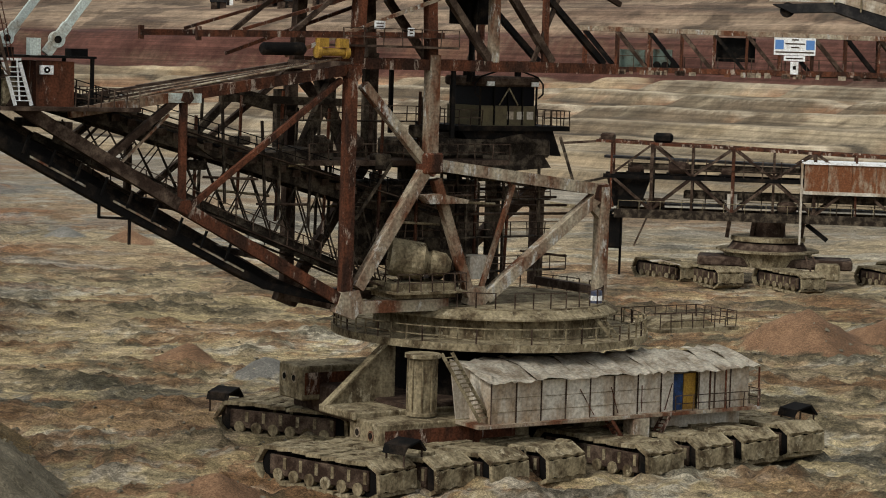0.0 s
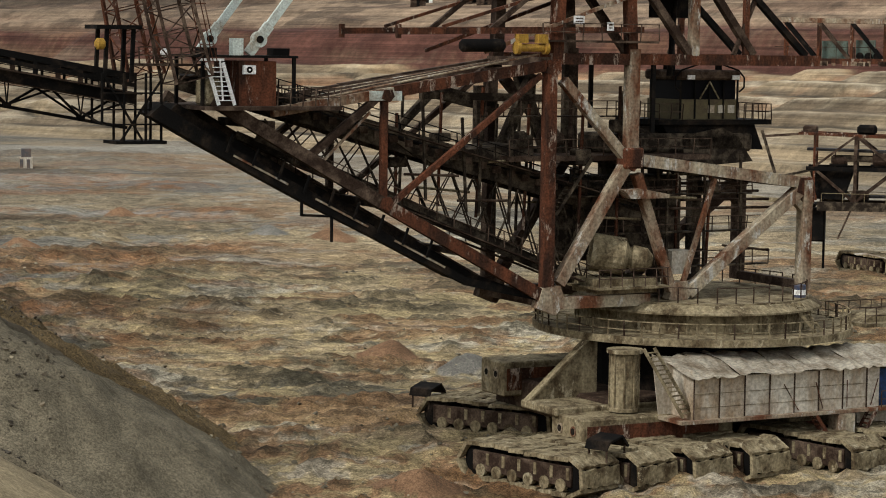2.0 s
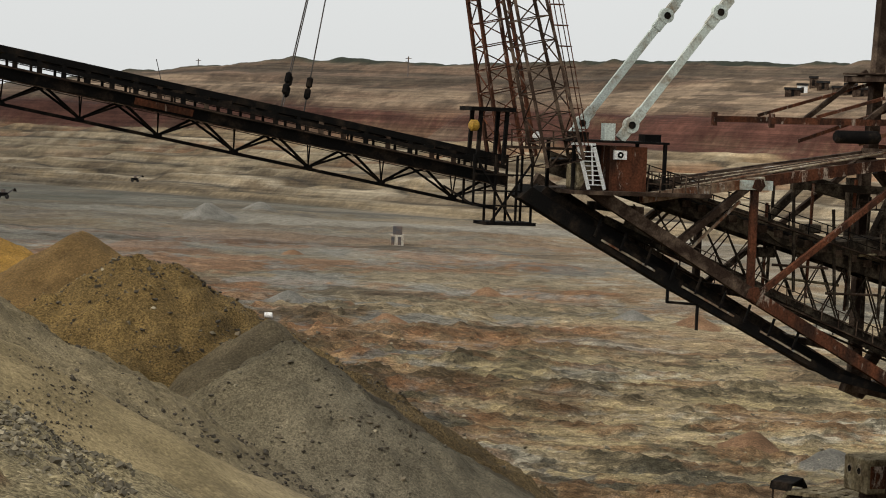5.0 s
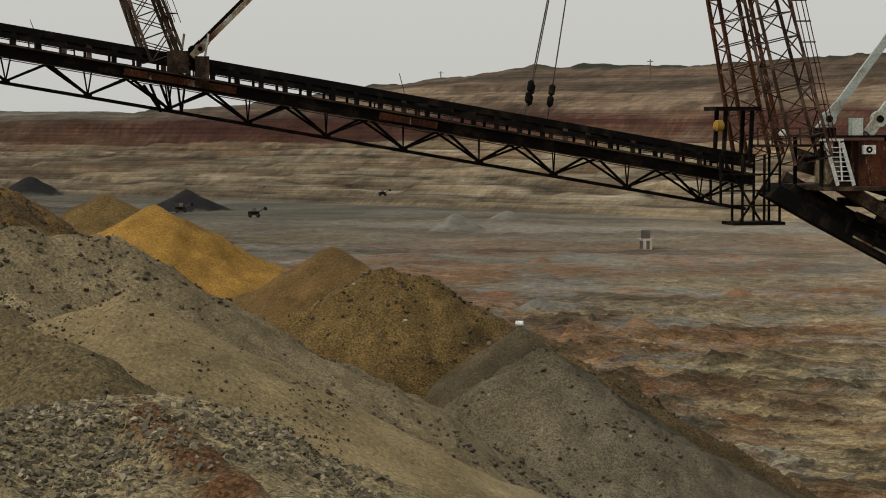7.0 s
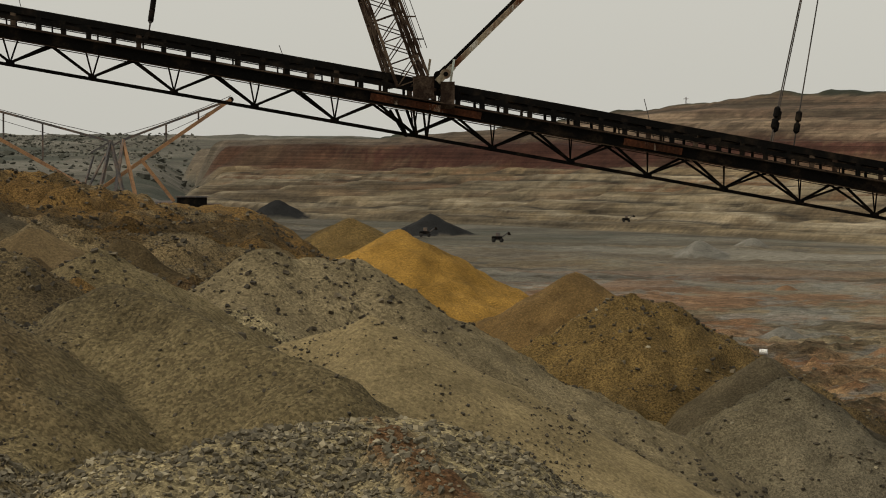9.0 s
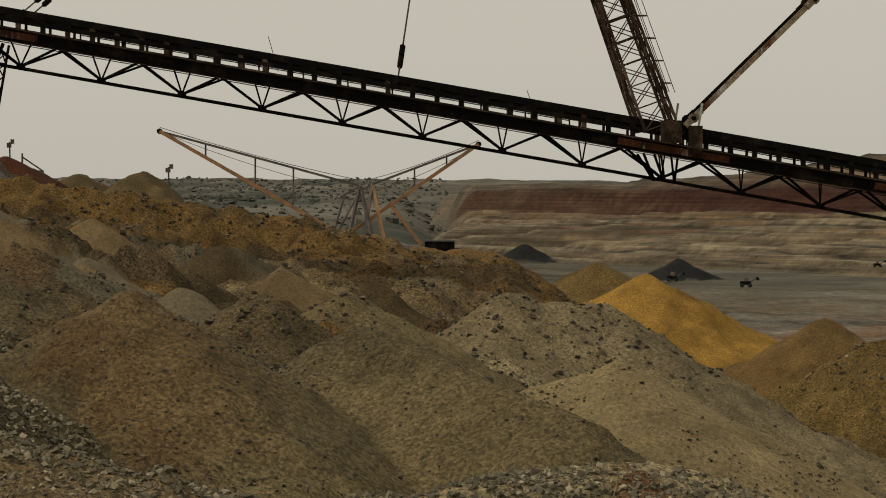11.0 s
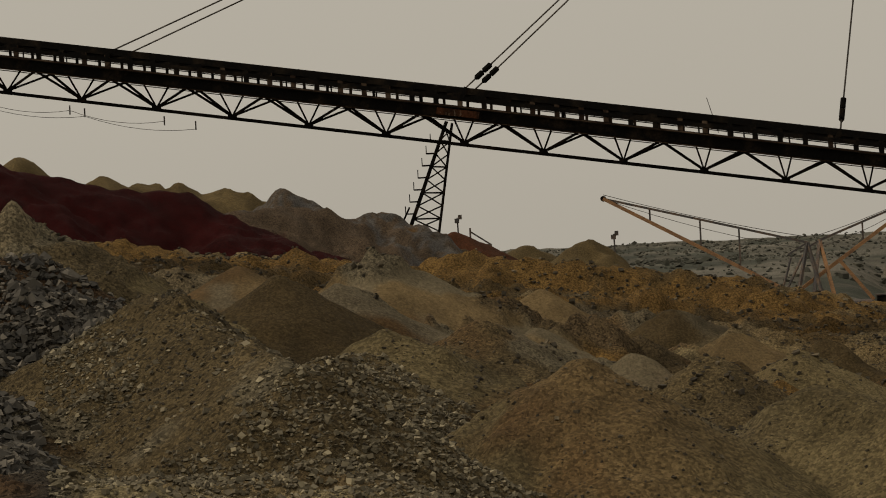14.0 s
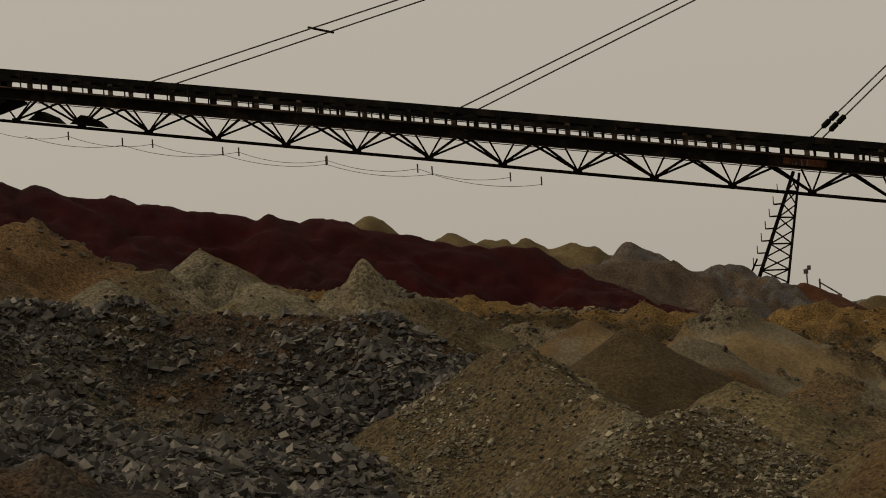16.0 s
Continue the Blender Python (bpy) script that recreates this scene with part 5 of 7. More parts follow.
for s in (-1, 1):
    pts = [Vector((98 + s * x, -0.7, z)) for x, z in ((1.0, 26.6), (2.4, 26.2), (2.9, 25.7), (2.9, 25.0), (2.5, 24.7))]
    for a, b in zip(pts, pts[1:]):
        beam("roof_hoop", a, b, 0.12, 0.12, DARK, cabin, kind="tube")
    solid("side_lamp", (97.9 + s * 1.9, -0.9, 25.55), (98.5 + s * 1.9, -0.7, 25.85), WHITE, cabin)
beam("window_brace", (97.2, -0.66, 24.2), (98.0, -0.66, 25.4), 0.08, 0.08, DUST, cabin)
beam("window_brace", (98.8, -0.66, 24.2), (98.0, -0.66, 25.4), 0.08, 0.08, DUST, cabin)
rail(cabin, [(93.5, 4.4, 22.75), (93.5, -1.2, 22.75), (95.4, -1.2, 22.75)], 1.1, 0.9, BROWN)
rail(cabin, [(100.6, -1.2, 22.75), (103.0, -1.2, 22.75), (103, 4.4, 22.75)], 1.1, 0.8, BROWN)
for uu in (95.8, 100.2):
    beam("cabin_hanger", (uu, 1.5, 26.0), (uu, 1.5, 27.0), 0.35, 0.35, DARK, cabin)
bm = prism(bmesh.new(), [(94.0, -0.8, 22.4), (101.8, -0.8, 22.4), (102.6, -0.8, 20.6), (95.0, -0.8, 21.0)], (0, 4.5, 0))
part("cabin_underframe", bm, DARK, cabin)

# the heel of the boom: pivot cabin, deck, rusty hut with its fan unit
heel = thing("heel_deck", SITE, "rusty steel deck and loose pipes at the boom's heel", "deck")
hut = thing("pivot_cabin", SITE @ pose(-1.95, 0, 0.26), "small rust-brown machine hut with white ladder at the boom's heel", "cabin")
solid("hut_deck", (55.2, -5.0, 23.55), (64.4, 5.0, 23.8), BROWN, heel)
solid("hut_wall", (59.75, -4.0, 23.54), (62.25, 0.0, 26.3), RUST, hut)
solid("hut_roof", (57.0, -4.3, 26.5), (63.6, 0.4, 26.65), DARK, hut)
for uu in (57.3, 63.4):
    for vv in (-4.1, 0.2):
        beam("hut_post", (uu, vv, 23.54), (uu, vv, 26.5), 0.2, 0.2, DARK, hut)
fan = solid("fan_unit", (59.95, -4.3, 25.5), (60.75, -4.0, 26.05), WHITE, hut, "white air-conditioning unit")
bm = drum(bmesh.new(), (60.32, -4.33, 25.77), (60.32, -4.28, 25.77), [(0, 0.2), (1, 0.2)], 18)
part("fan_grille", bm, DARK, fan)
bm = drum(bmesh.new(), (60.32, -4.35, 25.77), (60.32, -4.32, 25.77), [(0, 0.07), (1, 0.07)], 12)
part("fan_hub", bm, WHITE, fan)
stairs(hut, (59.3, -4.4, 23.6), (58.5, -4.4, 26.2), (-1, 0, 0), 1.05, WHITE)
beam("ladder_brace", (58.5, -4.45, 23.9), (58.3, -4.45, 26.3), 0.09, 0.09, WHITE, hut)
solid("ladder_top", (57.0, -4.4, 26.3), (58.6, -4.25, 26.45), WHITE, hut)
for a, b in ((57.6, 58.6), (62.4, 63.5)):
    solid("roof_box", (a, -3.2, 26.65), (b, -2.2, 27.1), DARK, hut)
solid("mint_bracket", (59.2, -4.3, 26.65), (59.9, -3.7, 27.7), MINT, hut)
solid("dusty_box", (57.4, -4.2, 23.56), (58.5, -2.6, 25.2), DUST, hut, "", 0.15)
rail(heel, [(64.3, 4.8, 23.8), (64.3, -4.9, 23.8), (60.0, -4.9, 23.8)], 1.1, 0.9, BROWN)
for k in range(9):
    beam("loose_pipe", (62.5 + 0.3 * k, -4.6 + 0.7 * k, 24.2 + 0.06 * k), (79.0, -4.3 + 0.55 * k, 27.2 - 0.05 * k), 0.13, 0.13, RUSTPALE if k % 3 == 0 else BROWN, heel, kind="tube")
solid("blue_patch_plate", (66.6, F - 0.34, 24.15), (68.9, F - 0.28, 24.75), MINT, heel, "pale blue painted plate")
# service cage and winch frame by the boom joint
cage = thing("service_cage", SITE @ pose(-0.9, 0, 0.35), "dark hanging service cage under the boom's heel", "platform")
for uu in (50.2, 51.6, 53.0, 54.0):
    for vv in (-3.0, -1.2):
        beam("cage_bar", (uu, vv, 21.2 if uu > 51 else 22.3), (uu, vv, 25.4), 0.13, 0.13, DARK, cage)
solid("cage_floor", (51.0, -3.2, 21.1), (54.3, -1.0, 21.3), DARK, cage)
for zz in (22.3, 23.2, 24.2):
    beam("cage_rail", (50.2, -3.05, zz), (54.0, -3.05, zz), 0.1, 0.1, DARK, cage)
for a, b in (((50.2, -3, 25.4), (52.8, -3, 21.3)), ((54, -3, 25), (51.4, -3, 21.3)), ((50.2, -3, 22.3), (48.6, -2, 23.4))):
    beam("cage_brace", a, b, 0.12, 0.12, DARK, cage)
frame_ob = thing("winch_frame_stand", SITE, "dark winch frame standing on the boom's heel", "frame")
for uu in (49.6, 51.3):
    for vv in (-2.6, -1.0):
        beam("stand_post", (uu, vv, 25.2), (uu + 0.15, vv, 28.5), 0.22, 0.22, DARK, frame_ob)
solid("stand_roof", (49.0, -2.9, 28.4), (51.9, -0.7, 28.65), DARK, frame_ob)
bm = drum(bmesh.new(), (48.9, -2.9, 27.5), (49.5, -2.9, 27.5), [(0, 0.2), (0.2, 0.35), (0.8, 0.35), (1, 0.2)], 14)
part("signal_lamp", bm, YELLOW, frame_ob, "yellow lamp housing")
solid("side_deck", (51.6, -3.2, 26.2), (56.2, -2.2, 26.35), BROWN, frame_ob)
rail(frame_ob, [(51.6, -3.2, 26.35), (56.2, -3.2, 26.35)], 1.0, 0.9, BROWN)
bm = bmesh.new()
bmesh.ops.create_icosphere(bm, subdivisions=2, radius=0.28, matrix=Matrix.Translation((53.3, -3.0, 27.0)))
part("lamp_globe", bm, WHITE, frame_ob, "round white floodlight")

# ---- the undercarriage: turntable, walkway, machine house and crawlers ----
C = (94.4, 0.0)
table = thing("turntable_base", SITE, "dust-caked turntable base with round walkway and railings", "machine base")
part("ring_drum", lathe(bmesh.new(), C, [(8.2, 7.6), (8.2, 10.2), (8.0, 10.3), (7.0, 10.4)], 64), DUST, table)
for k in range(40):
    a = k * math.tau / 40
    if k % 2 == 0:
        beam("drum_rib", (C[0] + 8.25 * math.cos(a), C[1] + 8.25 * math.sin(a), 7.7), (C[0] + 8.25 * math.cos(a), C[1] + 8.25 * math.sin(a), 10.1), 0.14, 0.14, DUST, table)
bm = bmesh.new()
lathe(bm, C, [(7.2, 10.15), (9.1, 9.85), (9.1, 9.98), (8.4, 10.45), (7.0, 10.5)], 64)
part("drum_cap", bm, DUST, table, "pale dusty sloping cap")
part("ring_walkway", ring(bmesh.new(), C, 8.2, 11.2, 8.15, 8.45, 72), DUST, table)
part("walkway_fascia", ring(bmesh.new(), C, 11.15, 11.28, 8.0, 8.5, 72), DUST, table)
# black colour here paints the dark void under the walkway
part("lower_drum", lathe(bmesh.new(), C, [(7.4, 3.0), (7.4, 8.2)], 48), DARK, table)
n = 56
for k in range(n):
    a, b = k * math.tau / n, (k + 1) * math.tau / n
    p, q = Vector((C[0] + 11.1 * math.cos(a), C[1] + 11.1 * math.sin(a), 8.45)), Vector((C[0] + 11.1 * math.cos(b), C[1] + 11.1 * math.sin(b), 8.45))
    beam("rail_post", p, p + Vector((0.04 * math.sin(k * 3.0), 0, 1.1)), 0.09, 0.09, DUST if k % 3 else BROWN, table)
    for f in (0.5, 1.08):
        beam("handrail", p + Vector((0, 0, f)), q + Vector((0, 0, f)), 0.07, 0.07, DUST, table)
# deck on the drum with low rails, barrel and stair
part("upper_deck", lathe(bmesh.new(), C, [(8.2, 10.4), (8.2, 10.56)], 64), DUST, table)
for k in range(26):
    a = radians(-150 + 9.5 * k)
    p = Vector((C[0] + 8.0 * math.cos(a), C[1] + 8.0 * math.sin(a), 10.56))
    b = radians(-150 + 9.5 * (k + 1))
    q = Vector((C[0] + 8.0 * math.cos(b), C[1] + 8.0 * math.sin(b), 10.56))
    beam("rail_post", p, p + Vector((0, 0, 1.1)), 0.07, 0.07, BROWN, table)
    if k % 4 != 3:
        beam("handrail", p + Vector((0, 0, 1.05)), q + Vector((0, 0, 1.05)), 0.06, 0.06, BROWN, table)
stairs(table, (98.6, -8.9, 8.45), (97.0, -8.2, 10.5), (0.45, 0.2, 0), 0.9, DUST)
barrel = thing("oil_barrel", SITE, "dark blue oil barrel with pale band on the deck", "barrel")
part("barrel_body", lathe(bmesh.new(), (99.4, -5.8), [(0.42, 10.4), (0.45, 10.45), (0.45, 11.4), (0.42, 11.45)], 20), material("dark_blue_paint", (0.03, 0.045, 0.09), 0.5, 0, (0.1, 0.07, 0.05), 0.35), barrel)
part("barrel_band", lathe(bmesh.new(), (99.4, -5.8), [(0.46, 10.75), (0.46, 11.1)], 20), WHITE, barrel, "pale band")

# brackets, box girders and the round jack column
for v in (-3.2,):
    part("bracket_plate", prism(bmesh.new(), [(79.2, v, 4.0), (83.9, v, 8.0), (84.6, v, 8.0), (84.6, v, 4.0)], (0, 0.25, 0)), DUST, table)
    beam("bracket_flange", (79.2, v + 0.1, 4.1), (83.9, v + 0.1, 8.1), 0.7, 0.14, DUST, table)
solid("base_tub", (83.0, -7.0, 2.2), (107.0, 8.0, 4.4), BROWN, table, "", 0.2)
solid("base_plinth", (79.0, -7.2, 3.6), (88, -2.6, 4.15), DUST, table, "", 0.1)
for (u0, u1, v0, v1, z0, z1) in ((79.3, 91.0, -10.2, -6.2, 1.75, 3.8), (81.5, 90.0, 4.2, 7.4, 3.2, 5.6), (96.0, 108.0, -9.6, -6.2, 1.2, 3.0)):
    girder = solid("box_girder", (u0, v0, z0), (u1, v1, z1), DUST, table, "", 0.1)
    for k in range(2):
        vv = v0 + (v1 - v0) * (0.3 + 0.42 * k)
        bm = drum(bmesh.new(), (u0 - 0.06, vv, z1 - 0.9), (u0 + 0.02, vv, z1 - 0.9), [(0, 0.34), (1, 0.34)], 20)
        part("pin_ring", bm, RUSTPALE, girder)
        bm = drum(bmesh.new(), (u0 - 0.09, vv, z1 - 0.9), (u0 - 0.05, vv, z1 - 0.9), [(0, 0.22), (1, 0.22)], 20)
        part("pin_hole", bm, DARK, girder)
    solid("girder_strip", (u0 + 0.3, v0 - 0.03, z0 + 0.4), (u1 - 1.2, v0 - 0.005, z1 - 0.45), RUST, girder, "rusted red strip")
bm = lathe(bmesh.new(), (83.6, -8.2), [(1.05, 3.9), (1.05, 4.1), (0.95, 4.15), (0.95, 7.7), (1.2, 7.75), (1.2, 8.0)], 28)
part("jack_column", bm, DUST, table, "dust-coated round jack column")
for k in range(9):
    a = k * math.tau / 9
    beam("column_rib", (83.6 + 0.97 * math.cos(a), -8.2 + 0.97 * math.sin(a), 4.2), (83.6 + 0.97 * math.cos(a), -8.2 + 0.97 * math.sin(a), 7.7), 0.1, 0.1, DUST, table)

house = thing("machine_house", SITE, "long pale sheet-metal machine house with a crumpled dusty roof", "machine house")
HU0, HU1, HV0, HV1, HZ0, HZ1 = 86.2, 108.0, -12.5, -8.6, 3.75, 6.45
BLUE = material("faded_blue_door", (0.03, 0.06, 0.16), 0.6, 0, (0.02, 0.03, 0.05), 0.5)
EDGES = [86.2, 88.2, 90.2, 92.2, 94.2, 96.2, 98.2, 100.2, 101.3, 102.4, 103.5, 104.9, 106.3, 108.0]
for k, (a, b) in enumerate(zip(EDGES, EDGES[1:])):
    if 101.2 < a < 103:
        solid("door_panel", (a + 0.03, HV0 + 0.3, HZ0), (b - 0.03, HV0 + 0.36, HZ1 - 0.2), BLUE if a < 102 else YELLOW, house, "dark blue door cover" if a < 102 else "ochre-yellow door panel")
        continue
    solid("wall_panel", (a + 0.02, HV0 - 0.02 * (k % 2), HZ0), (b - 0.02, HV0 + 0.08, HZ1), SHEET, house)
    beam("panel_rib", (a, HV0 - 0.06, HZ0), (a, HV0 - 0.06, HZ1), 0.07, 0.07, BROWN, house)
for zz in (4.5, 5.4):
    beam("wall_seam", (HU0, HV0 - 0.035, zz), (HU0 + 14, HV0 - 0.035, zz), 0.03, 0.03, DUST, house)
solid("end_wall", (HU0, HV0 + 0.08, HZ0), (HU0 + 0.1, HV1, HZ1 + 0.5), SHEET, house)
solid("end_wall", (HU1 - 0.1, HV0 + 0.08, HZ0), (HU1, HV1, HZ1 + 0.5), SHEET, house)
solid("back_wall", (HU0, HV1, HZ0), (HU1, HV1 + 0.1, 7.3), DUST, house)
solid("house_floor", (HU0 - 1.2, HV0 - 0.5, HZ0 - 0.22), (HU1 + 0.8, HV1, HZ0), RUSTPALE, house)
random.seed(8)
for k in range(12):
    a, b = HU0 - 0.5 + 22.9 * k / 12, HU0 - 0.5 + 22.9 * (k + 1) / 12 + 0.15
    bm = bmesh.new()
    rows = []
    for j in range(5):
        f = j / 4
        row = []
        for i in range(6):
            g = i / 5
            row.append(bm.verts.new((a + (b - a) * g + 0.05 * random.uniform(-1, 1), HV0 - 0.55 + 4.9 * f + 0.06 * random.uniform(-1, 1) - (0.12 * random.random() if j == 0 else 0),
                                     6.5 + 0.9 * min(1, f * 1.4) + 0.12 * random.uniform(-1, 1) + 0.05 * (k % 3))))
        rows.append(row)
    for r0, r1 in zip(rows, rows[1:]):
        for i in range(5):
            bm.faces.new((r0[i], r0[i + 1], r1[i + 1], r1[i]))
    bmesh.ops.solidify(bm, geom=bm.faces[:], thickness=0.05)
    part("roof_sheet", bm, ROOF, house)
rail(house, [(HU1 + 0.7, HV0 - 0.4, HZ0), (HU1 + 0.7, HV1, HZ0)], 1.2, 1.2, BROWN)
rail(house, [(101.2, HV0 - 0.45, HZ0), (HU1 + 0.7, HV0 - 0.45, HZ0)], 1.1, 1.5, BROWN)
for uu in (HU1 + 0.6, 105.6, 104.2):
    beam("roof_post", (uu, HV0 - 0.4, HZ0), (uu, HV0 - 0.4, 6.5), 0.1, 0.1, RUST, house)
for k in range(4):
    beam("leaning_rod", (94.5 + 2.0 * k, HV0 - 0.15, 3.9), (93.3 + 2.6 * k, HV0 - 0.12, 5.7), 0.05, 0.05, RUST, house)
solid("lower_step_wall", (100.5, -11.2, 2.3), (HU1 + 0.4, -8.6, 3.5), SHEET, house, "", 0.05)
# left stair from the house to the walkway, hung stairs and a box below
stairs(house, (85.5, -12.4, 3.9), (83.0, -11.4, 8.4), (1, 0.25, 0), 1.0, DUST)
part("stair_cheek", prism(bmesh.new(), [(84.6, -10.0, 7.8), (86.2, -10.0, 7.2), (86.2, -10.0, 3.7), (85.2, -10.0, 3.7)], (0, 0.1, 0)), SHEET, house)
stairs(house, (97.3, -13.1, 1.4), (95.7, -13.1, 3.5), (0, 0.9, 0), 0.8, RUST)
stairs(house, (99.2, -13.1, 1.4), (100.6, -13.1, 3.5), (0, 0.9, 0), 0.8, RUST)
solid("hung_box", (97.6, -13.0, 2.1), (99.0, -11.8, 3.5), RUSTPALE, house, "", 0.06)
solid("hung_step", (97.2, -13.2, 1.2), (99.6, -11.8, 1.35), BROWN, house)
# side gallery at the far end
solid("gallery_deck", (105.0, -6.2, 8.2), (112.2, -1.5, 8.45), DUST, house)
rail(house, [(105.0, -6.1, 8.45), (112.0, -6.1, 8.45), (112.0, -1.5, 8.45)], 1.15, 1.0, BROWN)
rail(house, [(105.0, -1.6, 8.45), (112.0, -1.6, 8.45)], 1.15, 1.0, BROWN)
part("gallery_shed", prism(bmesh.new(), [(105.4, -5.2, 8.45), (106.6, -5.2, 9.0), (109.6, -5.2, 9.1), (111.0, -5.2, 8.45)], (0, 2.6, 0)), DUST, house)


def crawler(length=10.6, width=3.5, height=2.35):
    """A crawler: side frames, rollers, end wheels and a belt of plates. Its front end is at the origin; it runs along +y."""
    ob = thing("crawler", Matrix(), "dust-caked crawler track with broad steel plates", "crawler track", "crawlers of the spreader")
    r = height / 2
    for x in (-width * 0.42, width * 0.42):
        solid("side_frame", (x - 0.12, r * 0.9, 0.55), (x + 0.12, length - r * 0.9, height - 0.5), BROWN, ob, "", 0.06)
        for k in range(6):
            yy = r + (length - 2 * r) * (k + 0.5) / 6
            bm = drum(bmesh.new(), (x - 0.2, yy, 0.62), (x + 0.2, yy, 0.62), [(0, 0.2), (0, 0.42), (1, 0.42), (1, 0.2)], 12)
            part("track_roller", bm, DUST, ob)
            solid("frame_rib", (x - 0.17, yy - 0.7, 1.0), (x + 0.17, yy - 0.45, 1.75), DUST, ob)
    for yy in (r, length - r):
        bm = drum(bmesh.new(), (-width * 0.4, yy, r), (width * 0.4, yy, r), [(0, r * 0.6), (0.02, r * 0.82), (0.98, r * 0.82), (1, r * 0.6)], 18)
        part("end_wheel", bm, DARK, ob)
    # plates round the loop
    straight = length - 2 * r
    loop = 2 * straight + math.tau * r
    count = 19
    pw = loop / count
    bm = box(bmesh.new(), (-width / 2, -pw * 0.455, -0.2), (width / 2, pw * 0.455, 0.06))
    bmesh.ops.subdivide_edges(bm, edges=[e for e in bm.edges if abs(e.verts[0].co.x - e.verts[1].co.x) > 1], cuts=5)
    for v in bm.verts:
        v.co.y += 0.07 * math.sin(v.co.x * 5.3 + v.co.y * 9)
        v.co.z += 0.05 * math.sin(v.co.x * 3.1 + v.co.y * 7)
    me = bpy.data.meshes.new("track_plate")
    bm.to_mesh(me)
    bm.free()
    me.materials.append(DUST)
    for k in range(count):
        s = (k + 0.5) * pw
        if s < straight:
            p, a = (r + s, height), 0.0
        elif s < straight + math.pi * r:
            a = (s - straight) / r
            p = (length - r + r * math.sin(a), r + r * math.cos(a))
        elif s < 2 * straight + math.pi * r:
            p, a = (length - r - (s - straight - math.pi * r), 0.0), math.pi
        else:
            a = math.pi + (s - 2 * straight - math.pi * r) / r
            p = (r + r * math.sin(a), r + r * math.cos(a))
        pl = new("track_plate", me)
        pl.parent = ob
        jig = 0.05 * math.sin(k * 5.3)
        pl.matrix_local = Matrix.Translation((0.04 * math.sin(k * 3.7), p[0], p[1] + jig)) @ pose(0, 0, 0, -math.degrees(a) + 3.5 * math.sin(k * 2.1), 0, 0)
    return ob


track = crawler()
FRONTS = [(77.3, -15.6), (81.3, -16.0), (85.5, -16.0), (90.0, -15.9), (96.8, -17.6), (101.6, -16.9), (106.2, -16.2), (111.2, -15.2)]
REARS = [(85.8, 3.4), (88.4, 4.0), (103, 4.0), (107.4, 3.6)]
track.matrix_world = SITE @ pose(FRONTS[0][0], FRONTS[0][1], 0, 0, 0, 17)
for k, (u, v) in enumerate(FRONTS[1:]):
    copy_thing(track, SITE @ pose(u, v, 0.02 * k, 0, 0, 15 - 1.5 * k))
for u, v in REARS:
    copy_thing(track, SITE @ pose(u, v, 0, 0, 0, 32))


def mud_shield(u, v, z, tilt, label, group="mud shields"):
    ob = thing("mud_shield", SITE @ pose(u, v, z, 0, 0, tilt), label, "shield", group)
    part("shield_plate", prism(bmesh.new(), [(-1.1, 0, 0.0), (-0.9, 0, 0.55), (0.5, 0, 0.85), (1.15, 0, 0.15), (1.05, 0, 0.05), (0.4, 0, 0.7), (-0.8, 0, 0.42)], (0, 1.8, 0)), DARK if z > 2 else DUST, ob)
    for x in (-0.9, 0.9):
        for y in (0.2, 1.6):
            beam("shield_leg", (x, y, 0.3), (x, y, -0.9), 0.1, 0.1, BROWN, ob)
    return ob


mud_shield(80.2, 11.4, 2.35, 30, "dark sheet shield over the end of a crawler")
mud_shield(113.0, -13.0, 2.7, 0, "dark sheet canopy over the end of a crawler")
mud_shield(78.8, -15.2, 2.75, 20, "grey sheet shield lying on a crawler")
for k, (u, v) in enumerate(((80.6, -14.4), (91.4, -14.2), (87.2, -14.8), (101.0, -15.4), (105.9, -14.8))):
    lump = thing("bearing_block", SITE @ pose(u, v, 1.7, 0, 0, 20), "dust-grey bearing block between the crawlers", "bearing block", "bearing blocks")
    part("block", prism(bmesh.new(), [(-0.45, 0, 0), (0.45, 0, 0), (0.5, 0, 0.5), (0.2, 0, 0.95), (-0.3, 0, 0.9)], (0, 0.9, 0)), DUST, lump)
    part("bore", drum(bmesh.new(), (0.0, -0.05, 0.5), (0.0, 0.03, 0.5), [(0, 0.2), (1, 0.2)], 12), DARK, lump)

# ---- the second machine behind: turntable on crawlers under a lattice bridge ----
M2 = pose(0, 0, 0, 0, 0, -7.5) @ pose(0, 297, 0)
bridge = thing("conveyor_bridge", M2, "dark rusty lattice conveyor bridge on a crawler turntable", "conveyor")


def br(name, p, q, w, mat, h=None):
    return beam(name, p, q, w, h or w, mat, bridge)


def top_z(x):
    return 17.2 - 0.025 * (x + 19)


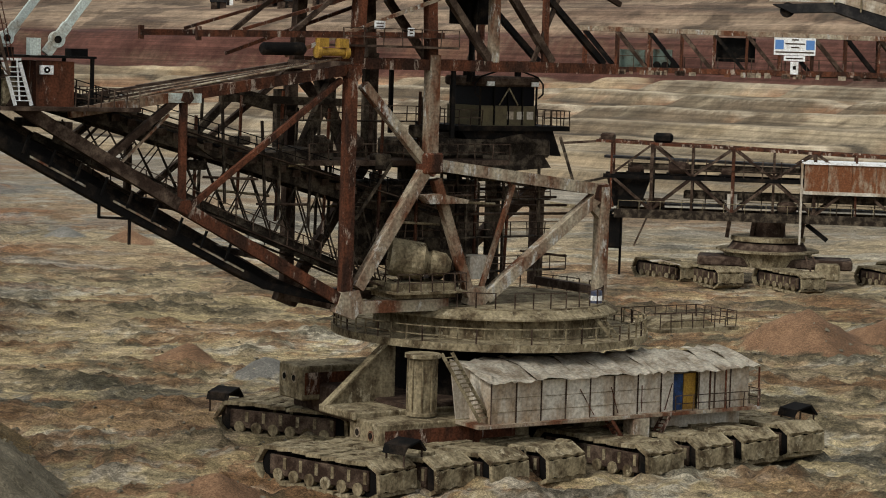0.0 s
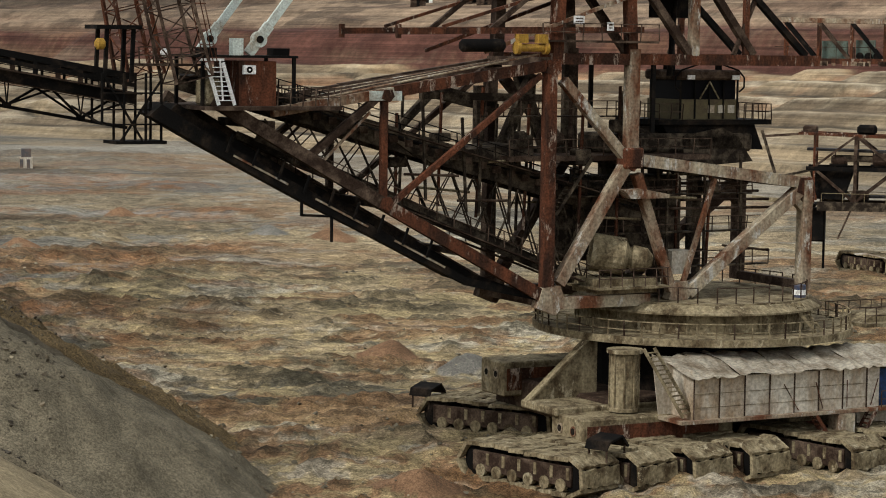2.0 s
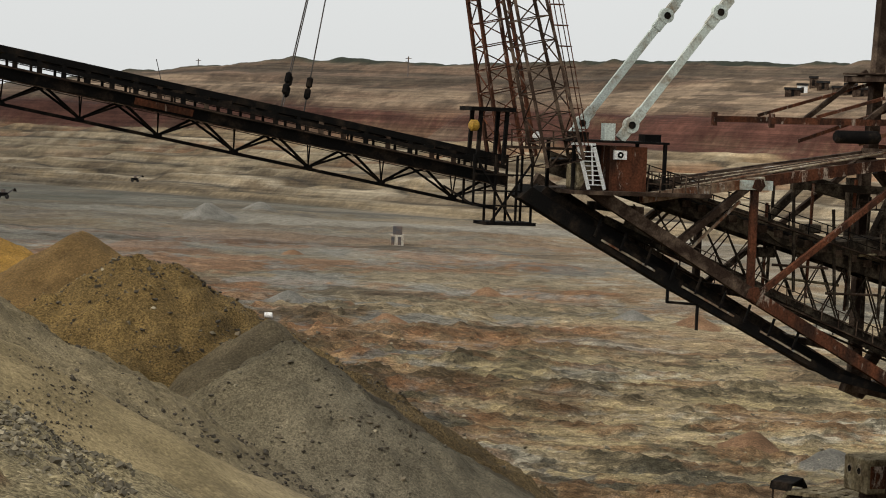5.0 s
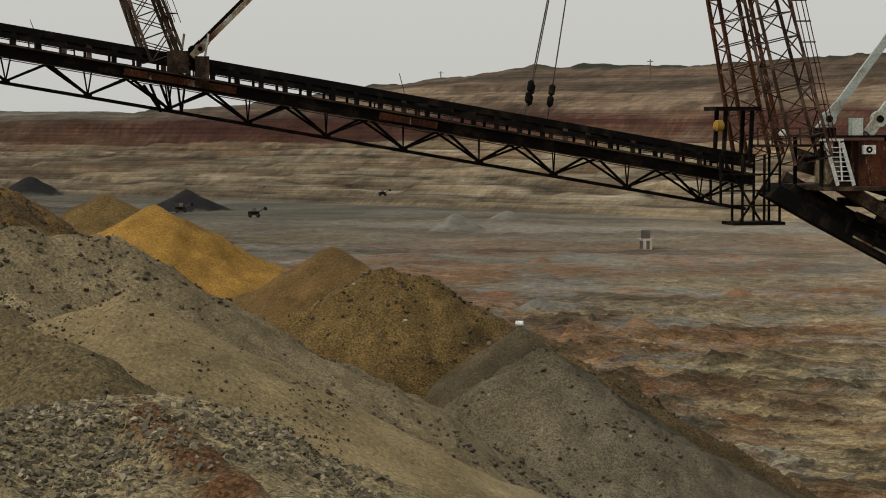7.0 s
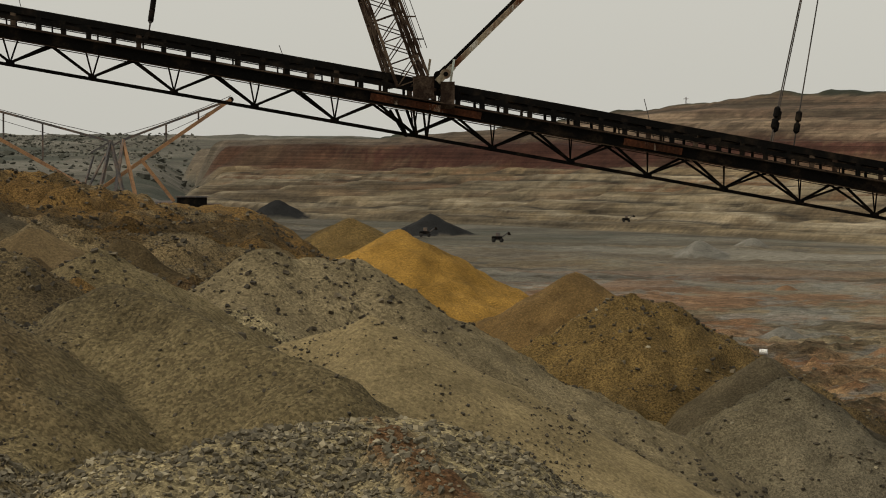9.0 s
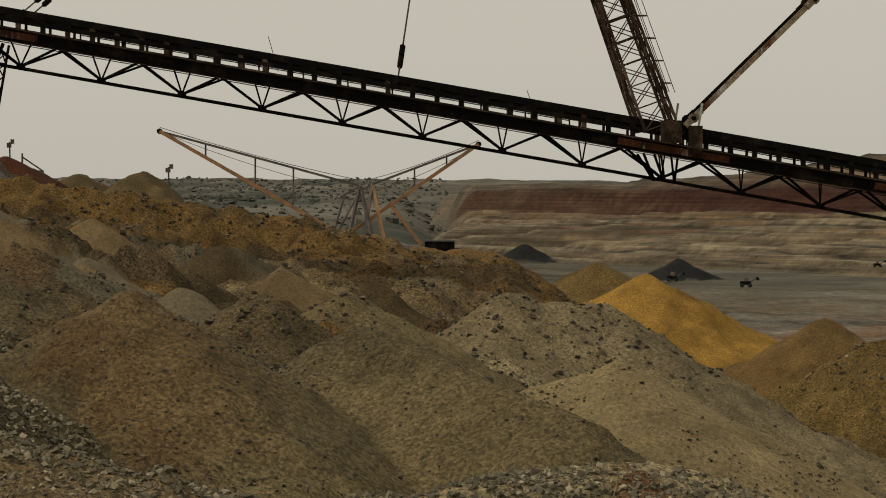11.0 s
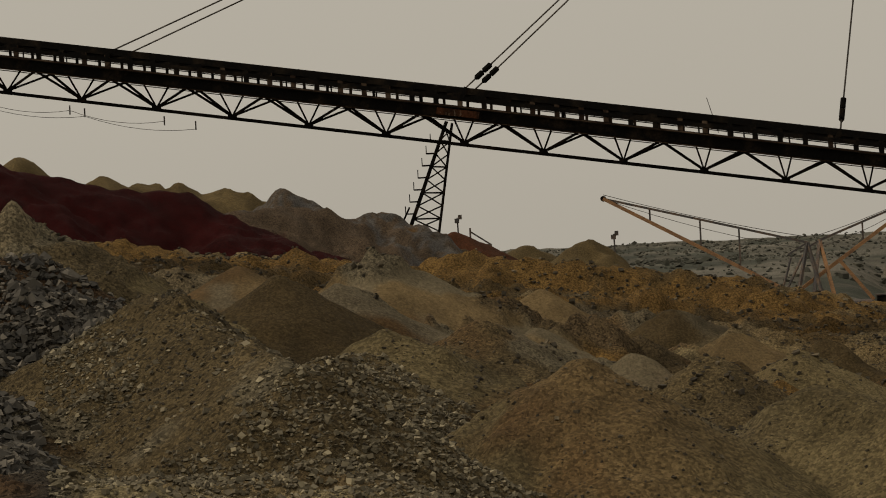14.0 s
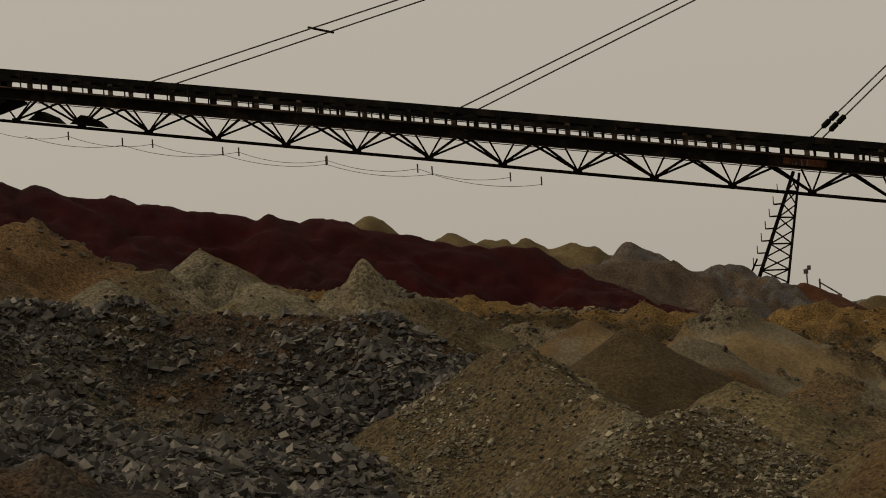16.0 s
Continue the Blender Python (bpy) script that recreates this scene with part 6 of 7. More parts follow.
for y in (-2.5, 2.5):
    br("bottom_girder", (-17.5, y, 8.4), (26, y, 8.5), 0.5, GRIME, 1.1)
    br("deck_girder", (-19, y, 13.0), (26, y, 13.0), 0.35, DARK, 0.5)
    br("top_chord", (-20, y, 17.3), (26, y, top_z(26)), 0.35, RUST)
    br("handrail", (-17, y - 0.3, 10.0), (26, y - 0.3, 10.0), 0.07, DUST)
    br("handrail", (-18, y - 0.3, 14.1), (6, y - 0.3, 14.1), 0.07, BROWN)
    for k in range(9):
        x = -18 + 5.0 * k
        br("post", (x, y, 8.8), (x, y, top_z(x)), 0.4 if k % 2 else 0.28, BROWN if k % 3 else RUST)
        if k < 8:
            a, b = (x, x + 5) if k % 2 else (x + 5, x)
            br("diagonal", (a, y, 8.9), (b, y, 13.0), 0.34, BROWN)
            br("diagonal", (b, y, 13.2), (a, y, top_z(a)), 0.28, BROWN)
    for k in range(16):
        br("rail_post", (-17 + 2.6 * k, y - 0.3, 8.9), (-17 + 2.6 * k, y - 0.3, 10.0), 0.07, DUST)
for k in range(9):
    br("cross_beam", (-18 + 5 * k, -2.5, 8.4), (-18 + 5 * k, 2.5, 8.4), 0.4, DARK)
    br("cross_beam", (-18 + 5 * k, -2.5, 13.0), (-18 + 5 * k, 2.5, 13.0), 0.3, DARK)
part("bridge_belt", bar(bmesh.new(), (-19, 0, 15.3), (26, 0, 14.6), 3.0, 0.3), BELT, bridge, "black conveyor belt")
part("lower_belt", bar(bmesh.new(), (-17, 0, 9.6), (26, 0, 9.6), 3.0, 0.25), BELT, bridge)
for x, z, s in ((-11, 13.3, 1.2), (-16, 13.3, 0.9), (-4.5, 13.3, 0.8), (2.5, 9.0, 1.1), (-13.5, 9.0, 1.0)):
    part("drive_motor", drum(bmesh.new(), (x, -1.5, z + s * 0.7), (x + 2.2 * s, -1.5, z + s * 0.7), [(0, 0.3 * s), (0.1, 0.7 * s), (0.8, 0.7 * s), (1, 0.35 * s)]), BROWN, bridge)
    solid("motor_base", (x - 0.2, -2.0, z), (x + 2.2 * s, -0.8, z + 0.3), DARK, bridge)
for z, h, x0 in ((10.9, 0.9, -9.0), (14.2, 0.7, -16.0)):
    for y in (-1.7, 1.7):
        br("belt_trough", (x0, y, z), (26, y, z), 0.12, GRIME, h)
for k in range(18):
    br("trough_frame", (-15.5 + 2.3 * k, -1.9, 13.2), (-15.5 + 2.3 * k, -1.9, 15.4), 0.14, BROWN)
    if k > 3:
        br("trough_frame", (-15.5 + 2.3 * k, -1.9, 8.9), (-15.5 + 2.3 * k, -1.9, 11.6), 0.14, GRIME)
br("tie_rod", (-20.0, -2.5, 17.2), (-24.5, -2.5, 16.8), 0.3, BROWN)
br("tie_rod", (-24.5, -2.5, 17.6), (-22.6, -2.5, 11.8), 0.35, GRIME)
br("tie_rod", (-22.6, -2.5, 11.8), (-17.5, -2.5, 13.0), 0.3, GRIME)
br("cantilever", (-18.0, -2.5, 8.6), (-25.5, -2.5, 9.2), 0.5, DUST)
solid("switch_cabinet", (-3.6, -2.2, 9.0), (-2.4, -1.2, 11.2), SHEET, bridge)
solid("pulley_house", (-13.0, -1.0, 17.2), (-10.6, 1.0, 18.4), DARK, bridge, "", 0.3)
solid("pulley_house", (-19.6, -1.0, 17.2), (-17.8, 1.0, 18.2), BROWN, bridge, "", 0.2)
rusty = material("flaking_rust_sheet", (0.155, 0.062, 0.028), 0.85, 0, (0.30, 0.24, 0.17), 0.35, 1.1, 6, streak=0.3)
for k in range(7):
    a = 5.7 + 2.9 * k
    solid("house_panel", (a, -3.2, 12.0), (a + 2.86, -3.1 - 0.03 * (k % 2), 15.3), rusty, bridge, "flaking rust-red house panel")
solid("house_roof", (5.4, -3.4, 15.3), (26.2, 3.2, 15.55), WHITE, bridge, "pale roof edge")
solid("house_sill", (5.4, -3.3, 11.6), (26.2, -2.9, 12.0), SHEET, bridge)
solid("house_back", (5.7, 2.9, 12.0), (26, 3.0, 15.3), rusty, bridge)
br("pale_post", (5.4, -3.3, 5.4), (5.4, -3.3, 15.4), 0.26, SHEET)
# left end: hopper, chute and ladder
part("end_hopper", prism(bmesh.new(), [(-18.6, -1.6, 12.8), (-13.2, -1.6, 12.8), (-14.4, -1.6, 9.2), (-17.6, -1.6, 9.2)], (0, 3.2, 0)), DARK, bridge)
solid("end_chute", (-18.8, -1.4, 3.9), (-16.6, 1.4, 8.0), DARK, bridge, "", 0.2)
br("chute_leg", (-18.6, -1.3, 0), (-18.6, -1.3, 4.0), 0.3, DARK)
br("chute_leg", (-16.8, 1.3, 0), (-16.8, 1.3, 4.0), 0.3, DARK)
stairs(bridge, (-14.9, -2.6, 4.4), (-13.4, -2.6, 8.0), (0, 1, 0), 0.8, BROWN)
# turntable
for r0, z0, r1, z1 in ((4.6, 5.4, 4.6, 5.95), (6.4, 4.1, 6.4, 4.35), (5.0, 2.3, 5.6, 4.1), (2.2, 5.7, 2.0, 8.0)):
    part("turntable_disc", lathe(bmesh.new(), (1.6, 1.5), [(r0, z0), (r1, z1)], 48), DUST if r0 > 3 else BROWN, bridge)
part("turntable_body", lathe(bmesh.new(), (1.6, 1.5), [(5.0, 4.35), (4.4, 5.2)], 48), BROWN, bridge)
for a in (-3.5, -0.5, 3.2, 5.6):
    br("support_leg", (a, 0, 5.7), (a + 0.3, 0, 8.0), 0.5, BROWN)
br("support_strut", (6.2, -1.5, 7.8), (8.8, -1.8, 5.9), 0.5, DARK)
stairs(bridge, (7.6, -4.6, 0.3), (6.2, -4.2, 4.1), (1, 0, 0), 0.9, BROWN)
solid("carrier_beam", (-7.0, -3.0, 2.3), (12, 3.0, 3.5), BROWN, bridge, "", 0.2)
solid("carrier_box", (7.4, -5.5, 1.2), (10.4, -1.0, 3.2), DUST, bridge, "", 0.2)
for x, y, turn in ((35.2, 288.0, 24), (44.6, 283.6, 26), (58.0, 289.5, 24), (31.0, 293.0, 30), (62.5, 297.0, 30)):
    copy_thing(track, pose(x, y, 0, 0, 0, turn))
slab = thing("loose_sheet", M2 @ pose(-10.5, -4.5, 2.35, 0, 8, 15), "bent pale sheet lying over a crawler", "metal sheet")
part("sheet", prism(bmesh.new(), [(-2.0, 0, 0.05), (-0.6, 0, 0.35), (1.6, 0, 0.15), (1.6, 0, 0.23), (-0.6, 0, 0.43), (-2.0, 0, 0.13)], (0, 1.6, 0)), SHEET, slab)

# ---- a red lattice gallery in front of the pit wall, with its signs ----
M3 = pose(0, 0, 0, 0, 0, -7) @ pose(0, 230, 0)
gallery = thing("lattice_gallery", M3, "long rusty red lattice gallery carrying pipes and cabinets", "gallery")
for y in (-1.6, 1.6):
    beam("top_chord", (-16, y, 30.45), (24, y, 30.1), 0.4, 0.45, RUSTPALE if y < 0 else RUST, gallery)
    beam("bottom_chord", (-16, y, 26.55), (24, y, 26.8), 0.4, 0.5, RUST, gallery)
    for k in range(12):
        x = -15 + 3.1 * k
        beam("post", (x, y, 26.7), (x, y, 30.4), 0.26, 0.26, RUST, gallery)
        beam("diagonal", (x, y, 30.2), (x + 2.9, y, 26.8), 0.38 if k % 3 else 0.28, 0.34, BROWN if k % 2 else DARK, gallery)
    for k in range(22):
        beam("rail_post", (-15 + 1.6 * k, y, 26.7), (-15 + 1.6 * k, y, 27.9), 0.06, 0.06, BROWN, gallery)
    beam("handrail", (-16, y, 27.9), (22, y, 28.0), 0.06, 0.06, BROWN, gallery)
solid("gallery_floor", (-16, -1.6, 26.35), (24, 1.6, 26.5), BROWN, gallery)
for k in range(12):
    beam("cross_beam", (-15 + 3.1 * k, -1.6, 30.3), (-15 + 3.1 * k, 1.6, 30.3), 0.25, 0.25, RUST, gallery)
solid("dark_cabinet", (-2.4, -0.8, 27.6), (1.3, 1.0, 29.9), DARK, gallery)
green = material("grey_green_cabinet", (0.13, 0.17, 0.14), 0.7, 0, (0.08, 0.07, 0.05), 0.4)
solid("grey_green_cabinet", (-11.6, -0.8, 26.7), (-9.2, 0.8, 28.5), green, gallery)
solid("grey_green_cabinet", (-8.4, -0.8, 26.7), (-6.6, 0.8, 28.6), green, gallery)
for k in range(3):
    part("cable_reel", drum(bmesh.new(), (-8.0 + 0.8 * k, -1.4, 27.1), (-8.0 + 0.8 * k, -0.9, 27.1), [(0, 0.35), (1, 0.35)], 14), DARK, gallery)
random.seed(21)
for k in range(46):
    x = -14 + 36 * random.random()
    solid("rubble_clump", (x, -1.9, 26.15), (x + 0.3 + 0.5 * random.random(), -1.3, 26.4 + 0.25 * random.random()), RUSTPALE if random.random() < 0.5 else BROWN, gallery)
for x, y in ((23.0, -1.6), (23.0, 1.6), (29.0, -1.6), (29.0, 1.6)):
    beam("gallery_leg", (x, y, 0), (min(x, 24), y, 26.4), 0.7, 0.7, RUST, gallery)
sign = thing("sign_board", M3 @ pose(5.0, -1.95, 28.4), "white sign board with blue emblems and unreadable dark lettering", "sign")
solid("board", (-1.95, 0, 0), (1.95, 0.08, 1.65), WHITE, sign)
SIGNBLUE = material("sign_blue", (0.08, 0.2, 0.45), 0.5)
for x in (-1.85, 1.05):
    solid("emblem", (x, -0.02, 0.55), (x + 0.8, -0.004, 1.45), SIGNBLUE, sign, "blue emblem")
for k, (a, b, zz) in enumerate(((-0.3, 0.35, 1.4), (-0.9, 0.95, 1.02), (-0.35, 0.4, 0.68), (-1.8, 1.8, 0.22))):
    solid("text_bar", (a, -0.02, zz), (b, -0.004, zz + 0.13), BROWN, sign)
solid("lower_board", (-1.0, 0, -0.55), (1.0, 0.08, -0.05), WHITE, sign)
solid("text_bar", (-0.8, -0.02, -0.36), (0.8, -0.004, -0.24), BROWN, sign)
solid("small_board", (-0.35, 0, -1.8), (0.4, 0.08, -0.6), WHITE, sign)
solid("symbol", (-0.12, -0.02, -1.35), (0.18, -0.004, -1.0), DARK, sign)
for x in (-1.2, 1.2):
    beam("sign_strap", (x, 0.15, -1.8), (x, 0.15, 1.9), 0.07, 0.07, BROWN, sign)
# pale conveyor end above it
tailend = thing("pale_conveyor", M3, "pale grey conveyor gallery with a black belt, sloping down", "conveyor")
part("belt_body", prism(bmesh.new(), [(2.8, -2, 33.2), (4.6, -2, 32.4), (8.6, -2, 32.6), (24, -2, 27.6), (24, -2, 29.6), (9, -2, 33.5)], (0, 4, 0)), BELT, tailend)
part("side_cover", prism(bmesh.new(), [(2.4, -2.1, 33.5), (8.6, -2.1, 33.6), (24, -2.1, 29.4), (24, -2.1, 30.6), (9, -2.1, 34.6), (2.6, -2.1, 34.0)], (0, 0.12, 0)), SHEET, tailend, "pale grey side cover")
part("side_cover", prism(bmesh.new(), [(2.4, 2.0, 33.5), (8.6, 2.0, 33.6), (24, 2.0, 29.4), (24, 2.0, 30.6), (9, 2.0, 34.6), (2.6, 2.0, 34.0)], (0, 0.12, 0)), SHEET, tailend)
part("tail_pulley", drum(bmesh.new(), (4.2, -1.6, 32.7), (4.2, 1.6, 32.7), [(0, 0.7), (1, 0.7)], 18), DARK, tailend)
for k in range(6):
    beam("cover_rib", (8.5 + 2.5 * k, -2.2, 33.3 - 0.68 * k), (8.5 + 2.5 * k, -2.2, 34.6 - 0.68 * k), 0.14, 0.14, DUST, tailend)
for y in (-1.6, 1.6):
    beam("support", (23, y, 0), (23, y, 28.4), 0.8, 0.8, BROWN, tailend)

# ---- walking draglines out in the pit ----
M4 = pose(0, 0, 0, 0, 0, 34) @ pose(0, 420, 0)
TANSTEEL = material("tan_painted_steel", (0.34, 0.19, 0.10), 0.7, 0, (0.20, 0.12, 0.08), 0.4, 0.4, 6)
GREYST = material("weathered_grey_steel", (0.09, 0.085, 0.085), 0.7, 0, (0.17, 0.12, 0.09), 0.4, 0.5, 6)


def dragline(name, tip, foot, knee, ties, house_at, label):
    ob = thing(name, M4, label, "dragline", "draglines")
    tip, foot, knee = Vector(tip), Vector(foot), Vector(knee)
    for y in (-1.0, 1.0):
        o = Vector((0, y, 0))
        beam("boom_chord", foot + o * 2, tip + o * 0.3, 0.55, 0.6, TANSTEEL, ob)
        beam("upper_chord", knee + o, tip + o * 0.3, 0.34, 0.4, GREYST, ob)
        rope("hoist_rope", ob, knee + o * 0.4 + Vector((0, 0, 1.0)), tip + o * 0.2 + Vector((0, 0, 0.7)), 0.5, 0.12)
        rope("lower_rope", ob, knee + o * 0.4 - Vector((0, 0, 1.2)), tip + o * 0.2, 0.9, 0.1)
        beam("mast", (foot.x + (2.0 if tip.x > 0 else -1), y * 3, house_at[2] + 3), knee + o, 0.5, 0.5, GREYST, ob)
        beam("mast", (foot.x + (6.5 if tip.x > 0 else 4.5), y * 3, house_at[2] + 3), knee + o, 0.5, 0.5, TANSTEEL if tip.x > 0 else GREYST, ob)
        beam("mast", (foot.x - 4.0, y * 3, house_at[2] + 3.5), knee + o + Vector((-3, 0, -2.5)), 0.3, 0.3, GREYST, ob)
        beam("mast_tie", knee + o, knee + o + Vector((-3.5, 0, -2.0)), 0.3, 0.3, GREYST, ob)
    for f in ties:
        a = foot.lerp(tip, f)
        g = max(0.0, min(1.0, (a.x - knee.x) / (tip.x - knee.x)))
        beam("tie_post", a, knee.lerp(tip, g), 0.3, 0.3, GREYST, ob)
    part("tip_sheave", drum(bmesh.new(), tip - Vector((0, 0.5, 0)), tip + Vector((0, 0.5, 0)), [(0, 0.5), (1, 0.5)], 16), DARK, ob)
    rope("hoist_line", ob, tip, tip - Vector((0, 0, 9.0)), 0, 0.07)
    x, y, z = house_at
    body = solid("house", (x - 6, y - 5, z), (x + 6, y + 5, z + 4.5), GREYST, ob, "", 0.3)
    solid("house_window_band", (x - 5.5, y - 5.05, z + 2.6), (x + 5.5, y - 5.01, z + 3.4), DARK, body)
    part("base_tub", lathe(bmesh.new(), (x, y), [(6, -0.5), (6, 1.6), (5, 1.8), (5, z)], 32), BROWN, ob)
    for s in (-1, 1):
        solid("walking_shoe", (x - 6, y + s * 7 - 1.2, 0), (x + 6, y + s * 7 + 1.2, 1.6), DARK, ob, "", 0.2)
        beam("shoe_link", (x, y + s * 5, z + 2), (x, y + s * 7, 1.5), 0.7, 0.7, DARK, ob)
    return ob


dragline("dragline_excavator", (-32.3, 0, 37.5), (1.3, 0, 18.5), (3.0, 0, 28.0), (0.3, 0.5, 0.76), (8.0, 2, 13.0), "walking dragline with a long tan lattice boom in the pit")
dragline("dragline_excavator", (24.4, 8, 35.6), (1.3, 8, 19.6), (5.2, 8, 28.3), (0.5, 0.75), (4.0, 14, 13.0), "second walking dragline with its tan boom raised the other way")
cabinrow = thing("service_cabin", M4 @ pose(18, -2, 0), "dark service cabin raised on legs", "cabin")
solid("cabin_body", (-3.6, -1.6, 16.4), (1.6, 1.6, 18.3), DARK, cabinrow, "", 0.1)
solid("cabin_roof", (-3.8, -1.8, 18.3), (1.8, 1.8, 18.5), GREYST, cabinrow)
solid("cabin_side", (1.6, -1.2, 16.3), (3.8, 1.2, 17.2), GREYST, cabinrow)
for x in (-3, 1):
    for y in (-1.3, 1.3):
        beam("cabin_leg", (x, y, -0.5), (x, y, 16.4), 0.4, 0.4, GREYST, cabinrow)
beam("cabin_strut", (-9.6, 0, 24.6), (-4.1, 0, 17.6), 0.6, 0.6, TANSTEEL, cabinrow)

# ---- lattice tower and aerial masts behind the spoil crest ----
M5 = pose(0, 0, 0, 0, 0, 42.5) @ pose(0, 260, 0)
pylon = thing("lattice_tower", M5, "dark leaning lattice tower on the spoil crest", "tower")
A, B = ((-4.3, -1.2, 27.5), (1.9, 0, 43.2)), ((-0.1, -1.2, 27.5), (2.5, 0, 43.0))
for y in (-1.2, 1.2):
    pa, pb = (Vector((A[0][0], y, A[0][2])), Vector(A[1])), (Vector((B[0][0], y, B[0][2])), Vector(B[1]))
    beam("tower_leg", *pa, 0.34, 0.34, DARK, pylon)
    beam("tower_leg", *pb, 0.22, 0.22, DARK, pylon)
    for k in range(9):
        f, g = 0.15 + k * 0.09, 0.15 + (k + 1) * 0.09
        beam("tower_brace", pa[0].lerp(pa[1], f), pb[0].lerp(pb[1], g), 0.13, 0.13, DARK, pylon)
        beam("tower_brace", pb[0].lerp(pb[1], f), pa[0].lerp(pa[1], g), 0.13, 0.13, DARK, pylon)
        if k % 2 == 0:
            beam("tower_rung", pa[0].lerp(pa[1], f), pb[0].lerp(pb[1], f), 0.15, 0.15, DARK, pylon)
beam("tower_stay", (-5.6, 0, 28), (-2.6, 0, 34.0), 0.2, 0.2, DARK, pylon)
for k in range(7):
    z = 33.2 + 1.3 * k
    x = -4.3 + (z - 27.5) * 0.395
    solid("rest_platform", (x - 1.0, -0.8, z), (x + 0.1, 0.8, z + 0.12), DARK, pylon)
    beam("platform_rail", (x - 1.0, -0.8, z), (x - 1.0, -0.8, z + 0.9), 0.1, 0.1, DARK, pylon)
solid("tower_gear", (-3.2, -0.6, 31.0), (-1.9, 0.6, 31.9), DARK, pylon, "", 0.2)
for x0, z0, z1, label in ((2.65, 28.5, 32.6, "slim aerial mast with drum lamps on the spoil crest"), (19.7, 25.0, 30.0, "slim lattice aerial mast beyond the spoil")):
    pole = thing("aerial_mast", M5, label, "mast", "aerial masts")
    beam("pole", (x0, 0, z0), (x0 - 0.1, 0, z1), 0.16, 0.16, GREYST, pole)
    solid("mast_head", (x0 - 0.4, -0.3, z1 - 0.6), (x0 + 0.1, 0.3, z1 - 0.1), GREYST, pole)
    solid("mast_lamp", (x0 + 0.0, -0.2, z1 - 0.2), (x0 + 0.4, 0.2, z1 + 0.3), GREYST, pole)
ramp = thing("tilted_frame", M5, "tilted light steel frame on the spoil crest", "frame")
beam("frame_rail", (3.9, 0, 31.0), (6.1, 0, 29.5), 0.16, 0.16, GREYST, ramp)
beam("frame_foot", (4.6, 0, 29.5), (6.2, 0, 29.4), 0.3, 0.3, GREYST, ramp)
beam("frame_post", (3.9, 0, 28.0), (3.9, 0, 31.4), 0.2, 0.2, GREYST, ramp)
beam("frame_post", (5.9, 0, 27.5), (5.9, 0, 29.5), 0.2, 0.2, GREYST, ramp)


# ---- far things: huts, poles on the rim, small machines on the floor ----
def ground_at(x, y):
    z = relief(np.array([[x]]), np.array([[y]]))[0]
    return float(z[0, 0])


def polar(a, r):
    return -r * math.sin(radians(a)), r * math.cos(radians(a))


random.seed(31)
for k in range(11):
    a, r = 3.0 + 2.5 * k / 10 + random.uniform(-0.1, 0.1), 800 + random.uniform(-16, 16)
    x, y = polar(a, r)
    g = ground_at(x, y)
    w, dp, h = random.uniform(2.6, 6.5), 4.0, random.uniform(1.8, 2.8)
    shed = thing("site_shed", pose(x, y, g, 0, 0, a), "small far site shed with a dark roof on the slope", "shed", "site sheds")
    solid("shed_wall", (-w / 2, -dp / 2, -2), (w / 2, dp / 2, h), WHITE if k == 9 else (SHEET if k == 3 else BROWN), shed)
    part("shed_roof", prism(bmesh.new(), [(-w / 2 - 0.3, -dp / 2 - 0.3, h), (-w / 2 - 0.3, 0, h + 0.8), (-w / 2 - 0.3, dp / 2 + 0.3, h)], (w + 0.6, 0, 0)), DARK, shed)
    solid("shed_door", (-0.5, -dp / 2 - 0.05, 0), (0.5, -dp / 2 - 0.01, 2.0), DARK, shed)
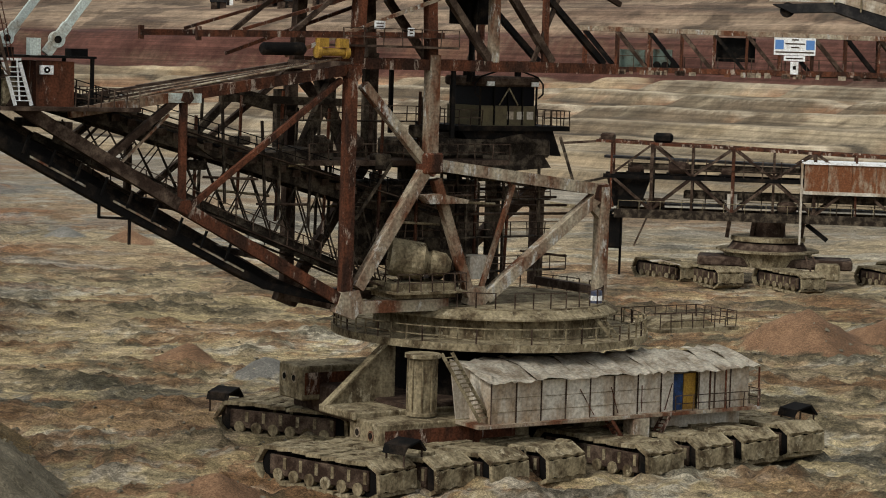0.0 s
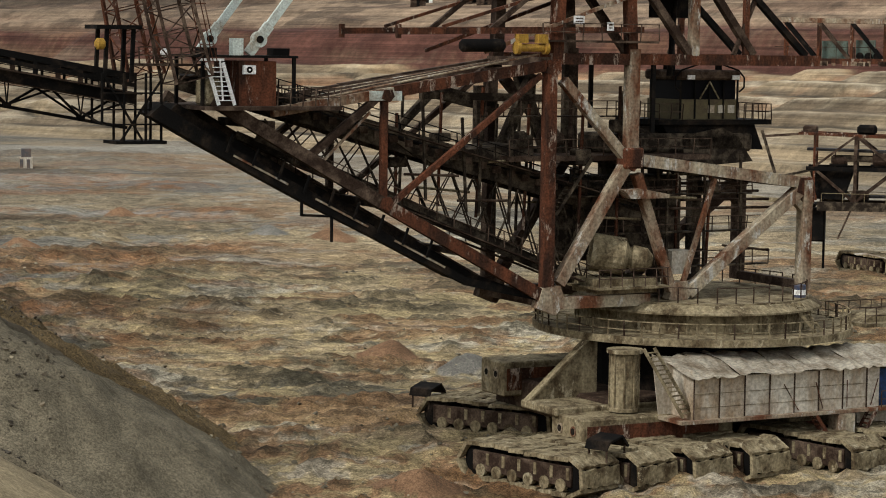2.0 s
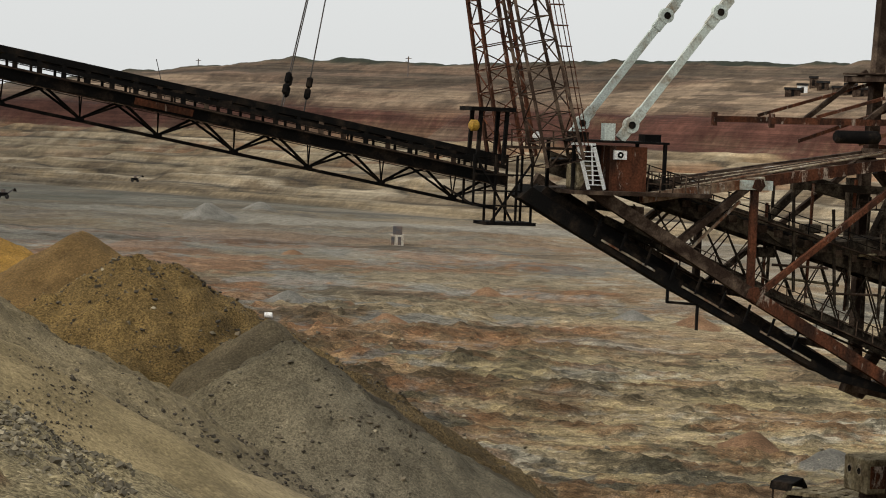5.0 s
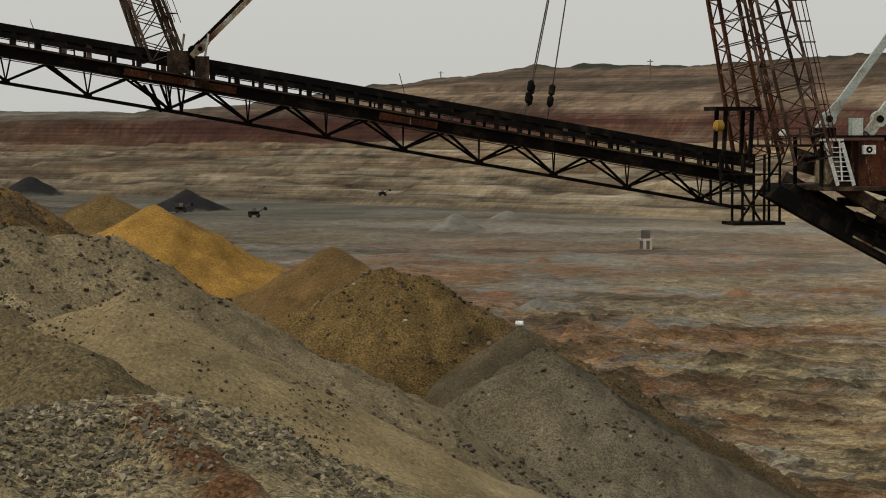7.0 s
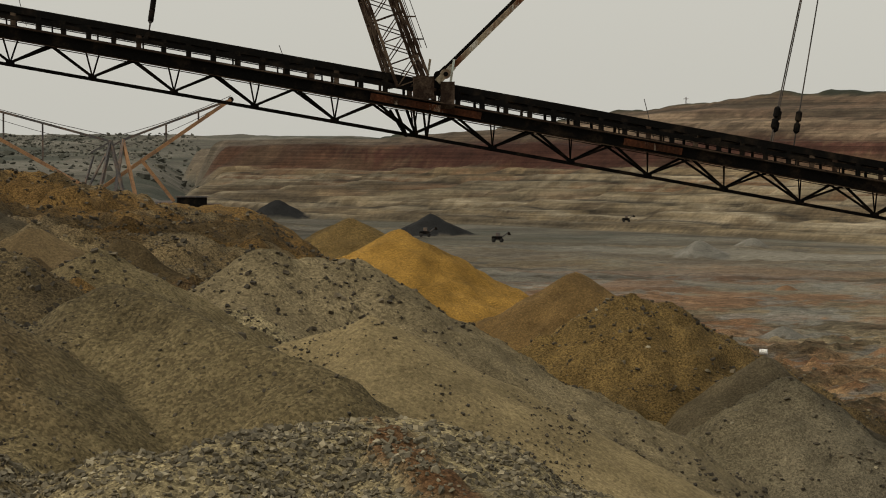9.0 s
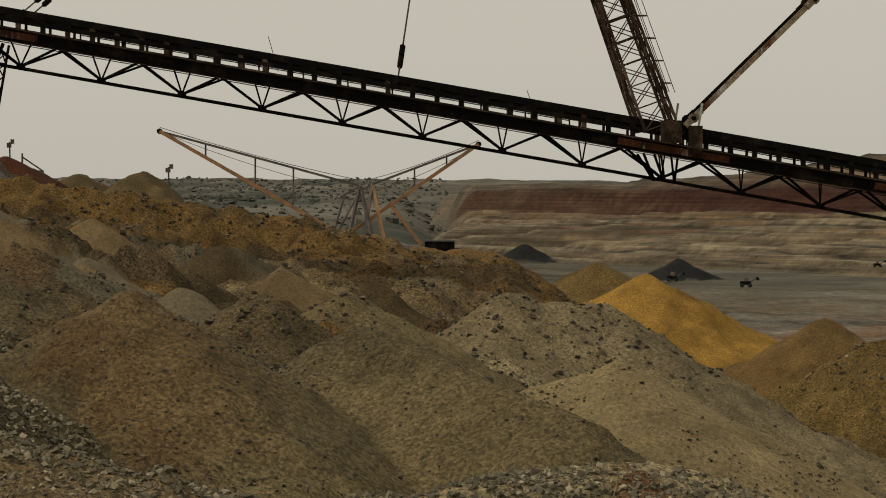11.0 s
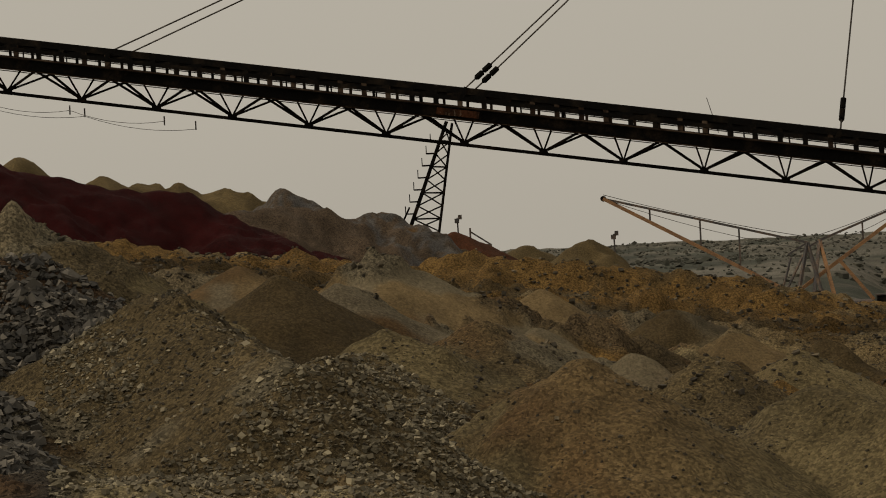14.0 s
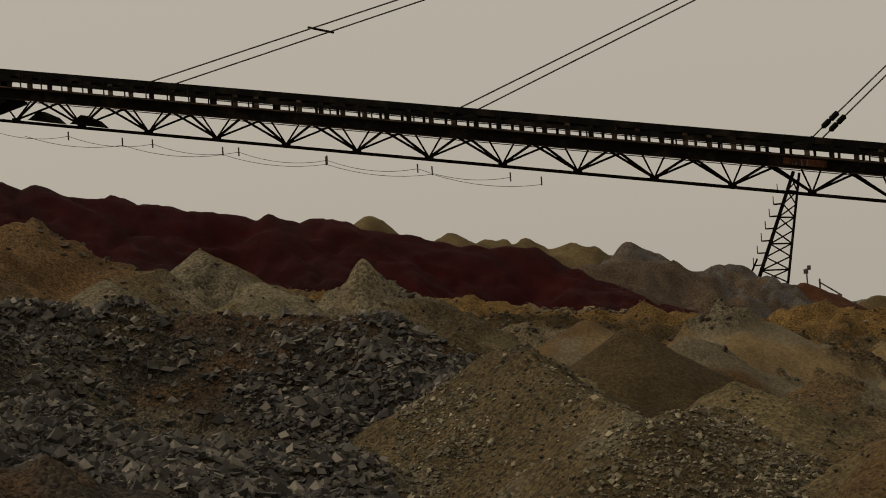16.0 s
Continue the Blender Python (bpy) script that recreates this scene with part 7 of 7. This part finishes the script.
for a, r, h in ((21.03, 1150, 11), (19.8, 1100, 11), (14.77, 930, 8), (3.24, 800, 7), (19.7, 1120, 8), (12.1, 890, 7), (-2.5, 770, 6)):
    x, y = polar(a, r)
    post = thing("power_pole", pose(x, y, ground_at(x, y)), "thin dark power pole standing on the pit rim", "pole", "power poles")
    beam("pole", (0, 0, -3), (0, 0, h), 0.35, 0.35, GREYST, post)
    beam("cross_arm", (-1.2, 0, h - 0.8), (1.2, 0, h - 0.8), 0.25, 0.25, GREYST, post)
box_hut = thing("control_hut", pose(-129, 486, ground_at(-129, 486), 0, 0, 15), "pale grey control hut on a skid with dark top", "hut")
solid("hut_base", (-1.4, -1.2, -0.3), (1.4, 1.2, 2.3), SHEET, box_hut)
for x in (-0.9, 0.5):
    solid("hut_door", (x - 0.35, -1.25, 0.1), (x + 0.35, -1.21, 1.9), GREYST, box_hut)
solid("hut_top", (-1.0, -1.0, 2.3), (1.0, 1.0, 4.1), GREYST, box_hut, "", 0.1)
solid("hut_skid", (-1.8, -1.3, -0.3), (1.8, 1.3, 0.0), BROWN, box_hut)
for x, y, s in ((-310.6, 635.4, 0.8), (-275.8, 610.9, 0.8), (-278.0, 716.6, 0.6)):
    dig = thing("wheel_loader", pose(x, y, ground_at(x, y), 0, 0, 25) @ Matrix.Scale(s, 4), "small far dark loading machine on the pit floor", "loader", "loaders")
    solid("loader_body", (-2.2, -1.1, 0.9), (1.6, 1.1, 2.1), DARK, dig, "", 0.15)
    solid("loader_cab", (-0.8, -0.9, 2.1), (0.7, 0.9, 3.4), GREYST, dig, "", 0.1)
    for wx in (-1.5, 1.3):
        for wy in (-1.2, 1.2):
            part("wheel", drum(bmesh.new(), (wx, wy - 0.3, 0.7), (wx, wy + 0.3, 0.7), [(0, 0.5), (0.1, 0.75), (0.9, 0.75), (1, 0.5)], 14), BELT, dig)
    beam("loader_arm", (1.4, 0, 1.8), (3.6, 0, 3.4), 0.3, 0.4, GREYST, dig)
    part("bucket", prism(bmesh.new(), [(3.4, -1.2, 2.6), (4.6, -1.2, 2.6), (4.2, -1.2, 3.6), (3.5, -1.2, 3.7)], (0, 2.4, 0)), DARK, dig)
white = thing("white_drum", pose(*polar(17.9, 318), ground_at(*polar(17.9, 318)) + 0.1), "small white drum lying on the pit floor", "drum")
part("drum_shell", drum(bmesh.new(), (-0.5, 0, 0.35), (0.5, 0.1, 0.35), [(0, 0.3), (0, 0.38), (1, 0.38), (1, 0.3)], 14), WHITE, white)
